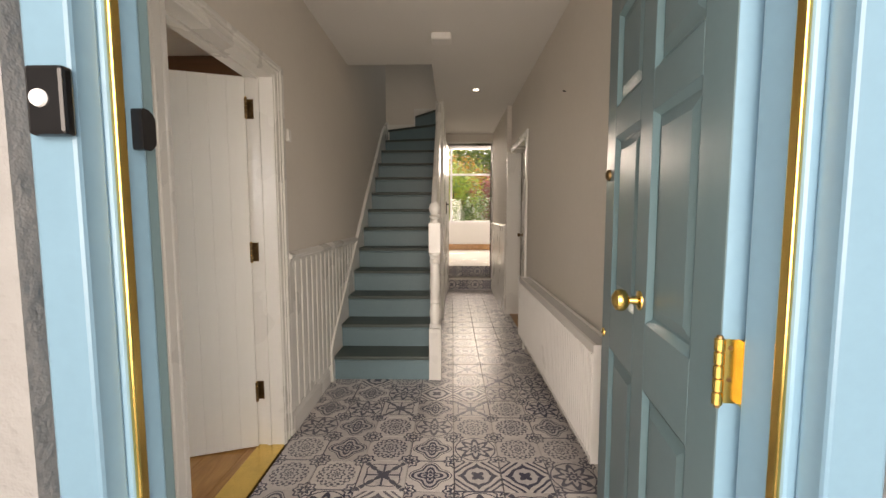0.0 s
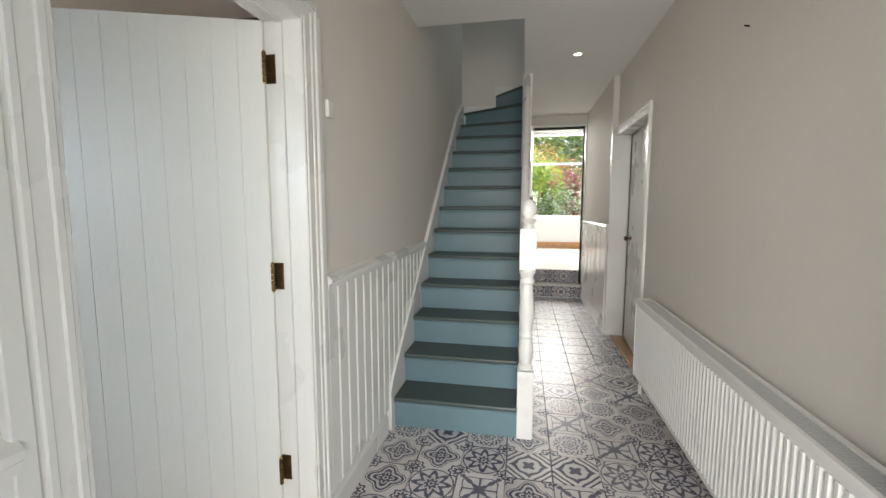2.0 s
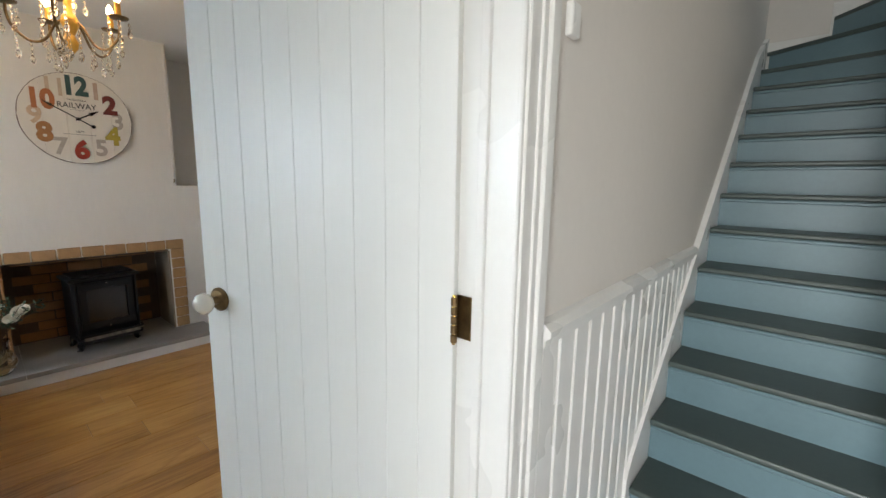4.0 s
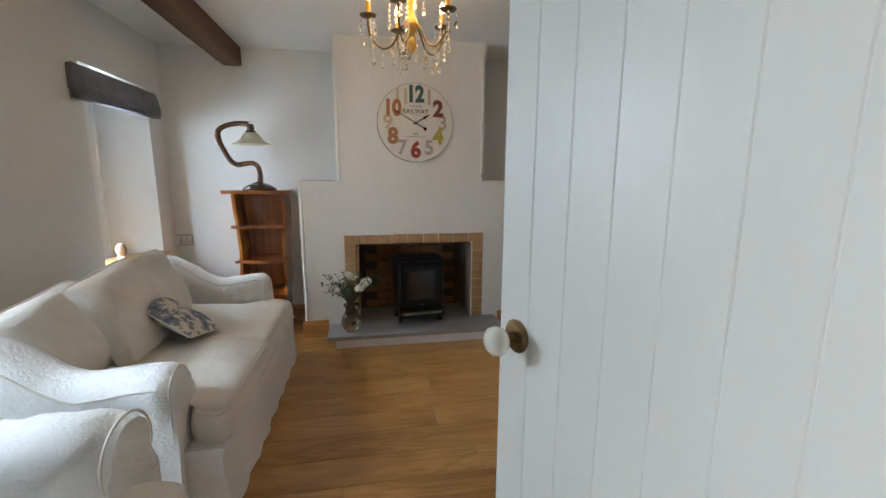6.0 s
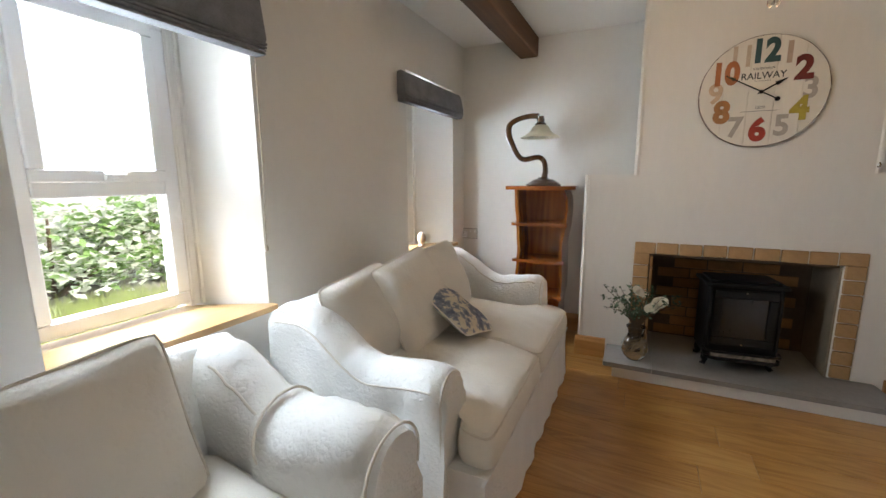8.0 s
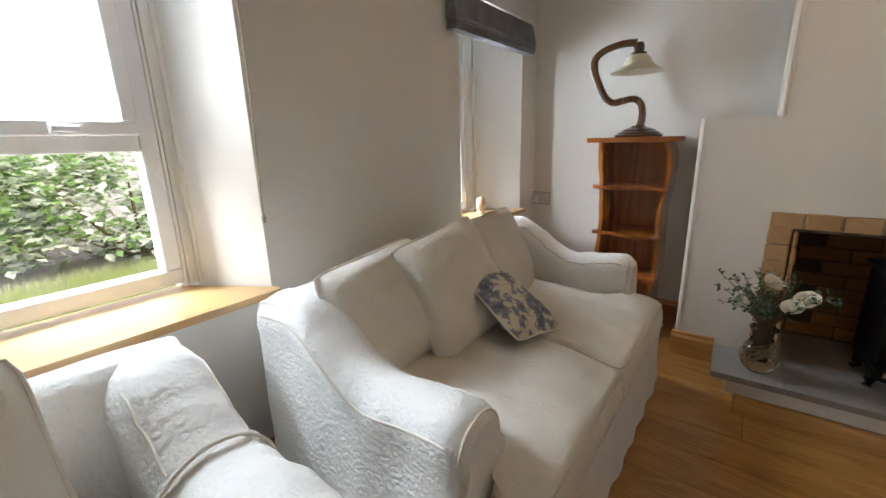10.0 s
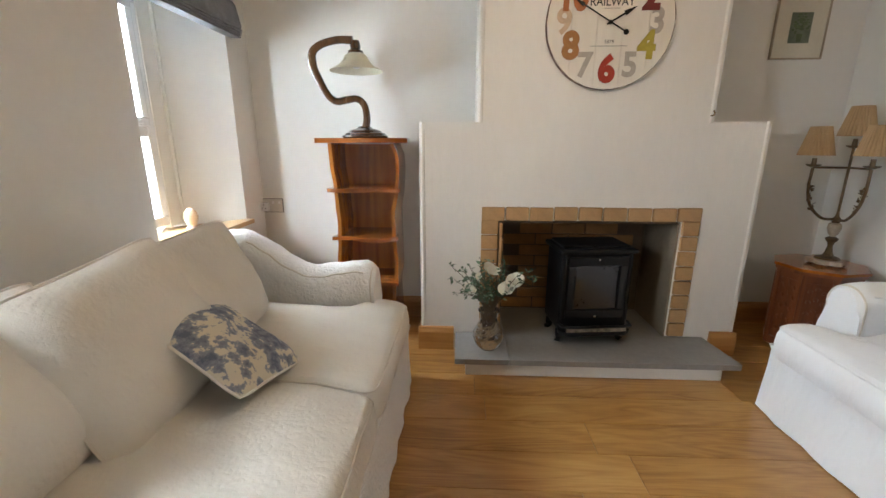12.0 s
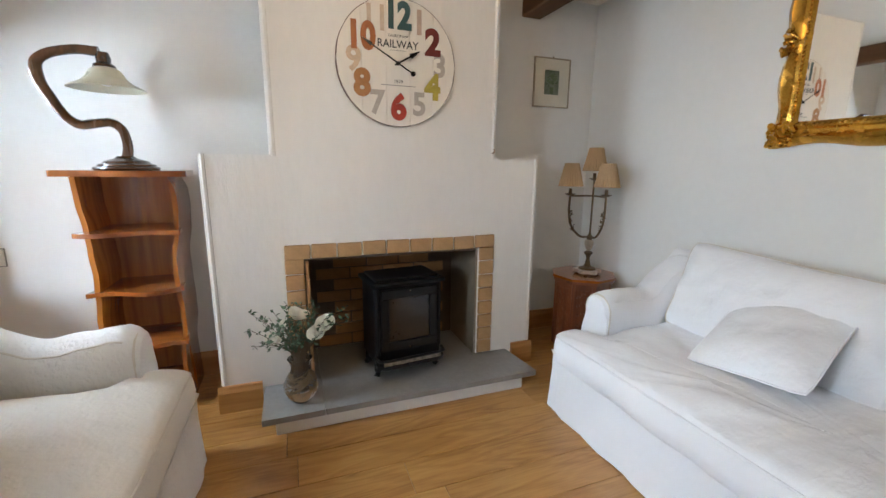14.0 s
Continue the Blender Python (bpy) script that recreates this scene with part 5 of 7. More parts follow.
sofa("sofa", pose(-3.21, 0.09, 0), 1.66, 0.965, 2, [(-0.235, 0.56, 0.45, -20, 2, 0.0), (0.165, 0.50, 0.47, -23, 6, 0.06), (0.47, 0.46, 0.43, -18, 5, -0.02)], COVER, COVER_CUSHION,
     "small two-seat sofa in a creased ivory damask slipcover under the windows", "sofa", 0.79, 1, over=-0.03)
sofa("sofa", pose(-2.745, 3.60, 0, 0, 0, 180), 2.22, 0.87, 1, [(-0.45, 0.90, 0.45, -17, 1, 0.02), (0.45, 0.92, 0.45, -19, -2, 0.0)], COVER_WHITE, COVER_WHITE,
     "long white slipcovered sofa below the gilt mirror", "sofa", 0.83, 3, over=0.05)
sofa("armchair", pose(-1.63, 0.12, 0, 0, 0, -2), 1.08, 0.93, 1, [(0.06, 0.64, 0.45, -15, 4, 0.0)], COVER, COVER_CUSHION,
     "ivory slipcovered armchair with corded seams beside the oak window board", "armchair", 0.80, 6, 0.685, over=-0.01, seat_z=0.435)


def pillow(label, m, w, mat, seed, thick=0.13):
    p = thing("pillow", 0, 0, 0, label=label, category="pillow")
    part("cover", cushion(w, w, thick, 1.0, 26, 26, seed=seed, rumple=0.020, pinch=0.90), mat, p, smooth=True)
    part("piping", tube(cushion_edge(w * 1.004, w * 1.004, 0.90, 10), 0.004, 6), PIPING if mat is not COVER_WHITE else COVER_WHITE, p, smooth=True)
    p.matrix_world = m
    return p


pillow("square blue and cream toile pillow leaning on the ivory sofa cushions", pose(-3.19, 0.592, 0.618, 31.5, 13.5, -183.8), 0.375, TOILE, 31, 0.105)
pillow("square white linen pillow slumped on the white sofa seat", pose(-3.09, 3.129, 0.640, 30.9, -7.5, 3.4), 0.42, COVER_WHITE, 33, 0.105)
sleeve = thing("arm_cover", 0, 0, 0, label="creased ivory arm cover with corded edge drawn over the armchair arm", category="arm cover")
part("cloth", arm_mesh(-1, 1.08, yb=0.785, hf=0.685, grow=0.020, zlow=0.36, t0=0.50), COVER, sleeve, smooth=True)
pts = []
for k in range(19):
    an = math.pi * (1.12 - k / 18 * 1.24)
    pts.append((-(0.54 - 0.20 + 0.096 + 0.115 * math.cos(an)), 0.0, 0.593 + 0.113 * math.sin(an)))
for y_ in (0.80, 0.44):
    part("piping", tube([(x, y_, z + 0.008 * (y_ < 0.5)) for x, _, z in pts], 0.0042, 6), PIPING, sleeve, "corded seam", smooth=True)
sleeve.matrix_world = pose(-1.63, 0.12, 0, 0, 0, -2)

# ---- fireplace things ----
stove = thing("stove", -4.36, 2.03, 0.109, 6, "small black cast-iron stove on the slate hearth in the fire opening", "stove")
part("body", boxes([((-0.15, -0.195, 0.075), (0.105, 0.195, 0.52))], 0.012), IRON, stove)
part("top_plate", boxes([((-0.165, -0.215, 0.52), (0.128, 0.215, 0.545)), ((-0.14, -0.185, 0.545), (0.09, 0.185, 0.56))], 0.010, 3), IRON, stove)
door = part("door", boxes([((0.105, -0.165, 0.155), (0.124, 0.165, 0.205)), ((0.105, -0.165, 0.455), (0.124, 0.165, 0.505)), ((0.105, -0.165, 0.205), (0.124, -0.12, 0.455)), ((0.105, 0.12, 0.205), (0.124, 0.165, 0.455))], 0.005), IRON, stove)
# The brown reflection in the pane is part of its base colour.
part("door_glass", boxes([((0.106, -0.12, 0.205), (0.112, 0.12, 0.455))]), surface("brown_reflecting_stove_glass", (0.02, 0.016, 0.014), 0.12, var=0.4, bump=0.0), door, "dark glass with a brown reflection in its colour")
for y_ in (-0.123, 0.123):
    part("glass_clip", boxes([((0.124, y_ - 0.005, 0.26), (0.130, y_ + 0.005, 0.40))], 0.002), IRON, door)
for z in (0.165, 0.492):
    part("screw", lathe([(0, 0), (0.006, 0), (0.005, 0.004), (0, 0.005)], 10), surface("bright_screw", (0.7, 0.68, 0.62), 0.25, metal=1, bump=0), door, smooth=True).matrix_local = pose(0.124, 0.0, z, 0, 90, 0)
part("hinge_post", tube([(0.112, -0.182, 0.14), (0.112, -0.182, 0.52)], 0.010, 8), IRON, stove, smooth=True)
part("hinge_post", tube([(0.112, 0.182, 0.14), (0.112, 0.182, 0.52)], 0.010, 8), IRON, stove, smooth=True)
part("ash_lip", prism(rounded_outline([(0.10, -0.20), (0.15, -0.20), (0.178, -0.15), (0.178, 0.15), (0.15, 0.20), (0.10, 0.20)], 0.02), 0.072, 0.090, "z"), IRON, stove)
part("ash_rail", tube([(0.11, -0.20, 0.125), (0.165, -0.19, 0.125), (0.178, -0.14, 0.125), (0.178, 0.14, 0.125), (0.165, 0.19, 0.125), (0.11, 0.20, 0.125)], 0.008, 8), IRON, stove, smooth=True)
part("ash_tray", boxes([((0.155, -0.17, 0.09), (0.172, 0.17, 0.118))], 0.006), surface("chipped_ash_pan", (0.22, 0.19, 0.15), 0.7, var=0.9, scale=22, fine=60, bump=0.4), stove, "ash-streaked worn lip")
for sx, sy in ((1, 1), (1, -1), (-1, 1), (-1, -1)):
    part("leg", tube(smooth_path([(0.07 * sx - 0.02, 0.15 * sy, 0.09), (0.09 * sx - 0.02, 0.175 * sy, 0.05), (0.085 * sx - 0.02, 0.17 * sy, 0.02), (0.10 * sx - 0.02, 0.185 * sy, 0.0)], 4), [0.026] * 4 + [0.02] * 4 + [0.014] * 4 + [0.019], 8), IRON, stove, smooth=True)

vase = thing("vase", -4.165, 1.455, 0.109, 0, "clear glass vase of cream roses and twigs on slate", "vase")
part("glass", lathe([(0.0, 0.0), (0.045, 0.0), (0.052, 0.006), (0.070, 0.028), (0.084, 0.065), (0.083, 0.095), (0.068, 0.130), (0.050, 0.155), (0.045, 0.175), (0.049, 0.200), (0.060, 0.222), (0.058, 0.224)], 28), VASE_GLASS, vase, smooth=True)
bm = bmesh.new()
fl = random.Random(12)
for k in range(26):   # curled twigs inside the bowl
    a, r = fl.uniform(0, 6.28), fl.uniform(0.02, 0.052)
    pts = [(r * math.cos(a + j * 1.1), r * math.sin(a + j * 1.1), 0.05 + 0.02 * j + fl.uniform(-0.012, 0.02)) for j in range(5)]
    tube(smooth_path(pts, 3), 0.0022, 5, bm)
part("coiled_twigs", bm, surface("gilt_twig", (0.30, 0.20, 0.10), 0.5, var=0.4, scale=30, bump=0.1), vase, "brown curled twigs", smooth=True)
bm = bmesh.new()
tips = []
for k in range(64):
    a = fl.uniform(0, 6.28)
    sp_ = fl.uniform(0.03, 0.215) * (1.25 if abs(math.sin(a)) > 0.6 else 0.85)
    h = fl.uniform(0.33, 0.50)
    p0 = (0.02 * math.cos(a), 0.02 * math.sin(a), 0.06)
    mid_ = (0.028 * math.cos(a), 0.028 * math.sin(a), 0.235)
    tip = (sp_ * math.cos(a), sp_ * math.sin(a), h)
    bend = ((tip[0] + mid_[0]) / 2 + fl.uniform(-0.02, 0.02), (tip[1] + mid_[1]) / 2 + fl.uniform(-0.02, 0.02), (tip[2] + mid_[2]) / 2 + 0.03)
    path = smooth_path([p0, mid_, bend, tip], 4)
    tube(path, [0.0024 - 0.0014 * i / len(path) for i in range(len(path))], 5, bm)
    tips.append((path, a))
part("stem", bm, TWIG, vase, "thin brown twigs", kind="stuff")


def leaf_quad(bm, p, d, ln_, w, rng_):
    d = d.normalized()
    side = d.cross(Vector((rng_.uniform(-1, 1), rng_.uniform(-1, 1), rng_.uniform(-1, 1)))).normalized() * w
    nrm = side.cross(d).normalized() * w * 0.5
    a, b_, c, e = p, p + d * ln_ * 0.5 + side + nrm, p + d * ln_, p + d * ln_ * 0.5 - side + nrm
    m_ = p + d * ln_ * 0.5
    vs = [bm.verts.new(v) for v in (a, b_, c, e, m_)]
    for t in ((0, 1, 4), (1, 2, 4), (2, 3, 4), (3, 0, 4)):
        bm.faces.new([vs[q] for q in t])


for name_, mat_, cnt, ln_ in (("leaves", LEAF, 480, 0.030), ("pale_leaves", LEAF_PALE, 60, 0.034)):
    bm = bmesh.new()
    for k in range(cnt):
        path, a = fl.choice(tips)
        i = fl.randrange(len(path) // 2, len(path))
        leaf_quad(bm, Vector(path[i]), Vector((fl.uniform(-1, 1), fl.uniform(-1, 1), fl.uniform(-0.5, 0.9))), ln_ * fl.uniform(0.6, 1.2), 0.008, fl)
    part(name_, bm, mat_, vase, kind="stuff")
for rx_, ry_, rz_, sc in ((0.05, -0.105, 0.37, 0.031), (0.03, -0.012, 0.475, 0.030), (0.05, 0.130, 0.415, 0.037), (0.06, 0.085, 0.375, 0.034), (-0.05, 0.03, 0.44, 0.022), (0.03, -0.06, 0.44, 0.014)):
    bm = bmesh.new()
    for layer in range(4):
        cnt = 3 + layer
        for k in range(cnt):
            a0 = 2 * math.pi * k / cnt + layer * 0.7
            rad_, hh = sc * (0.28 + 0.22 * layer), sc * (1.25 - 0.16 * layer)
            grid = []
            for i in range(4):
                row = []
                for j in range(5):
                    an = a0 + (j / 4 - 0.5) * 2 * math.pi / cnt * 1.35
                    t = i / 3
                    rr = rad_ * (0.35 + 0.75 * math.sin(t * 1.5)) * (1 + 0.10 * layer * t)
                    row.append(bm.verts.new((rr * math.cos(an), rr * math.sin(an), hh * t - 0.35 * sc * abs(j / 4 - 0.5) * t)))
                grid.append(row)
            for i in range(3):
                for j in range(4):
                    bm.faces.new((grid[i][j], grid[i][j + 1], grid[i + 1][j + 1], grid[i + 1][j]))
    ob = part("rose", bm, PETAL, vase, "cream silk rose", smooth=True)
    ob.matrix_local = pose(rx_, ry_, rz_ - 0.02, fl.uniform(-25, 25), 35 + fl.uniform(-15, 15), fl.uniform(-30, 30))

# ---- clock ----
clock = thing("wall_clock", BRX, 2.012, 1.778, 0, "large round whitewashed wooden wall clock with coloured numerals above the fireplace", "clock")
CR = 0.31
dial = part("dial", lathe([(0, 0.002), (CR - 0.012, 0.002), (CR - 0.012, 0.010), (0, 0.010)], 48), CLOCK_RIM, clock, "dark backing disc")
dial.matrix_local = pose(0, 0, 0, 0, 90, 0)
for i in range(5):   # five boards make the face
    bm = bmesh.new()
    ya_, yb_ = -CR + 2 * CR * i / 5 + 0.0008, -CR + 2 * CR * (i + 1) / 5 - 0.0008
    out = []
    for k in range(9):
        y = ya_ + (yb_ - ya_) * k / 8
        out.append((y, math.sqrt(max(0, (CR - 0.002) ** 2 - y * y))))
    for k in range(9):
        y = yb_ + (ya_ - yb_) * k / 8
        out.append((y, -math.sqrt(max(0, (CR - 0.002) ** 2 - y * y))))
    prism(out, 0.011, 0.026, "x", bm)
    part("dial_board", bm, CLOCK_FACE, clock)
bm = bmesh.new()
rr = [[], [], [], []]
for k in range(96):
    a = 2 * math.pi * k / 96
    w = noise.noise(Vector((math.cos(a) * 6, math.sin(a) * 6, 2))) * 0.003
    for ring, (r, x) in zip(rr, ((CR - 0.004 + w, 0.0265), (CR + w * 0.5, 0.0245), (CR + w * 0.5, 0.002), (CR - 0.02, 0.002))):
        ring.append(bm.verts.new((x, r * math.sin(a), r * math.cos(a))))
for a_, b_ in zip(rr, rr[1:]):
    for k in range(96):
        bm.faces.new((a_[k], a_[(k + 1) % 96], b_[(k + 1) % 96], b_[k]))
part("rim", bm, CLOCK_RIM, clock, "worn dark rim", smooth=True)


def text_mesh(name, body, size, mat, parent, y, z, x=0.0275, bold=0.0, sx=1.0, depth=0.0006, label=""):
    cu = bpy.data.curves.new(name, "FONT")
    cu.body, cu.size, cu.align_x, cu.align_y, cu.offset, cu.extrude = body, size, "CENTER", "CENTER", bold, depth
    cu.resolution_u = 4
    tmp = bpy.data.objects.new(name, cu)
    scene.collection.objects.link(tmp)
    bpy.context.view_layer.update()
    me = bpy.data.meshes.new_from_object(tmp.evaluated_get(bpy.context.evaluated_depsgraph_get()))
    bpy.data.objects.remove(tmp)
    bpy.data.curves.remove(cu)
    me.materials.clear()
    me.materials.append(mat)
    ob = new(name, me)
    ob.parent = parent
    ob.matrix_local = Matrix.Translation((x, y, z)) @ pose(0, 0, 0, 90, 0, 90) @ Matrix.Diagonal((sx, 1, 1, 1))
    return tagged(ob, label)


def ink(name, col):
    return surface(name, col, 0.7, var=0.16, scale=20, fine=70, bump=0.0)


PALE = ink("faded_grey_ink", (0.42, 0.37, 0.32))
NUM = {12: ink("teal_ink", (0.035, 0.085, 0.085)), 2: ink("dark_red_ink", (0.16, 0.022, 0.016)), 4: ink("olive_ink", (0.42, 0.33, 0.05)), 6: ink("red_ink", (0.34, 0.035, 0.018)),
       8: ink("ochre_brown_ink", (0.36, 0.16, 0.05)), 10: ink("burnt_orange_ink", (0.40, 0.13, 0.04)), 9: ink("pale_orange_ink", (0.58, 0.42, 0.28)), 11: ink("pale_tan_ink", (0.55, 0.43, 0.32)), 1: ink("pale_rust_ink", (0.50, 0.36, 0.27))}
for n_ in range(1, 13):
    a = math.radians(30 * n_)
    big = n_ % 2 == 0
    r = 0.218 if big else 0.228
    text_mesh("numeral", str(n_), 0.170 if big else 0.158, NUM.get(n_, PALE), clock, r * math.sin(a) * (0.98 if n_ != 12 else 1), r * math.cos(a), 0.0275 if big else 0.0267, bold=0.0085 if big else 0.005, sx=0.82 if n_ > 9 else 0.95)
BLACK_INK = ink("black_ink", (0.03, 0.03, 0.03))
text_mesh("lettering", "RAILWAY", 0.052, BLACK_INK, clock, 0.0, 0.088, bold=0.0004, sx=0.95)
text_mesh("lettering", "CALEDONIAN", 0.016, BLACK_INK, clock, 0.0, 0.128)
text_mesh("lettering", "1879", 0.024, BLACK_INK, clock, 0.0, -0.088)
part("ruled_line", boxes([((0.0265, -0.09, -0.1075), (0.0272, 0.09, -0.1055))]), BLACK_INK, clock)
part("ruled_line", boxes([((0.0265, -0.04, 0.060), (0.0272, 0.04, 0.0615))]), BLACK_INK, clock)
for ang_, ln_, w_ in ((300, 0.205, 0.006), (60, 0.125, 0.008)):
    bm = bmesh.new()
    add_box(bm, (0.030, -w_ / 2, -0.06 if ln_ > 0.15 else -0.02), (0.032, w_ / 2, ln_))
    prism([(-w_ * 1.6, ln_ - 0.05), (w_ * 1.6, ln_ - 0.05), (0, ln_ + 0.01)], 0.030, 0.0325, "x", bm)
    ob = part("pointer", bm, BLACK, clock)
    ob.matrix_local = pose(0, 0, 0, -ang_, 0, 0)
tail_ = part("counterweight", lathe([(0, 0), (0.013, 0), (0.013, 0.004), (0, 0.004)], 14), BLACK, clock)
tail_.matrix_local = pose(0, 0, 0, -300, 0, 0) @ pose(0.029, 0, -0.09, 0, 90, 0)
part("pointer_tail", boxes([((0.030, -0.003, -0.09), (0.032, 0.003, 0.0))]), BLACK, clock).matrix_local = pose(0, 0, 0, -300, 0, 0)
part("boss", lathe([(0, 0), (0.011, 0), (0.008, 0.006), (0, 0.007)], 14), BLACK, clock, smooth=True).matrix_local = pose(0.028, 0, 0, 0, 90, 0)

hook = part("cup_hook", tube(smooth_path([(BRX + 0.001, 2.572, 1.345), (BRX + 0.02, 2.572, 1.345), (BRX + 0.03, 2.572, 1.355), (BRX + 0.02, 2.572, 1.368)], 4), 0.004, 6), OLD_BRASS)
tagged(hook, "small brass cup hook in the cream chimney plaster", "hook")

# ---- shelf unit and its lamp ----
shelf = thing("corner_shelf", 0, 0, 0, label="tall wavy red pine corner shelf unit with a lamp on top", category="shelf")


LEFT_EDGE = [(0.0, 0.545), (0.28, 0.530), (0.48, 0.527), (0.62, 0.541), (0.73, 0.547), (0.85, 0.537), (0.95, 0.529), (1.08, 0.515), (1.21, 0.514)]
RIGHT_EDGE = [(0.0, 0.900), (0.28, 0.889), (0.42, 0.906), (0.52, 0.906), (0.64, 0.902), (0.78, 0.900), (0.94, 0.922), (1.06, 0.928), (1.13, 0.924), (1.21, 0.898)]


def side_line(z, left):
    """How far along the wall each wavy side board stands at a height."""
    edge = LEFT_EDGE if left else RIGHT_EDGE
    for (z0, y0), (z1, y1) in zip(edge, edge[1:]):
        if z <= z1:
            break
    return y0 + (y1 - y0) * sstep(z0, z1, z)


bm = bmesh.new()
for left in (True, False):
    out = []
    zs = [1.205 * i / 60 for i in range(61)]
    rings = []
    for z in zs:
        y = side_line(z, left)
        dpt = 0.055 + (0.012 * math.sin(z * 11) if left else 0.014 * math.sin(z * 9 + 1))
        xs_ = [BX + 0.022, -4.575 + dpt * 0.9]
        s_ = 0.022 if left else -0.022
        rings.append([bm.verts.new((xs_[0], y, z)), bm.verts.new((xs_[1], y, z)), bm.verts.new((xs_[1], y + s_, z)), bm.verts.new((xs_[0], y + s_, z))])
    for a_, b_ in zip(rings, rings[1:]):
        for k in range(4):
            bm.faces.new((a_[k], a_[(k + 1) % 4], b_[(k + 1) % 4], b_[k]))
    bm.faces.new(rings[0]), bm.faces.new(rings[-1])
part("side_board", bm, PINE_V, shelf)
part("back_board", prism([(side_line(z, True) + 0.022, z) for z in [1.2 * i / 40 for i in range(41)]] + [(side_line(z, False) - 0.022, z) for z in [1.2 * (40 - i) / 40 for i in range(41)]], BX + 0.022, BX + 0.036, "x"), PINE_V, shelf)
for z in (0.085, 0.35, 0.64, 0.935):
    l_, r_ = side_line(z, True) - 0.03, side_line(z, False) + 0.015
    out = [(BX + 0.036, l_ + 0.055), (BX + 0.036, r_ - 0.04)]
    for i in range(15):
        t = i / 14
        out.append((-4.50 + 0.028 * math.sin(t * 7 + z * 9) + 0.03 * math.sin(t * math.pi), r_ + (l_ - r_) * t))
    part("shelf_board", prism(rounded_outline(out, 0.006, 2), z - 0.011, z + 0.011, "z"), PINE_H, shelf)
out = [(BX + 0.03, 0.47), (BX + 0.03, 0.96)]
for i in range(19):
    t = i / 18
    out.append((-4.50 + 0.02 * math.sin(t * 6) + 0.035 * math.sin(t * math.pi), 0.985 - 0.545 * t))
part("top_board", prism(rounded_outline(out, 0.01, 3), 1.206, 1.234, "z"), PINE_H, shelf)

lamp1 = thing("table_lamp", 0, 0, 0, label="bent dark wood lamp with frosted glass shade on shelf", category="lamp")
LXX = -4.60
bm = lathe([(0, 0), (0.108, 0.0), (0.116, 0.006), (0.114, 0.014), (0.103, 0.019), (0.101, 0.027), (0.084, 0.034), (0.080, 0.042), (0.060, 0.050), (0.040, 0.056), (0.032, 0.066), (0, 0.066)], 40)
for v in bm.verts:
    v.co.x *= 1 + 0.10 * noise.noise(v.co * 14)
    v.co.y *= 1.16 + 0.10 * noise.noise(v.co * 14)
base_ = part("base", bm, LAMP_WOOD, lamp1, smooth=True)
base_.matrix_local = Matrix.Translation((LXX, 0.718, 1.2345))
STEM = [(0.722, 1.285), (0.733, 1.33), (0.732, 1.38), (0.718, 1.428), (0.678, 1.456), (0.61, 1.448), (0.562, 1.442), (0.522, 1.464), (0.493, 1.505), (0.465, 1.562), (0.437, 1.625), (0.431, 1.685), (0.448, 1.722), (0.50, 1.752), (0.59, 1.771), (0.672, 1.768)]
path = smooth_path([(LXX, y_, z_) for y_, z_ in STEM], 6)
part("bent_stem", tube(path, [0.026 - 0.004 * abs(math.sin(i * 0.1)) for i in range(len(path))], 10, flat=0.72), LAMP_WOOD, lamp1, smooth=True)
part("cap", lathe([(0, 0.028), (0.022, 0.025), (0.030, 0.0), (0.028, -0.02), (0.042, -0.03), (0.045, -0.042), (0, -0.042)], 18, (LXX, 0.685, 1.742)), LAMP_WOOD, lamp1, smooth=True)
part("shade", lathe([(0.040, -0.042), (0.062, -0.055), (0.078, -0.085), (0.10, -0.108), (0.145, -0.130), (0.152, -0.137), (0.142, -0.134), (0.098, -0.113), (0.074, -0.090), (0.058, -0.060), (0.036, -0.048)], 32, (LXX, 0.685, 1.742)), LAMP_SHADE, lamp1, smooth=True)
part("bulb", lathe([(0, -0.125), (0.018, -0.12), (0.026, -0.10), (0.018, -0.07), (0, -0.06)], 16, (LXX, 0.685, 1.742)), RAD_WHITE, lamp1, smooth=True)

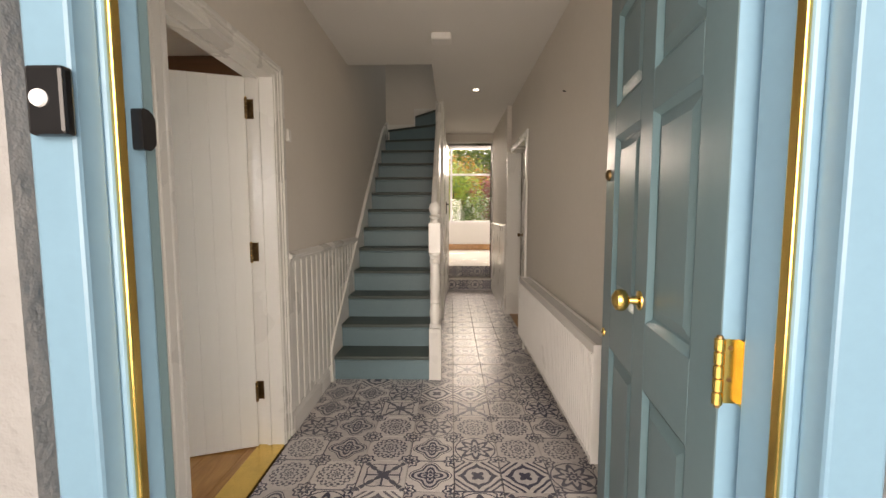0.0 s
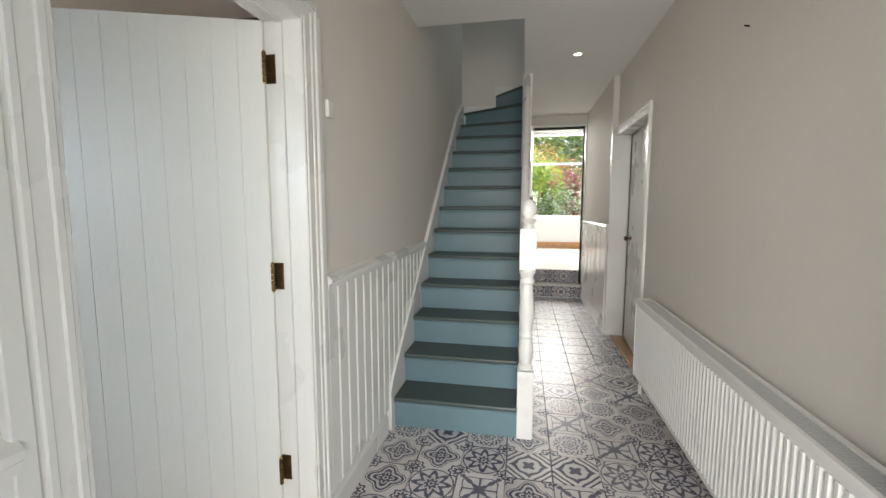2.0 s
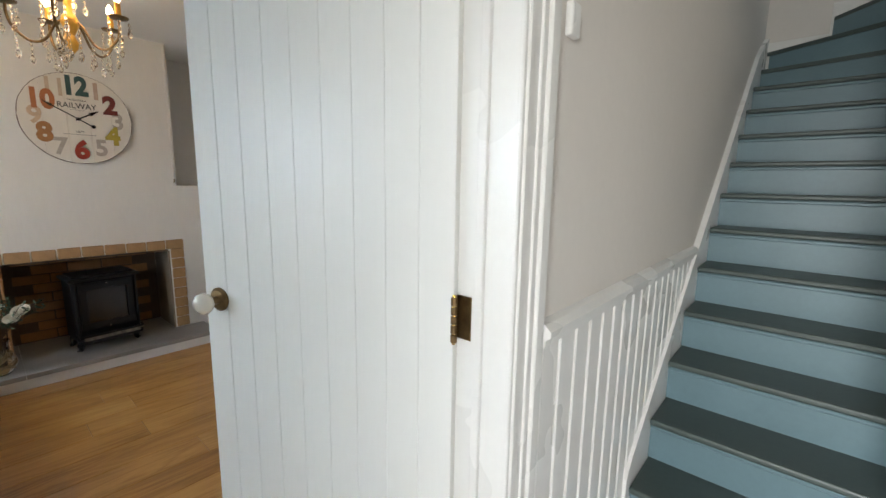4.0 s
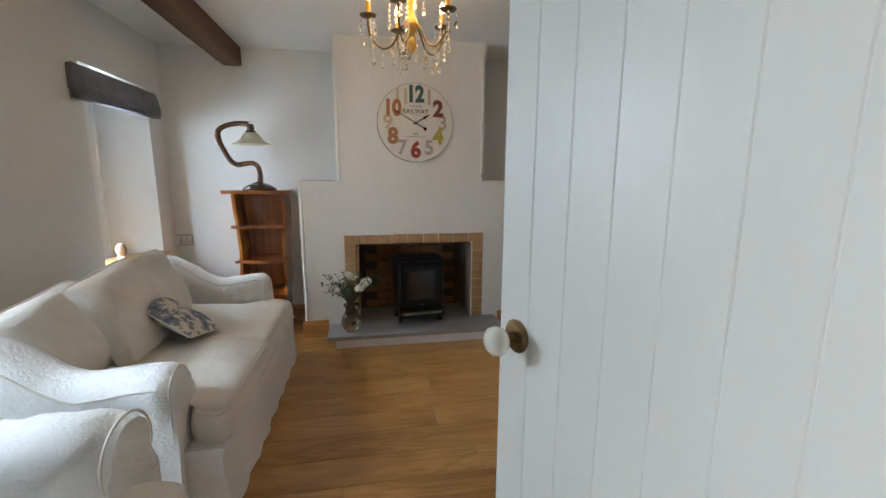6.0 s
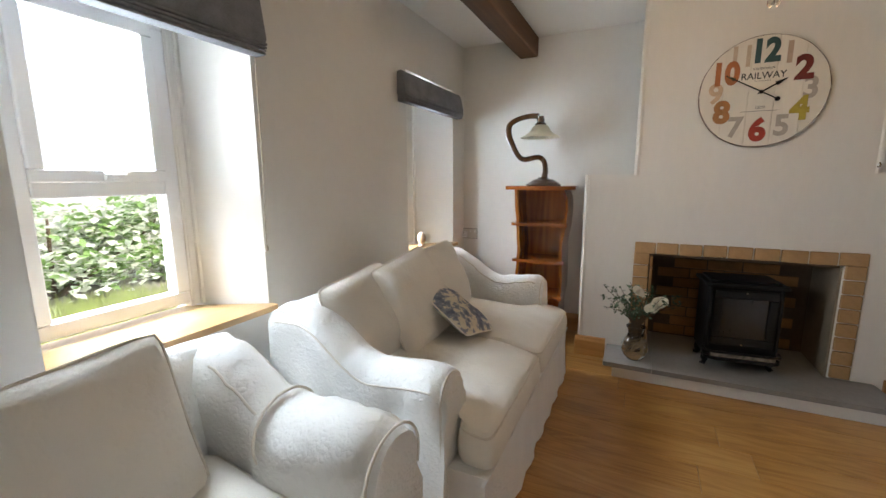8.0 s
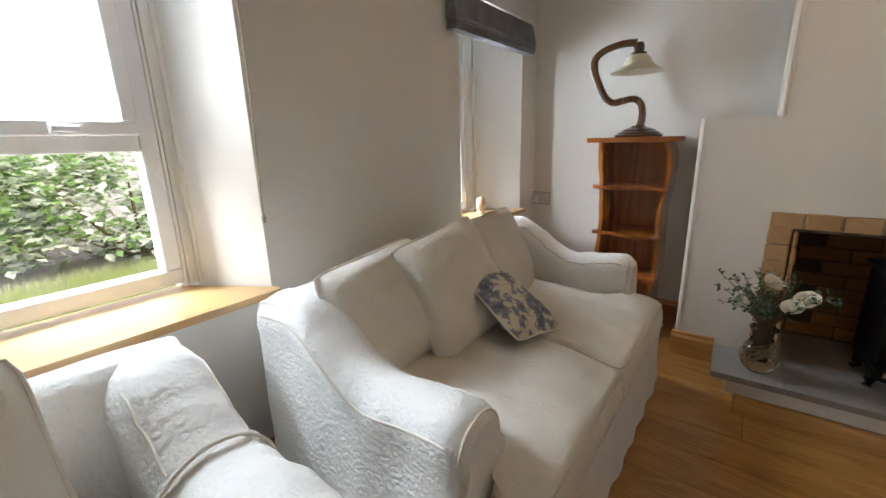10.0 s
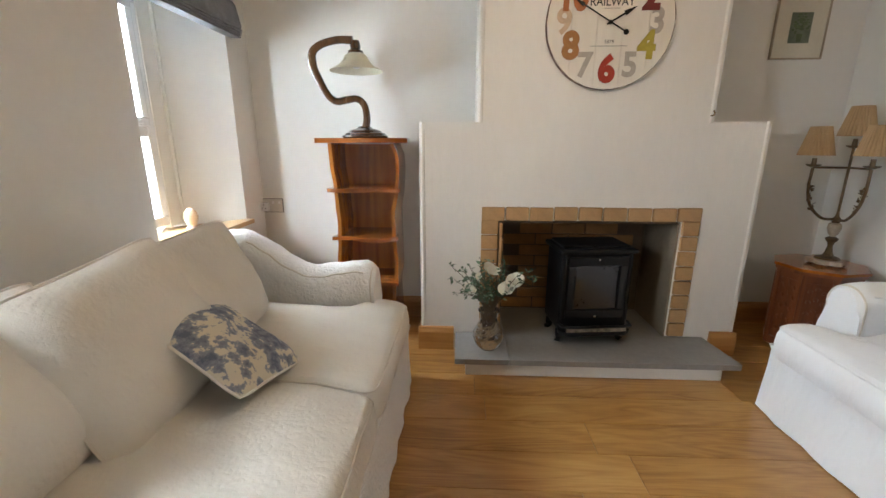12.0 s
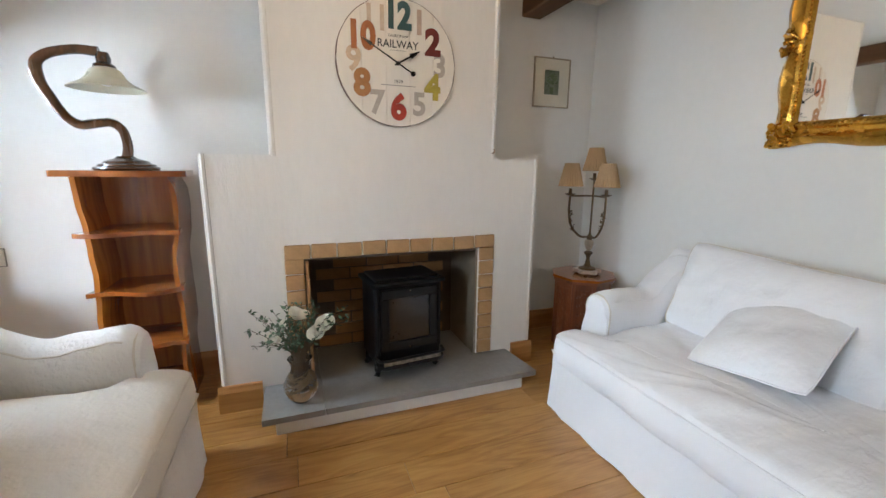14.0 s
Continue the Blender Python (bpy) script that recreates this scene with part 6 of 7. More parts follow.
# ---- corner table and candelabra lamp ----
table = thing("side_table", -4.47, 3.385, 0, 10, "small octagonal carved red-brown side table in the corner", "table")
def ngon(r, n=8, off=0.3927):
    return [(r * math.cos(off + 2 * math.pi * i / n), r * math.sin(off + 2 * math.pi * i / n)) for i in range(n)]
part("tabletop", prism(ngon(0.225), 0.515, 0.532, "z"), PINE_H, table)
part("moulding", prism(ngon(0.215), 0.495, 0.515, "z"), CARVED, table)
for i in range(8):
    a = math.pi * 2 * i / 8
    w_ = 0.152
    bm = bmesh.new()
    for lo, hi in (((0.17, -w_ / 2, 0.02), (0.188, -w_ / 2 + 0.022, 0.495)), ((0.17, w_ / 2 - 0.022, 0.02), (0.188, w_ / 2, 0.495)), ((0.17, -w_ / 2 + 0.022, 0.45), (0.186, w_ / 2 - 0.022, 0.495)), ((0.17, -w_ / 2 + 0.022, 0.02), (0.186, w_ / 2 - 0.022, 0.07)), ((0.17, -w_ / 2 + 0.022, 0.07), (0.174, w_ / 2 - 0.022, 0.45))):
        add_box(bm, lo, hi, 0.002, 1)
    for z_ in (0.13, 0.20, 0.27, 0.34, 0.40):
        for y_ in (-0.03, 0, 0.03):
            lathe([(0, 0), (0.012, 0.0), (0.010, 0.006), (0.004, 0.005), (0, 0.008)], 8, (0, 0, 0), sub := bmesh.new())
            sub.transform(pose(0.174, y_, z_ + (0.02 if y_ == 0 else 0), 0, 90, 0))
            me_ = bpy.data.meshes.new("tmp")
            sub.to_mesh(me_)
            sub.free()
            bm.from_mesh(me_)
            bpy.data.meshes.remove(me_)
    part("carved_panel", bm, CARVED, table).matrix_local = pose(0, 0, 0, 0, 0, math.degrees(a))

cand = thing("candelabra_lamp", -4.45, 3.40, 0.532, 0, "antique bronze three-arm lamp with pleated beige shades on the table", "lamp")
part("foot", prism([(r_ * math.cos(a_), r_ * math.sin(a_)) for a_, r_ in [(2 * math.pi * i / 24, 0.085 + 0.012 * math.cos(6 * math.pi * i / 12)) for i in range(24)]], 0.012, 0.035, "z"), STONE_BASE, cand, "veined stone base")
for i in range(4):
    part("foot_ball", lathe([(0, 0), (0.012, 0.004), (0.014, 0.012), (0, 0.014)], 10, (0.07 * math.cos(math.pi * (i + 0.5) / 2), 0.07 * math.sin(math.pi * (i + 0.5) / 2), 0)), ANTIQUE, cand, smooth=True)
part("stem", lathe([(0.06, 0.035), (0.055, 0.045), (0.026, 0.055), (0.018, 0.075), (0.012, 0.11), (0.016, 0.13), (0.028, 0.145), (0.030, 0.155), (0.014, 0.165)], 20), ANTIQUE, cand, smooth=True)
part("stone_urn", lathe([(0.012, 0.165), (0.024, 0.185), (0.032, 0.215), (0.030, 0.235), (0.018, 0.245)], 20), STONE_BASE, cand, "veined stone urn", smooth=True)
part("rod", lathe([(0.018, 0.245), (0.022, 0.265), (0.010, 0.28), (0.0065, 0.30), (0.0065, 0.70)], 12), ANTIQUE, cand, smooth=True)
for k, (dy, dx) in enumerate(((-0.165, -0.03), (-0.012, 0.14))):
    arm_ = part("arm", tube(smooth_path([(0.0, 0.0, 0.265), (dx * 0.45, dy * 0.45, 0.27), (dx * 0.85, dy * 0.85, 0.34), (dx, dy, 0.43), (dx, dy, 0.545)], 6), 0.0075, 8), ANTIQUE, cand, smooth=True)
    bm = bmesh.new()
    for j in range(16):
        t = j / 15
        lp = Vector((dx * (0.75 + 0.25 * t), dy * (0.75 + 0.25 * t), 0.30 + 0.15 * t))
        leaf_quad(bm, lp, Vector((fl.uniform(-1, 1), fl.uniform(-1, 1), fl.uniform(0, 1))), 0.026, 0.009, fl)
    part("leaf_ornament", bm, ANTIQUE, arm_)
    part("crossbar", tube([(0, 0, 0.548), (dx, dy, 0.548)], 0.006, 8), ANTIQUE, cand, smooth=True)
for dx, dy, z_ in ((-0.03, -0.165, 0.548), (0.14, -0.012, 0.548), (0.0, 0.0, 0.65)):
    part("drip_pan", lathe([(0, 0), (0.014, 0.002), (0.034, 0.012), (0.036, 0.016), (0.012, 0.012), (0.010, 0.05), (0, 0.05)], 18, (dx, dy, z_)), ANTIQUE, cand, smooth=True)
    bm = bmesh.new()
    npl = 28
    hgt, r0_, r1_ = 0.152, 0.080, 0.044
    ringb, ringt = [], []
    for i in range(npl * 2):
        a = math.pi * i / npl
        d_ = 0.0025 if i % 2 else -0.0025
        ringb.append(bm.verts.new((dx + (r0_ + d_) * math.cos(a), dy + (r0_ + d_) * math.sin(a), z_ + 0.065)))
        ringt.append(bm.verts.new((dx + (r1_ + d_) * math.cos(a), dy + (r1_ + d_) * math.sin(a), z_ + 0.065 + hgt)))
    for i in range(npl * 2):
        bm.faces.new((ringb[i], ringb[(i + 1) % (npl * 2)], ringt[(i + 1) % (npl * 2)], ringt[i]))
    part("shade", bm, PLEAT, cand, "pleated beige silk shade")

# ---- pictures, mirror, socket ----
pic = thing("picture", BX, 3.272, 1.862, 0, "small pale framed botanical picture on the cream wall", "picture")
part("frame", boxes([((0.001, -0.150, -0.168), (0.018, 0.150, -0.160)), ((0.001, -0.150, 0.160), (0.018, 0.150, 0.168)), ((0.001, -0.150, -0.160), (0.018, -0.142, 0.160)), ((0.001, 0.142, -0.160), (0.018, 0.150, 0.160))], 0.002), surface("beige_frame_wood", (0.40, 0.33, 0.24), 0.5), pic)
part("mount", boxes([((0.001, -0.142, -0.16), (0.010, 0.142, 0.16))]), surface("cream_card", (0.66, 0.61, 0.50), 0.8, bump=0.05), pic, "cream card mount")
part("print", boxes([((0.010, -0.060, -0.080), (0.0112, 0.060, 0.085))]), surface("grey_green_print", (0.14, 0.16, 0.11), 0.6, var=0.25, scale=16, fine=50, bump=0), pic, "grey-green print")
bm = bmesh.new()
fp = random.Random(3)
for k in range(60):
    y_, z_ = fp.gauss(0, 0.022), fp.gauss(0.025, 0.030)
    s_ = fp.uniform(0.004, 0.011)
    if abs(y_) < 0.055 and -0.05 < z_ < 0.08:
        prism([(y_ + s_ * math.cos(a), z_ + s_ * 0.7 * math.sin(a)) for a in (0, 1.2, 2.4, 3.5, 4.8)], 0.0112, 0.0112 + 0.0004 + k * 0.00001, "x", bm)
prism([(-0.012, -0.075), (0.012, -0.075), (0.018, -0.03), (-0.016, -0.03)], 0.0112, 0.0118, "x", bm)
part("painted_bouquet", bm, surface("painted_green", (0.09, 0.12, 0.055), 0.6, var=0.5, scale=40), pic, "green painted leaves")
part("hanging_ring", lathe([(0.003, 0), (0.006, 0.001), (0.006, 0.003), (0.003, 0.004)], 12), OLD_BRASS, pic, smooth=True).matrix_local = pose(0.012, 0.0, 0.172, 0, 90, 0)

mirror = thing("mirror", -2.93, FARY, 1.81, 0, "large mirror in a heavy carved gilt frame above the white sofa", "mirror")
MW, MH, FWD = 0.585, 0.445, 0.125
part("glass", boxes([((-MW + FWD - 0.01, -0.030, -MH + FWD - 0.01), (MW - FWD + 0.01, -0.022, MH - FWD + 0.01))]), MIRROR, mirror, "silvered glass")
part("backing_board", boxes([((-MW + 0.04, -0.02, -MH + 0.04), (MW - 0.04, 0.0, MH - 0.04))]), PINE, mirror)


def gilt_frame():
    bm = bmesh.new()
    sec = [(0.0, 0.012), (0.008, 0.035), (0.03, 0.052), (0.052, 0.042), (0.066, 0.026), (0.082, 0.024), (0.094, 0.036), (0.104, 0.040), (0.112, 0.032), (FWD, 0.024), (FWD, 0.018)]
    corners = [(-MW, -MH), (MW, -MH), (MW, MH), (-MW, MH)]
    rings = []
    per_side = 44
    for c in range(4):
        p, q = corners[c], corners[(c + 1) % 4]
        ln_ = math.hypot(q[0] - p[0], q[1] - p[1])
        dx, dz = (q[0] - p[0]) / ln_, (q[1] - p[1]) / ln_
        nx_, nz_ = -dz, dx
        for i in range(per_side):
            t = i / per_side
            d = t * ln_
            m_in = min(d, ln_ - d)
            scal = 0.020 * (0.5 - 0.5 * math.cos(2 * math.pi * d / (ln_ / 3))) if m_in > 0.03 else 0.0
            ring = []
            for o, h in sec:
                px = p[0] + dx * d + nx_ * (o + (scal if o < 0.05 else 0))
                pz = p[1] + dz * d + nz_ * (o + (scal if o < 0.05 else 0))
                if d < o:
                    px, pz = p[0] + dx * o + nx_ * o, p[1] + dz * o + nz_ * o
                if ln_ - d < o:
                    px, pz = p[0] + dx * (ln_ - o) + nx_ * o, p[1] + dz * (ln_ - o) + nz_ * o
                carve = noise.noise(Vector((px * 45, pz * 45, 1))) * 0.009 * (1 if o < 0.055 else 0.3) * (1.6 if m_in < 0.17 or abs(t - 0.5) < 0.09 else 0.35)
                ring.append(bm.verts.new((px, -(h + carve), pz)))
            rings.append(ring)
    n = len(rings)
    for i in range(n):
        a, b = rings[i], rings[(i + 1) % n]
        for k in range(len(sec) - 1):
            try:
                bm.faces.new((a[k], a[k + 1], b[k + 1], b[k]))
            except ValueError:
                pass
    bmesh.ops.remove_doubles(bm, verts=bm.verts, dist=0.0001)
    return bm


gf = part("gilt_frame", gilt_frame(), GOLD, mirror, "carved gilt moulding", smooth=True)
bm = bmesh.new()
fm = random.Random(5)
for (cx, cz, sp, cnt) in [(sx * (MW - 0.055), sz * (MH - 0.055), 0.052, 40) for sx in (-1, 1) for sz in (-1, 1)] + [(sx * (MW - 0.035), 0.02, 0.05, 26) for sx in (-1, 1)] + [(0, sz * (MH - 0.035), 0.06, 26) for sz in (-1, 1)]:
    for k in range(cnt):
        u, v = fm.uniform(-1, 1) * sp, fm.uniform(-1, 1) * sp
        if cx and not cz > 0.3 and not cz < -0.3:
            u *= 0.55
        px, pz = cx + u, cz + v
        if abs(px) < MW - FWD + 0.02 and abs(pz) < MH - FWD + 0.02:
            continue
        a = fm.uniform(0, 6.28)
        px, pz = max(-MW + 0.012, min(MW - 0.012, px)), max(-MH + 0.012, min(MH - 0.012, pz))
        pts = [(px + 0.012 * (1 - j / 5) * math.cos(a + j * 1.1), -(0.040 + 0.012 * math.sin(j * 0.8)), pz + 0.012 * (1 - j / 5) * math.sin(a + j * 1.1)) for j in range(6)]
        tube(pts, [0.007, 0.0068, 0.006, 0.005, 0.004, 0.0035], 6, bm)
tagged(part("scrollwork", bm, GOLD, gf, "raised gilt scrolls", smooth=True), kind="stuff")
bm = bmesh.new()
def bead(px, pz):
    r = bmesh.ops.create_icosphere(bm, subdivisions=1, radius=0.0062)
    for v in r["verts"]:
        v.co += Vector((px, -0.043, pz))
for sx in (-1, 1):
    for k in range(38):
        z_ = -MH + 0.10 + (2 * MH - 0.20) * k / 37
        bead(sx * (MW - 0.10), z_)
for sz in (-1, 1):
    for k in range(50):
        x_ = -MW + 0.10 + (2 * MW - 0.20) * k / 49
        bead(x_, sz * (MH - 0.10))
tagged(part("beading", bm, GOLD, gf, "row of gilt beads", smooth=True), kind="stuff")

sock = thing("socket", BX, 0.0, 0.79, 0, "white double wall socket with a plug in it", "socket")
part("plate", boxes([((0.0, -0.073, -0.043), (0.010, 0.073, 0.043))], 0.003), surface("greyish_socket_plastic", (0.62, 0.61, 0.57), 0.4, bump=0.0), sock, "greyish cream plate")
# Grey border draws the shaded outline of the plate against the wall.
part("back_box", boxes([((-0.002, -0.078, -0.048), (0.003, 0.078, 0.048))], 0.001), surface("edge_shade_grey", (0.22, 0.21, 0.20), 0.8, bump=0.0), sock, "grey border for the shade round the plate")
for y_ in (0.012, 0.056):
    part("switch", boxes([((0.010, y_ - 0.007, 0.012), (0.015, y_ + 0.007, 0.03))], 0.002), UPVC, sock)
plug_ = part("plug", boxes([((0.010, -0.066, -0.034), (0.048, -0.012, 0.022))], 0.006, 2), UPVC, sock, "white plug-in adaptor")
for y_, z_, w_, h_ in ((-0.039, 0.008, 0.004, 0.010), (-0.050, -0.014, 0.007, 0.004), (-0.028, -0.014, 0.007, 0.004)):
    part("pin_hole", boxes([((0.0475, y_ - w_ / 2, z_ - h_ / 2), (0.0485, y_ + w_ / 2, z_ + h_ / 2))]), BLACK, plug_, "dark slot")

# ---- blinds ----
def roman_blind(x0, x1, z0, z1, label):
    b = thing("roman_blind", 0, 0, 0, label=label, category="blind")
    w_ = FY + 0.004
    part("headrail", boxes([((x0, w_, z1 - 0.03), (x1, w_ + 0.03, z1))], 0.003), UPVC, b)
    prof = [(w_ + 0.004, z1 - 0.004), (w_ + 0.034, z1 + 0.002), (w_ + 0.047, z1 - 0.02), (w_ + 0.070, z0 + 0.055), (w_ + 0.062, z0 + 0.04), (w_ + 0.004, z0 + 0.04)]
    bm = prism(prof, x0 - 0.006, x1 + 0.006, "x")
    bmesh.ops.subdivide_edges(bm, edges=[e for e in bm.edges if abs(e.verts[0].co.x - e.verts[1].co.x) > 0.2], cuts=20)
    for v in bm.verts:
        v.co.y += noise.noise(Vector((v.co.x * 7, v.co.z * 5, 3))) * 0.005
    part("cover", bm, GREY_BLIND, b, smooth=True)
    for k in range(4):
        z = z0 + 0.038 - 0.012 * k
        part("fold", boxes([((x0 - 0.004, w_ + 0.004, z - 0.009), (x1 + 0.004, w_ + 0.076 - 0.004 * k, z))], 0.003, 2), GREY_BLIND, b)
    return b


roman_blind(-4.64, -3.70, 1.80, 1.985, "raised grey damask roman blind over the far narrow window")
b2 = roman_blind(-2.585, -1.71, 1.80, 2.03, "raised grey damask roman blind over the near window")
part("pull_cord", tube([(-2.575, FY + 0.016, 1.84), (-2.572, FY + 0.018, 1.40), (-2.562, FY + 0.016, 1.01)], 0.0022, 5), CORD, b2)
part("cord_acorn", lathe([(0, 0), (0.006, 0.003), (0.008, 0.016), (0.004, 0.03), (0, 0.032)], 12, (-2.562, FY + 0.016, 0.98)), CORD, b2, smooth=True)
orn = part("ornament", lathe([(0.030, 0), (0.032, 0.01), (0.022, 0.02), (0.032, 0.045), (0.036, 0.07), (0.028, 0.10), (0.012, 0.115), (0, 0.118)], 18, (-4.27, -0.20, 0.74)), surface("peach_ceramic", (0.56, 0.40, 0.29), 0.4, bump=0.0), smooth=True)
tagged(orn, "small peach ceramic ornament on the window board", "ornament")

# ---- chandelier ----
ch = thing("chandelier", -3.03, 1.84, 0, 0, "five-arm brass chandelier with lit candle bulbs and crystal drops", "chandelier")
part("ceiling_rose", lathe([(0.055, LC), (0.055, LC - 0.012), (0.03, LC - 0.03), (0.01, LC - 0.035)], 24), BRASS, ch, smooth=True)
part("column", lathe([(0.008, LC - 0.03), (0.008, 2.36), (0.022, 2.34), (0.03, 2.31), (0.016, 2.28), (0.022, 2.25), (0.034, 2.22), (0.018, 2.18), (0.014, 2.12), (0.028, 2.10), (0.036, 2.075), (0.026, 2.05), (0.012, 2.02), (0.024, 1.99), (0.020, 1.965), (0.006, 1.945), (0.0, 1.935)], 20), CANDLE, ch, "gilt turned column", smooth=True)
drop = bmesh.new()
bmesh.ops.create_icosphere(drop, subdivisions=1, radius=0.0098)
for v in drop.verts:
    v.co.z *= 1.7
drop_me = bpy.data.meshes.new("crystal_drop")
drop.to_mesh(drop_me)
drop.free()
drop_me.materials.append(CRYSTAL)
fc_ = random.Random(21)


def hang(par, x, y, z, n, step=0.021):
    for k in range(n):
        o = new("crystal_drop", drop_me)
        o.parent = par
        s_ = 0.62 if k < n - 1 else 1.15
        o.matrix_local = Matrix.Translation((x, y, z - k * step)) @ Matrix.Diagonal((s_, s_, s_, 1))


for k in range(5):
    a = math.radians(72 * k - 22)
    c_, s_ = math.cos(a), math.sin(a)
    R_ = 0.205
    arm_ = part("arm", tube(smooth_path([(0.015 * c_, 0.015 * s_, 2.09), (0.05 * c_, 0.05 * s_, 2.06), (0.09 * c_, 0.09 * s_, 1.985), (0.14 * c_, 0.14 * s_, 1.965), (0.19 * c_, 0.19 * s_, 2.01), (R_ * c_, R_ * s_, 2.06), (R_ * c_, R_ * s_, 2.10)], 6), 0.0055, 8), OLD_BRASS, ch, "aged brass scroll arm", smooth=True)
    part("drip_pan", lathe([(0, 0), (0.012, 0.0), (0.036, 0.006), (0.041, 0.013), (0.034, 0.012), (0.01, 0.006), (0, 0.006)], 20, (R_ * c_, R_ * s_, 2.10)), OLD_BRASS, arm_, smooth=True)
    part("candle", lathe([(0, 0.006), (0.012, 0.006), (0.012, 0.075), (0, 0.075)], 14, (R_ * c_, R_ * s_, 2.10)), CANDLE, arm_, "gilt candle tube", smooth=True)
    part("bulb", lathe([(0, 0.075), (0.008, 0.077), (0.014, 0.092), (0.013, 0.108), (0.006, 0.125), (0, 0.132)], 14, (R_ * c_, R_ * s_, 2.10)), BULB, arm_, "lit warm bulb", smooth=True)
    for j in range(4):
        b_ = a + math.radians(90 * j + 30)
        hang(arm_, R_ * c_ + 0.038 * math.cos(b_), R_ * s_ + 0.038 * math.sin(b_), 2.085, 3 + (j % 2) * 2)
    for t, z_, n_ in ((0.42, 1.965, 4), (0.68, 1.950, 4), (0.90, 1.985, 5)):
        hang(arm_, R_ * t * c_, R_ * t * s_, z_, n_)
    hang(ch, 0.06 * math.cos(a + 0.6), 0.06 * math.sin(a + 0.6), 2.20, 4)
    part("upper_scroll", tube(smooth_path([(0.015 * c_, 0.015 * s_, 2.20), (0.05 * c_, 0.05 * s_, 2.26), (0.035 * c_, 0.035 * s_, 2.32), (0.012 * c_, 0.012 * s_, 2.35)], 5), 0.004, 6), CANDLE, ch, smooth=True)
    hang(ch, 0.034 * c_, 0.034 * s_, 2.035, 6)

# ---- outside ----
def foliage(name, label, centre, size, count, mats, leaf, seed, trunk=True, category="shrub"):
    s = thing(name, centre[0], centre[1], -0.2, 0, label, category)
    r = random.Random(seed)
    if trunk:
        bm = bmesh.new()
        for k in range(7):
            a = r.uniform(0, 6.28)
            tube(smooth_path([(0.05 * math.cos(a), 0.05 * math.sin(a), 0), (size[0] * 0.25 * math.cos(a), size[1] * 0.25 * math.sin(a), size[2] * 0.4), (size[0] * 0.4 * math.cos(a), size[1] * 0.4 * math.sin(a), size[2] * 0.75)], 3), [0.03] * 3 + [0.02] * 3 + [0.012], 6, bm)
        part("trunk", bm, TWIG, s)
    clumps = [(r.uniform(-1, 1), r.uniform(-1, 1), r.uniform(0.05, 1)) for _ in range(26)]
    for mi, (nm, mat, share) in enumerate(mats):
        verts, faces = [], []
        for k in range(int(count * share)):
            c = r.choice(clumps)
            p = Vector((c[0] + r.gauss(0, 0.16), c[1] + r.gauss(0, 0.16), c[2] + r.gauss(0, 0.10)))
            if p.x ** 2 + p.y ** 2 + max(0, p.z - 0.5) ** 2 * 2.2 > 1.25 or p.z < 0.02:
                continue
            q = Vector((p.x * size[0] / 2, p.y * size[1] / 2, p.z * size[2]))
            d = Vector((r.uniform(-1, 1), r.uniform(-1, 1), r.uniform(-0.6, 0.5))).normalized() * leaf * r.uniform(0.6, 1.3)
            w_ = d.cross(Vector((r.uniform(-0.3, 0.3), r.uniform(-0.3, 0.3), 1))).normalized() * leaf * 0.42
            b_ = len(verts)
            verts += [q, q + d * 0.5 + w_ + Vector((0, 0, leaf * 0.1)), q + d, q + d * 0.5 - w_ + Vector((0, 0, leaf * 0.1))]
            faces.append((b_, b_ + 1, b_ + 2, b_ + 3))
        me = bpy.data.meshes.new(nm)
        me.from_pydata(verts, [], faces)
        me.materials.append(mat)
        ob = new(nm, me)
        ob.parent = s
        tagged(ob, kind="stuff")
    return s


def leafy(name, col, var=0.4, scale=8):
    """A leaf that lets part of the light through."""
    m = surface(name, col, 0.5, var=var, scale=scale, bump=0.0)
    nt = m.node_tree
    tr, mx = nt.nodes.new("ShaderNodeBsdfTranslucent"), nt.nodes.new("ShaderNodeMixShader")
    b = nt.nodes["Principled BSDF"]
    nt.links.new(b.inputs["Base Color"].links[0].from_socket, tr.inputs["Color"])
    mx.inputs[0].default_value = 0.45
    nt.links.new(b.outputs[0], mx.inputs[1])
    nt.links.new(tr.outputs[0], mx.inputs[2])
    nt.links.new(mx.outputs[0], nt.nodes["Material Output"].inputs[0])
    return m


GREEN = leafy("mid_green_leaf", (0.20, 0.33, 0.10))
BRIGHT = leafy("fresh_green_leaf", (0.42, 0.55, 0.11), 0.35)
VARIEG = leafy("white_variegated_leaf", (0.74, 0.78, 0.66), 0.3, 20)
RUST = leafy("orange_leaf", (0.70, 0.36, 0.08))
MAROON = leafy("maroon_leaf", (0.42, 0.13, 0.13))
foliage("shrub", "bushy white-variegated shrub in the gravel bed outside the window", (-3.75, -5.35), (4.2, 1.8, 1.42), 13000, [("leaves", GREEN, 0.42), ("white_leaves", VARIEG, 0.58)], 0.125, 41)
foliage("shrub", "low green shrub with orange flowers beside the gravel", (-5.6, -4.5), (1.2, 0.9, 0.7), 2500, [("leaves", BRIGHT, 0.7), ("orange_flowers", RUST, 0.3)], 0.06, 42)
foliage("shrub", "large fresh green shrub beyond the garden window", (-0.1, 14.0), (2.8, 2.0, 3.0), 8000, [("leaves", BRIGHT, 0.75), ("dark_leaves", GREEN, 0.25)], 0.14, 43)
foliage("shrub", "maroon-leaved maple shrub in the back garden", (1.25, 15.2), (1.6, 1.5, 2.5), 5000, [("leaves", MAROON, 0.9), ("green_leaves", GREEN, 0.1)], 0.12, 44)
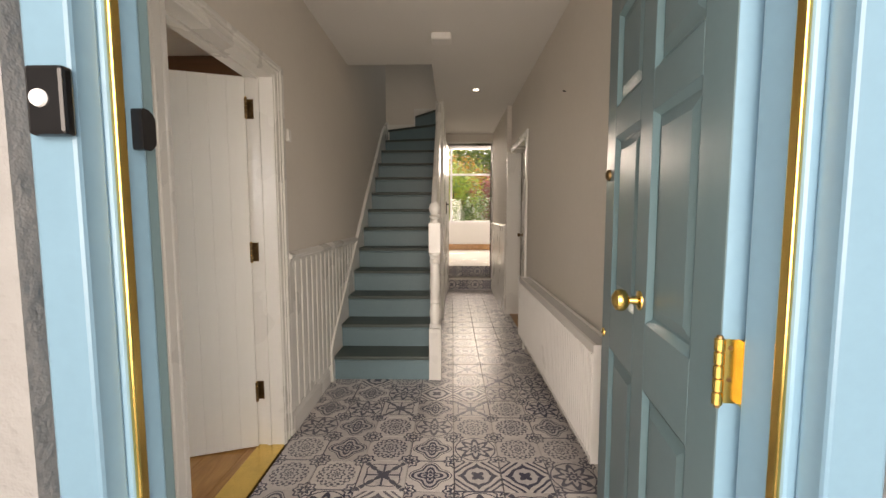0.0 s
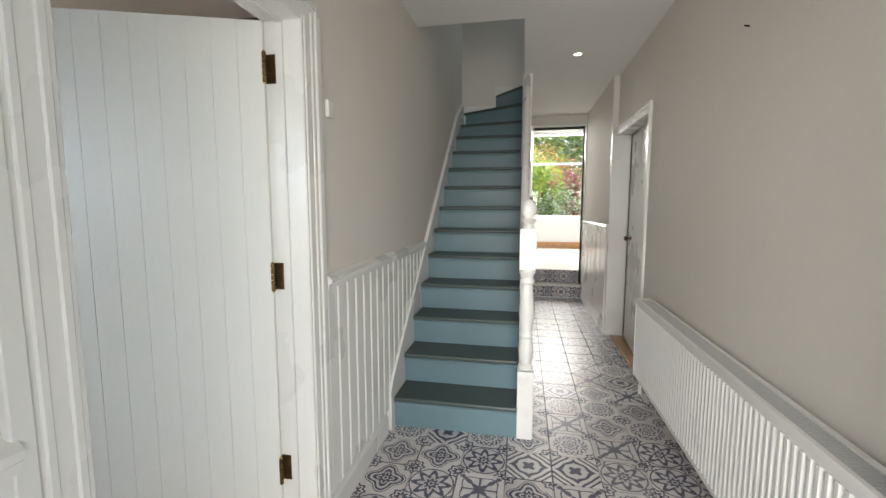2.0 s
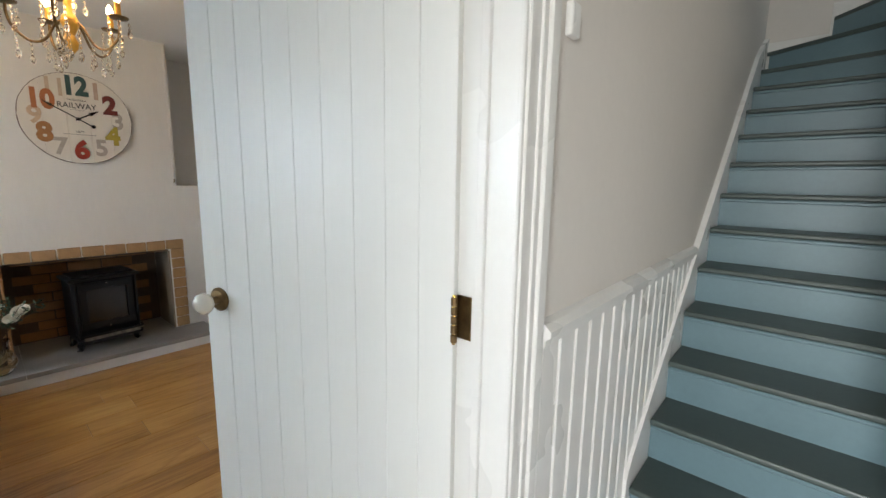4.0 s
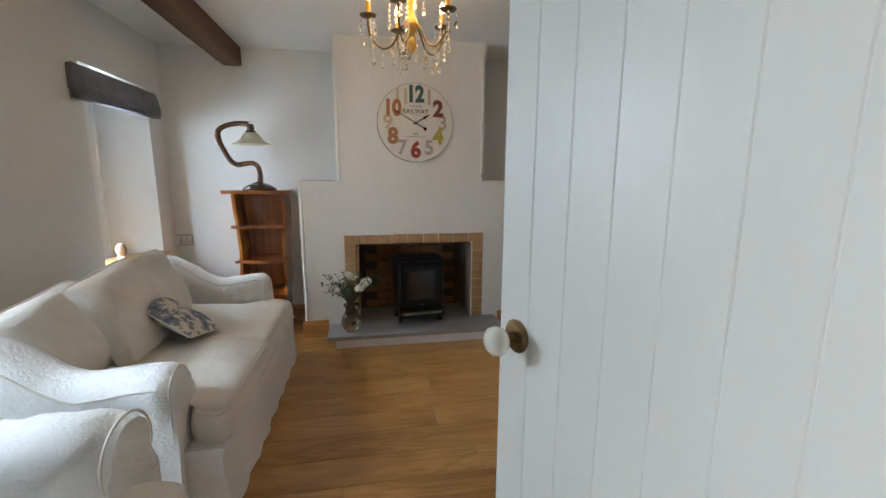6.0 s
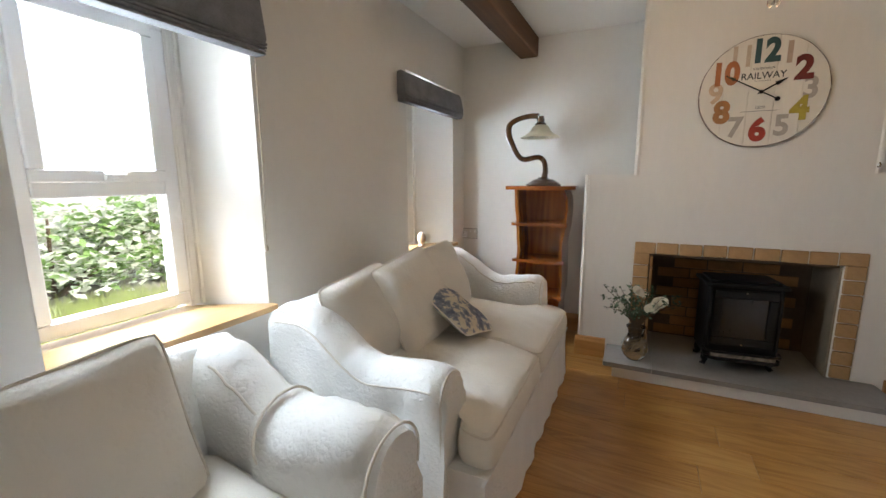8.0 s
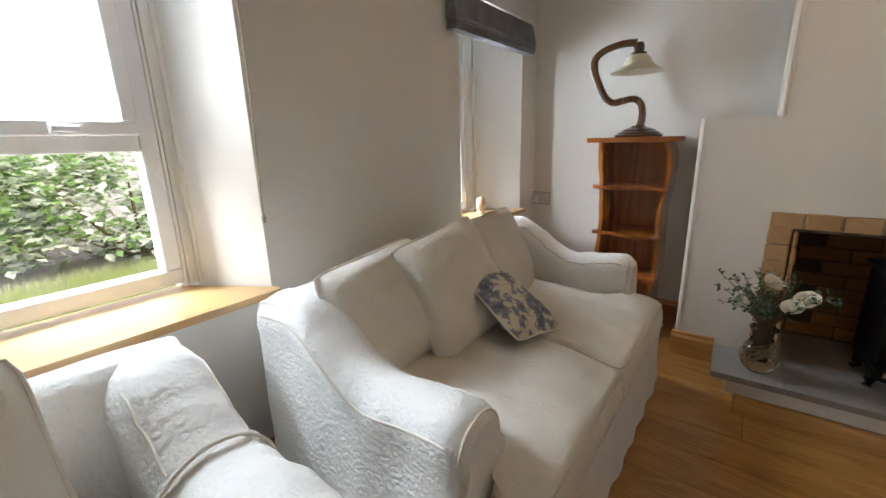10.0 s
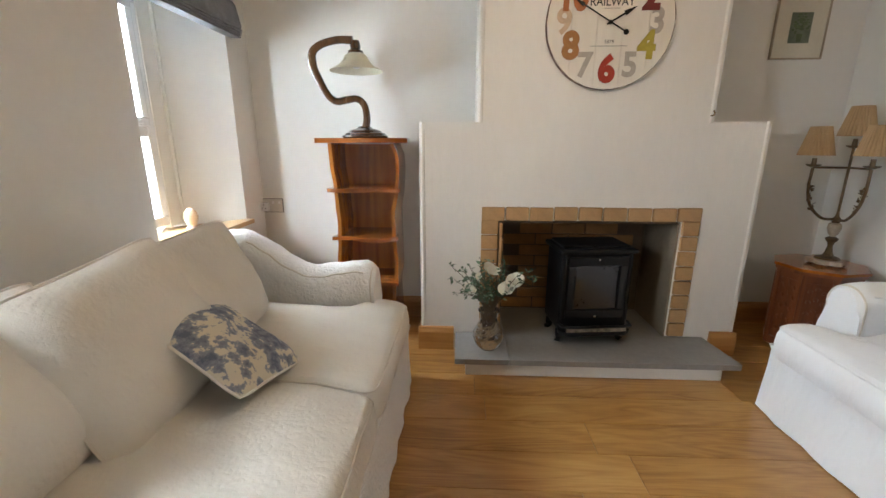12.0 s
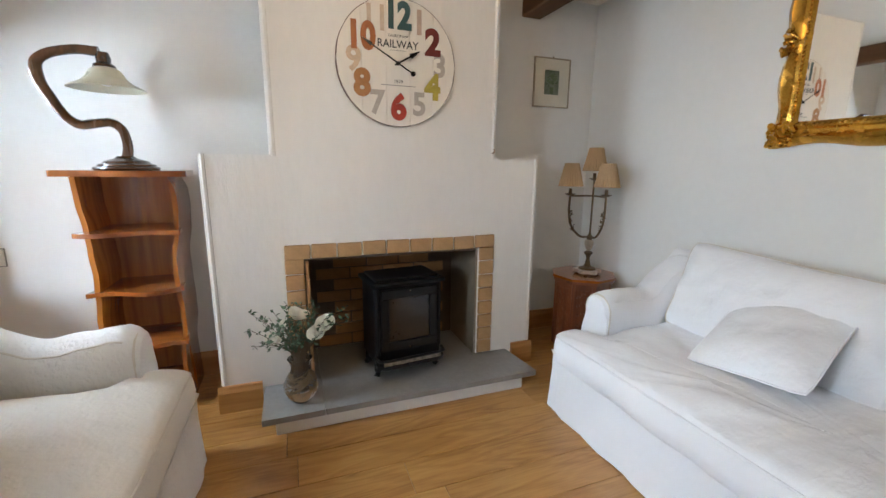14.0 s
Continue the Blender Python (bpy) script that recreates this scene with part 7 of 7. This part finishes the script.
foliage("shrub", "grey-green flowering shrub low in the back garden", (1.3, 13.2), (2.0, 1.2, 1.9), 6000, [("leaves", GREEN, 0.5), ("white_flowers", VARIEG, 0.5)], 0.10, 45)
foliage("shrub", "tall orange-flowered shrub in the back garden", (1.2, 17.0), (3.0, 2.0, 3.8), 7000, [("leaves", BRIGHT, 0.4), ("orange_flowers", RUST, 0.6)], 0.15, 46)
foliage("tree", "tall leafy green tree at the end of the back garden", (0.2, 22.0), (8.0, 4.0, 6.5), 14000, [("leaves", GREEN, 0.6), ("fresh_leaves", BRIGHT, 0.4)], 0.26, 47, category="tree")
structure("garden_wall", boxes([((-12, -7.6, -0.2), (5, -7.3, 1.0))], 0.02), surface("weathered_garden_wall", (0.40, 0.39, 0.37), 0.9, var=0.15, bump=0.5), "weathered grey rendered garden wall")
# grass tufts near the window
verts, faces = [], []
rg = random.Random(77)
for k in range(5200):
    x_ = -3.6 + rg.choice((-1.4, -0.5, 0.1, 0.6, 1.1)) + rg.gauss(0, 0.22)
    y_ = rg.uniform(-4.6, -3.2)
    h_ = rg.uniform(0.06, 0.24)
    lx_, ly_ = rg.gauss(0, 0.05), rg.gauss(0, 0.05)
    b_ = len(verts)
    verts += [(x_ - 0.004, y_, -0.19), (x_ + 0.004, y_, -0.19), (x_ + lx_, y_ + ly_, -0.19 + h_)]
    faces.append((b_, b_ + 1, b_ + 2))
me = bpy.data.meshes.new("grass_tufts")
me.from_pydata(verts, [], faces)
me.materials.append(leafy("olive_grass_blade", (0.30, 0.36, 0.11), 0.4))
tagged(new("grass_tufts", me), "long fresh green grass tufts in the gravel bed", "grass", kind="stuff")

# ---- bricks, planks and tiles ----
fire = bpy.data.objects["chimney_breast"]


def piece(name, mesh, parent, m):
    ob = new(name, mesh)
    ob.parent = parent
    ob.matrix_world = m
    return ob


def mesh_of(name, bm, material):
    me = bpy.data.meshes.new(name)
    bmesh.ops.recalc_face_normals(bm, faces=bm.faces)
    bm.to_mesh(me)
    bm.free()
    me.materials.append(material)
    return me


rng = random.Random(4)
head = mesh_of("brick", boxes([((-0.006, -0.0625, -0.037), (0.012, 0.0625, 0.037))], 0.004, 1), BRICK)
for i in range(9):
    y = 1.408 + 0.1331 * (i + 0.5)
    piece("brick", head, fire, pose(BRX, y, 0.828 + rng.uniform(-0.002, 0.002), rng.uniform(-0.8, 0.8), 0, 0))
side_b = mesh_of("brick", boxes([((-0.05, -0.046, -0.0395), (0.012, 0.046, 0.0395))], 0.004, 1), BRICK)
for s, y in ((0, 1.457), (1, 2.555)):
    for k in range(8):
        piece("brick", side_b, fire, pose(BRX, y, 0.153 + 0.0855 * k, rng.uniform(-0.8, 0.8), 0, 0))
inner = mesh_of("brick", boxes([((0.0, -0.102, -0.033), (0.014, 0.102, 0.033))], 0.003, 1), BRICK_IN)
box_ = bpy.data.objects["firebox"]
for r in range(9):
    for c in range(6):
        y = 1.50 + 0.212 * c + (0.106 if r % 2 else 0) - 0.03
        if 1.60 < y < 2.40:
            piece("brick", inner, box_, pose(-4.76, y, 0.15 + 0.074 * r))
    for c in range(2):
        piece("brick", inner, box_, pose(-4.62 + 0.212 * c + (0.05 if r % 2 else 0), 1.512, 0.15 + 0.074 * r, 0, 0, 90))

floor_room = thing("floor_living", 0, 0, 0, label="oak laminate boards with visible joints", category="floor", kind="structure")
PW, PL = 0.192, 1.285
plank = mesh_of("plank", boxes([((-PW / 2 + 0.0008, -PL / 2 + 0.0008, -0.012), (PW / 2 - 0.0008, PL / 2 - 0.0008, 0))], 0.0016, 1), OAK)
nrow = 0
x = BX + PW / 2
while x < IX + PW / 2:
    y = FY - rng.uniform(0, PL)
    while y < FARY:
        lo, hi = max(y, FY), min(y + PL, FARY)
        if hi - lo > 0.03:
            w = min(x + PW / 2, IX) - (x - PW / 2)
            if hi - lo > PL - 0.01 and w > PW - 0.001:
                piece("plank", plank, floor_room, pose(x, (lo + hi) / 2, 0))
            else:
                ob = new("plank", mesh_of("plank", boxes([((-PW / 2 + 0.0006, -(hi - lo) / 2 + 0.0006, -0.012), (-PW / 2 + w - 0.0006, (hi - lo) / 2 - 0.0006, 0))], 0.0012, 1), OAK))
                ob.parent = floor_room
                ob.matrix_world = pose(x, (lo + hi) / 2, 0)
        y += PL
    x += PW

floor_hall = thing("floor_hall", 0, 0, 0, label="vintage patterned blue and grey glazed tiles", category="floor", kind="structure")
TW = 0.2325
cut = {}


def tile_piece(cx, cy, x0, x1, y0, y1):
    lx, hx, ly, hy = max(-TW / 2, x0 - cx), min(TW / 2, x1 - cx), max(-TW / 2, y0 - cy), min(TW / 2, y1 - cy)
    if hx - lx < 0.02 or hy - ly < 0.02:
        return
    key = tuple(round(v, 3) for v in (lx, hx, ly, hy))
    if key not in cut:
        cut[key] = mesh_of("tile", boxes([((lx + 0.0014, ly + 0.0014, -0.012), (hx - 0.0014, hy - 0.0014, 0))], 0.0016, 1), TILE)
    piece("tile", cut[key], floor_hall, pose(cx, cy, 0))


for i in range(-4, 5):
    for j in range(-11, 18):
        cx, cy = -0.105 + TW * (i + 0.5), 2.95 + TW * (j + 0.5)
        y0, y1 = 0.64, 6.985
        if cx < -0.03 and cy > 3.4:
            continue
        tile_piece(cx, cy, LX, RX, y0, y1)
step_tiles = bpy.data.objects["step_1"]
for k, (name, yy, z0, z1, xa, xb) in enumerate((("step_1", 6.985, 0.004, 0.165, 0.021, 0.808), ("step_2", 7.20, 0.195, 0.372, 0.071, 0.789))):
    par = bpy.data.objects[name]
    x = xa
    while x < xb - 0.02:
        w = min(0.2, xb - x)
        ob = new("tile", mesh_of("tile", boxes([((-w / 2 + 0.001, -(z1 - z0) / 2, -0.001), (w / 2 - 0.001, (z1 - z0) / 2, 0.006))], 0.001, 1), TILE))
        ob.parent = par
        ob.matrix_world = pose(x + w / 2, yy, (z0 + z1) / 2, 90, 0, 0)
        x += w
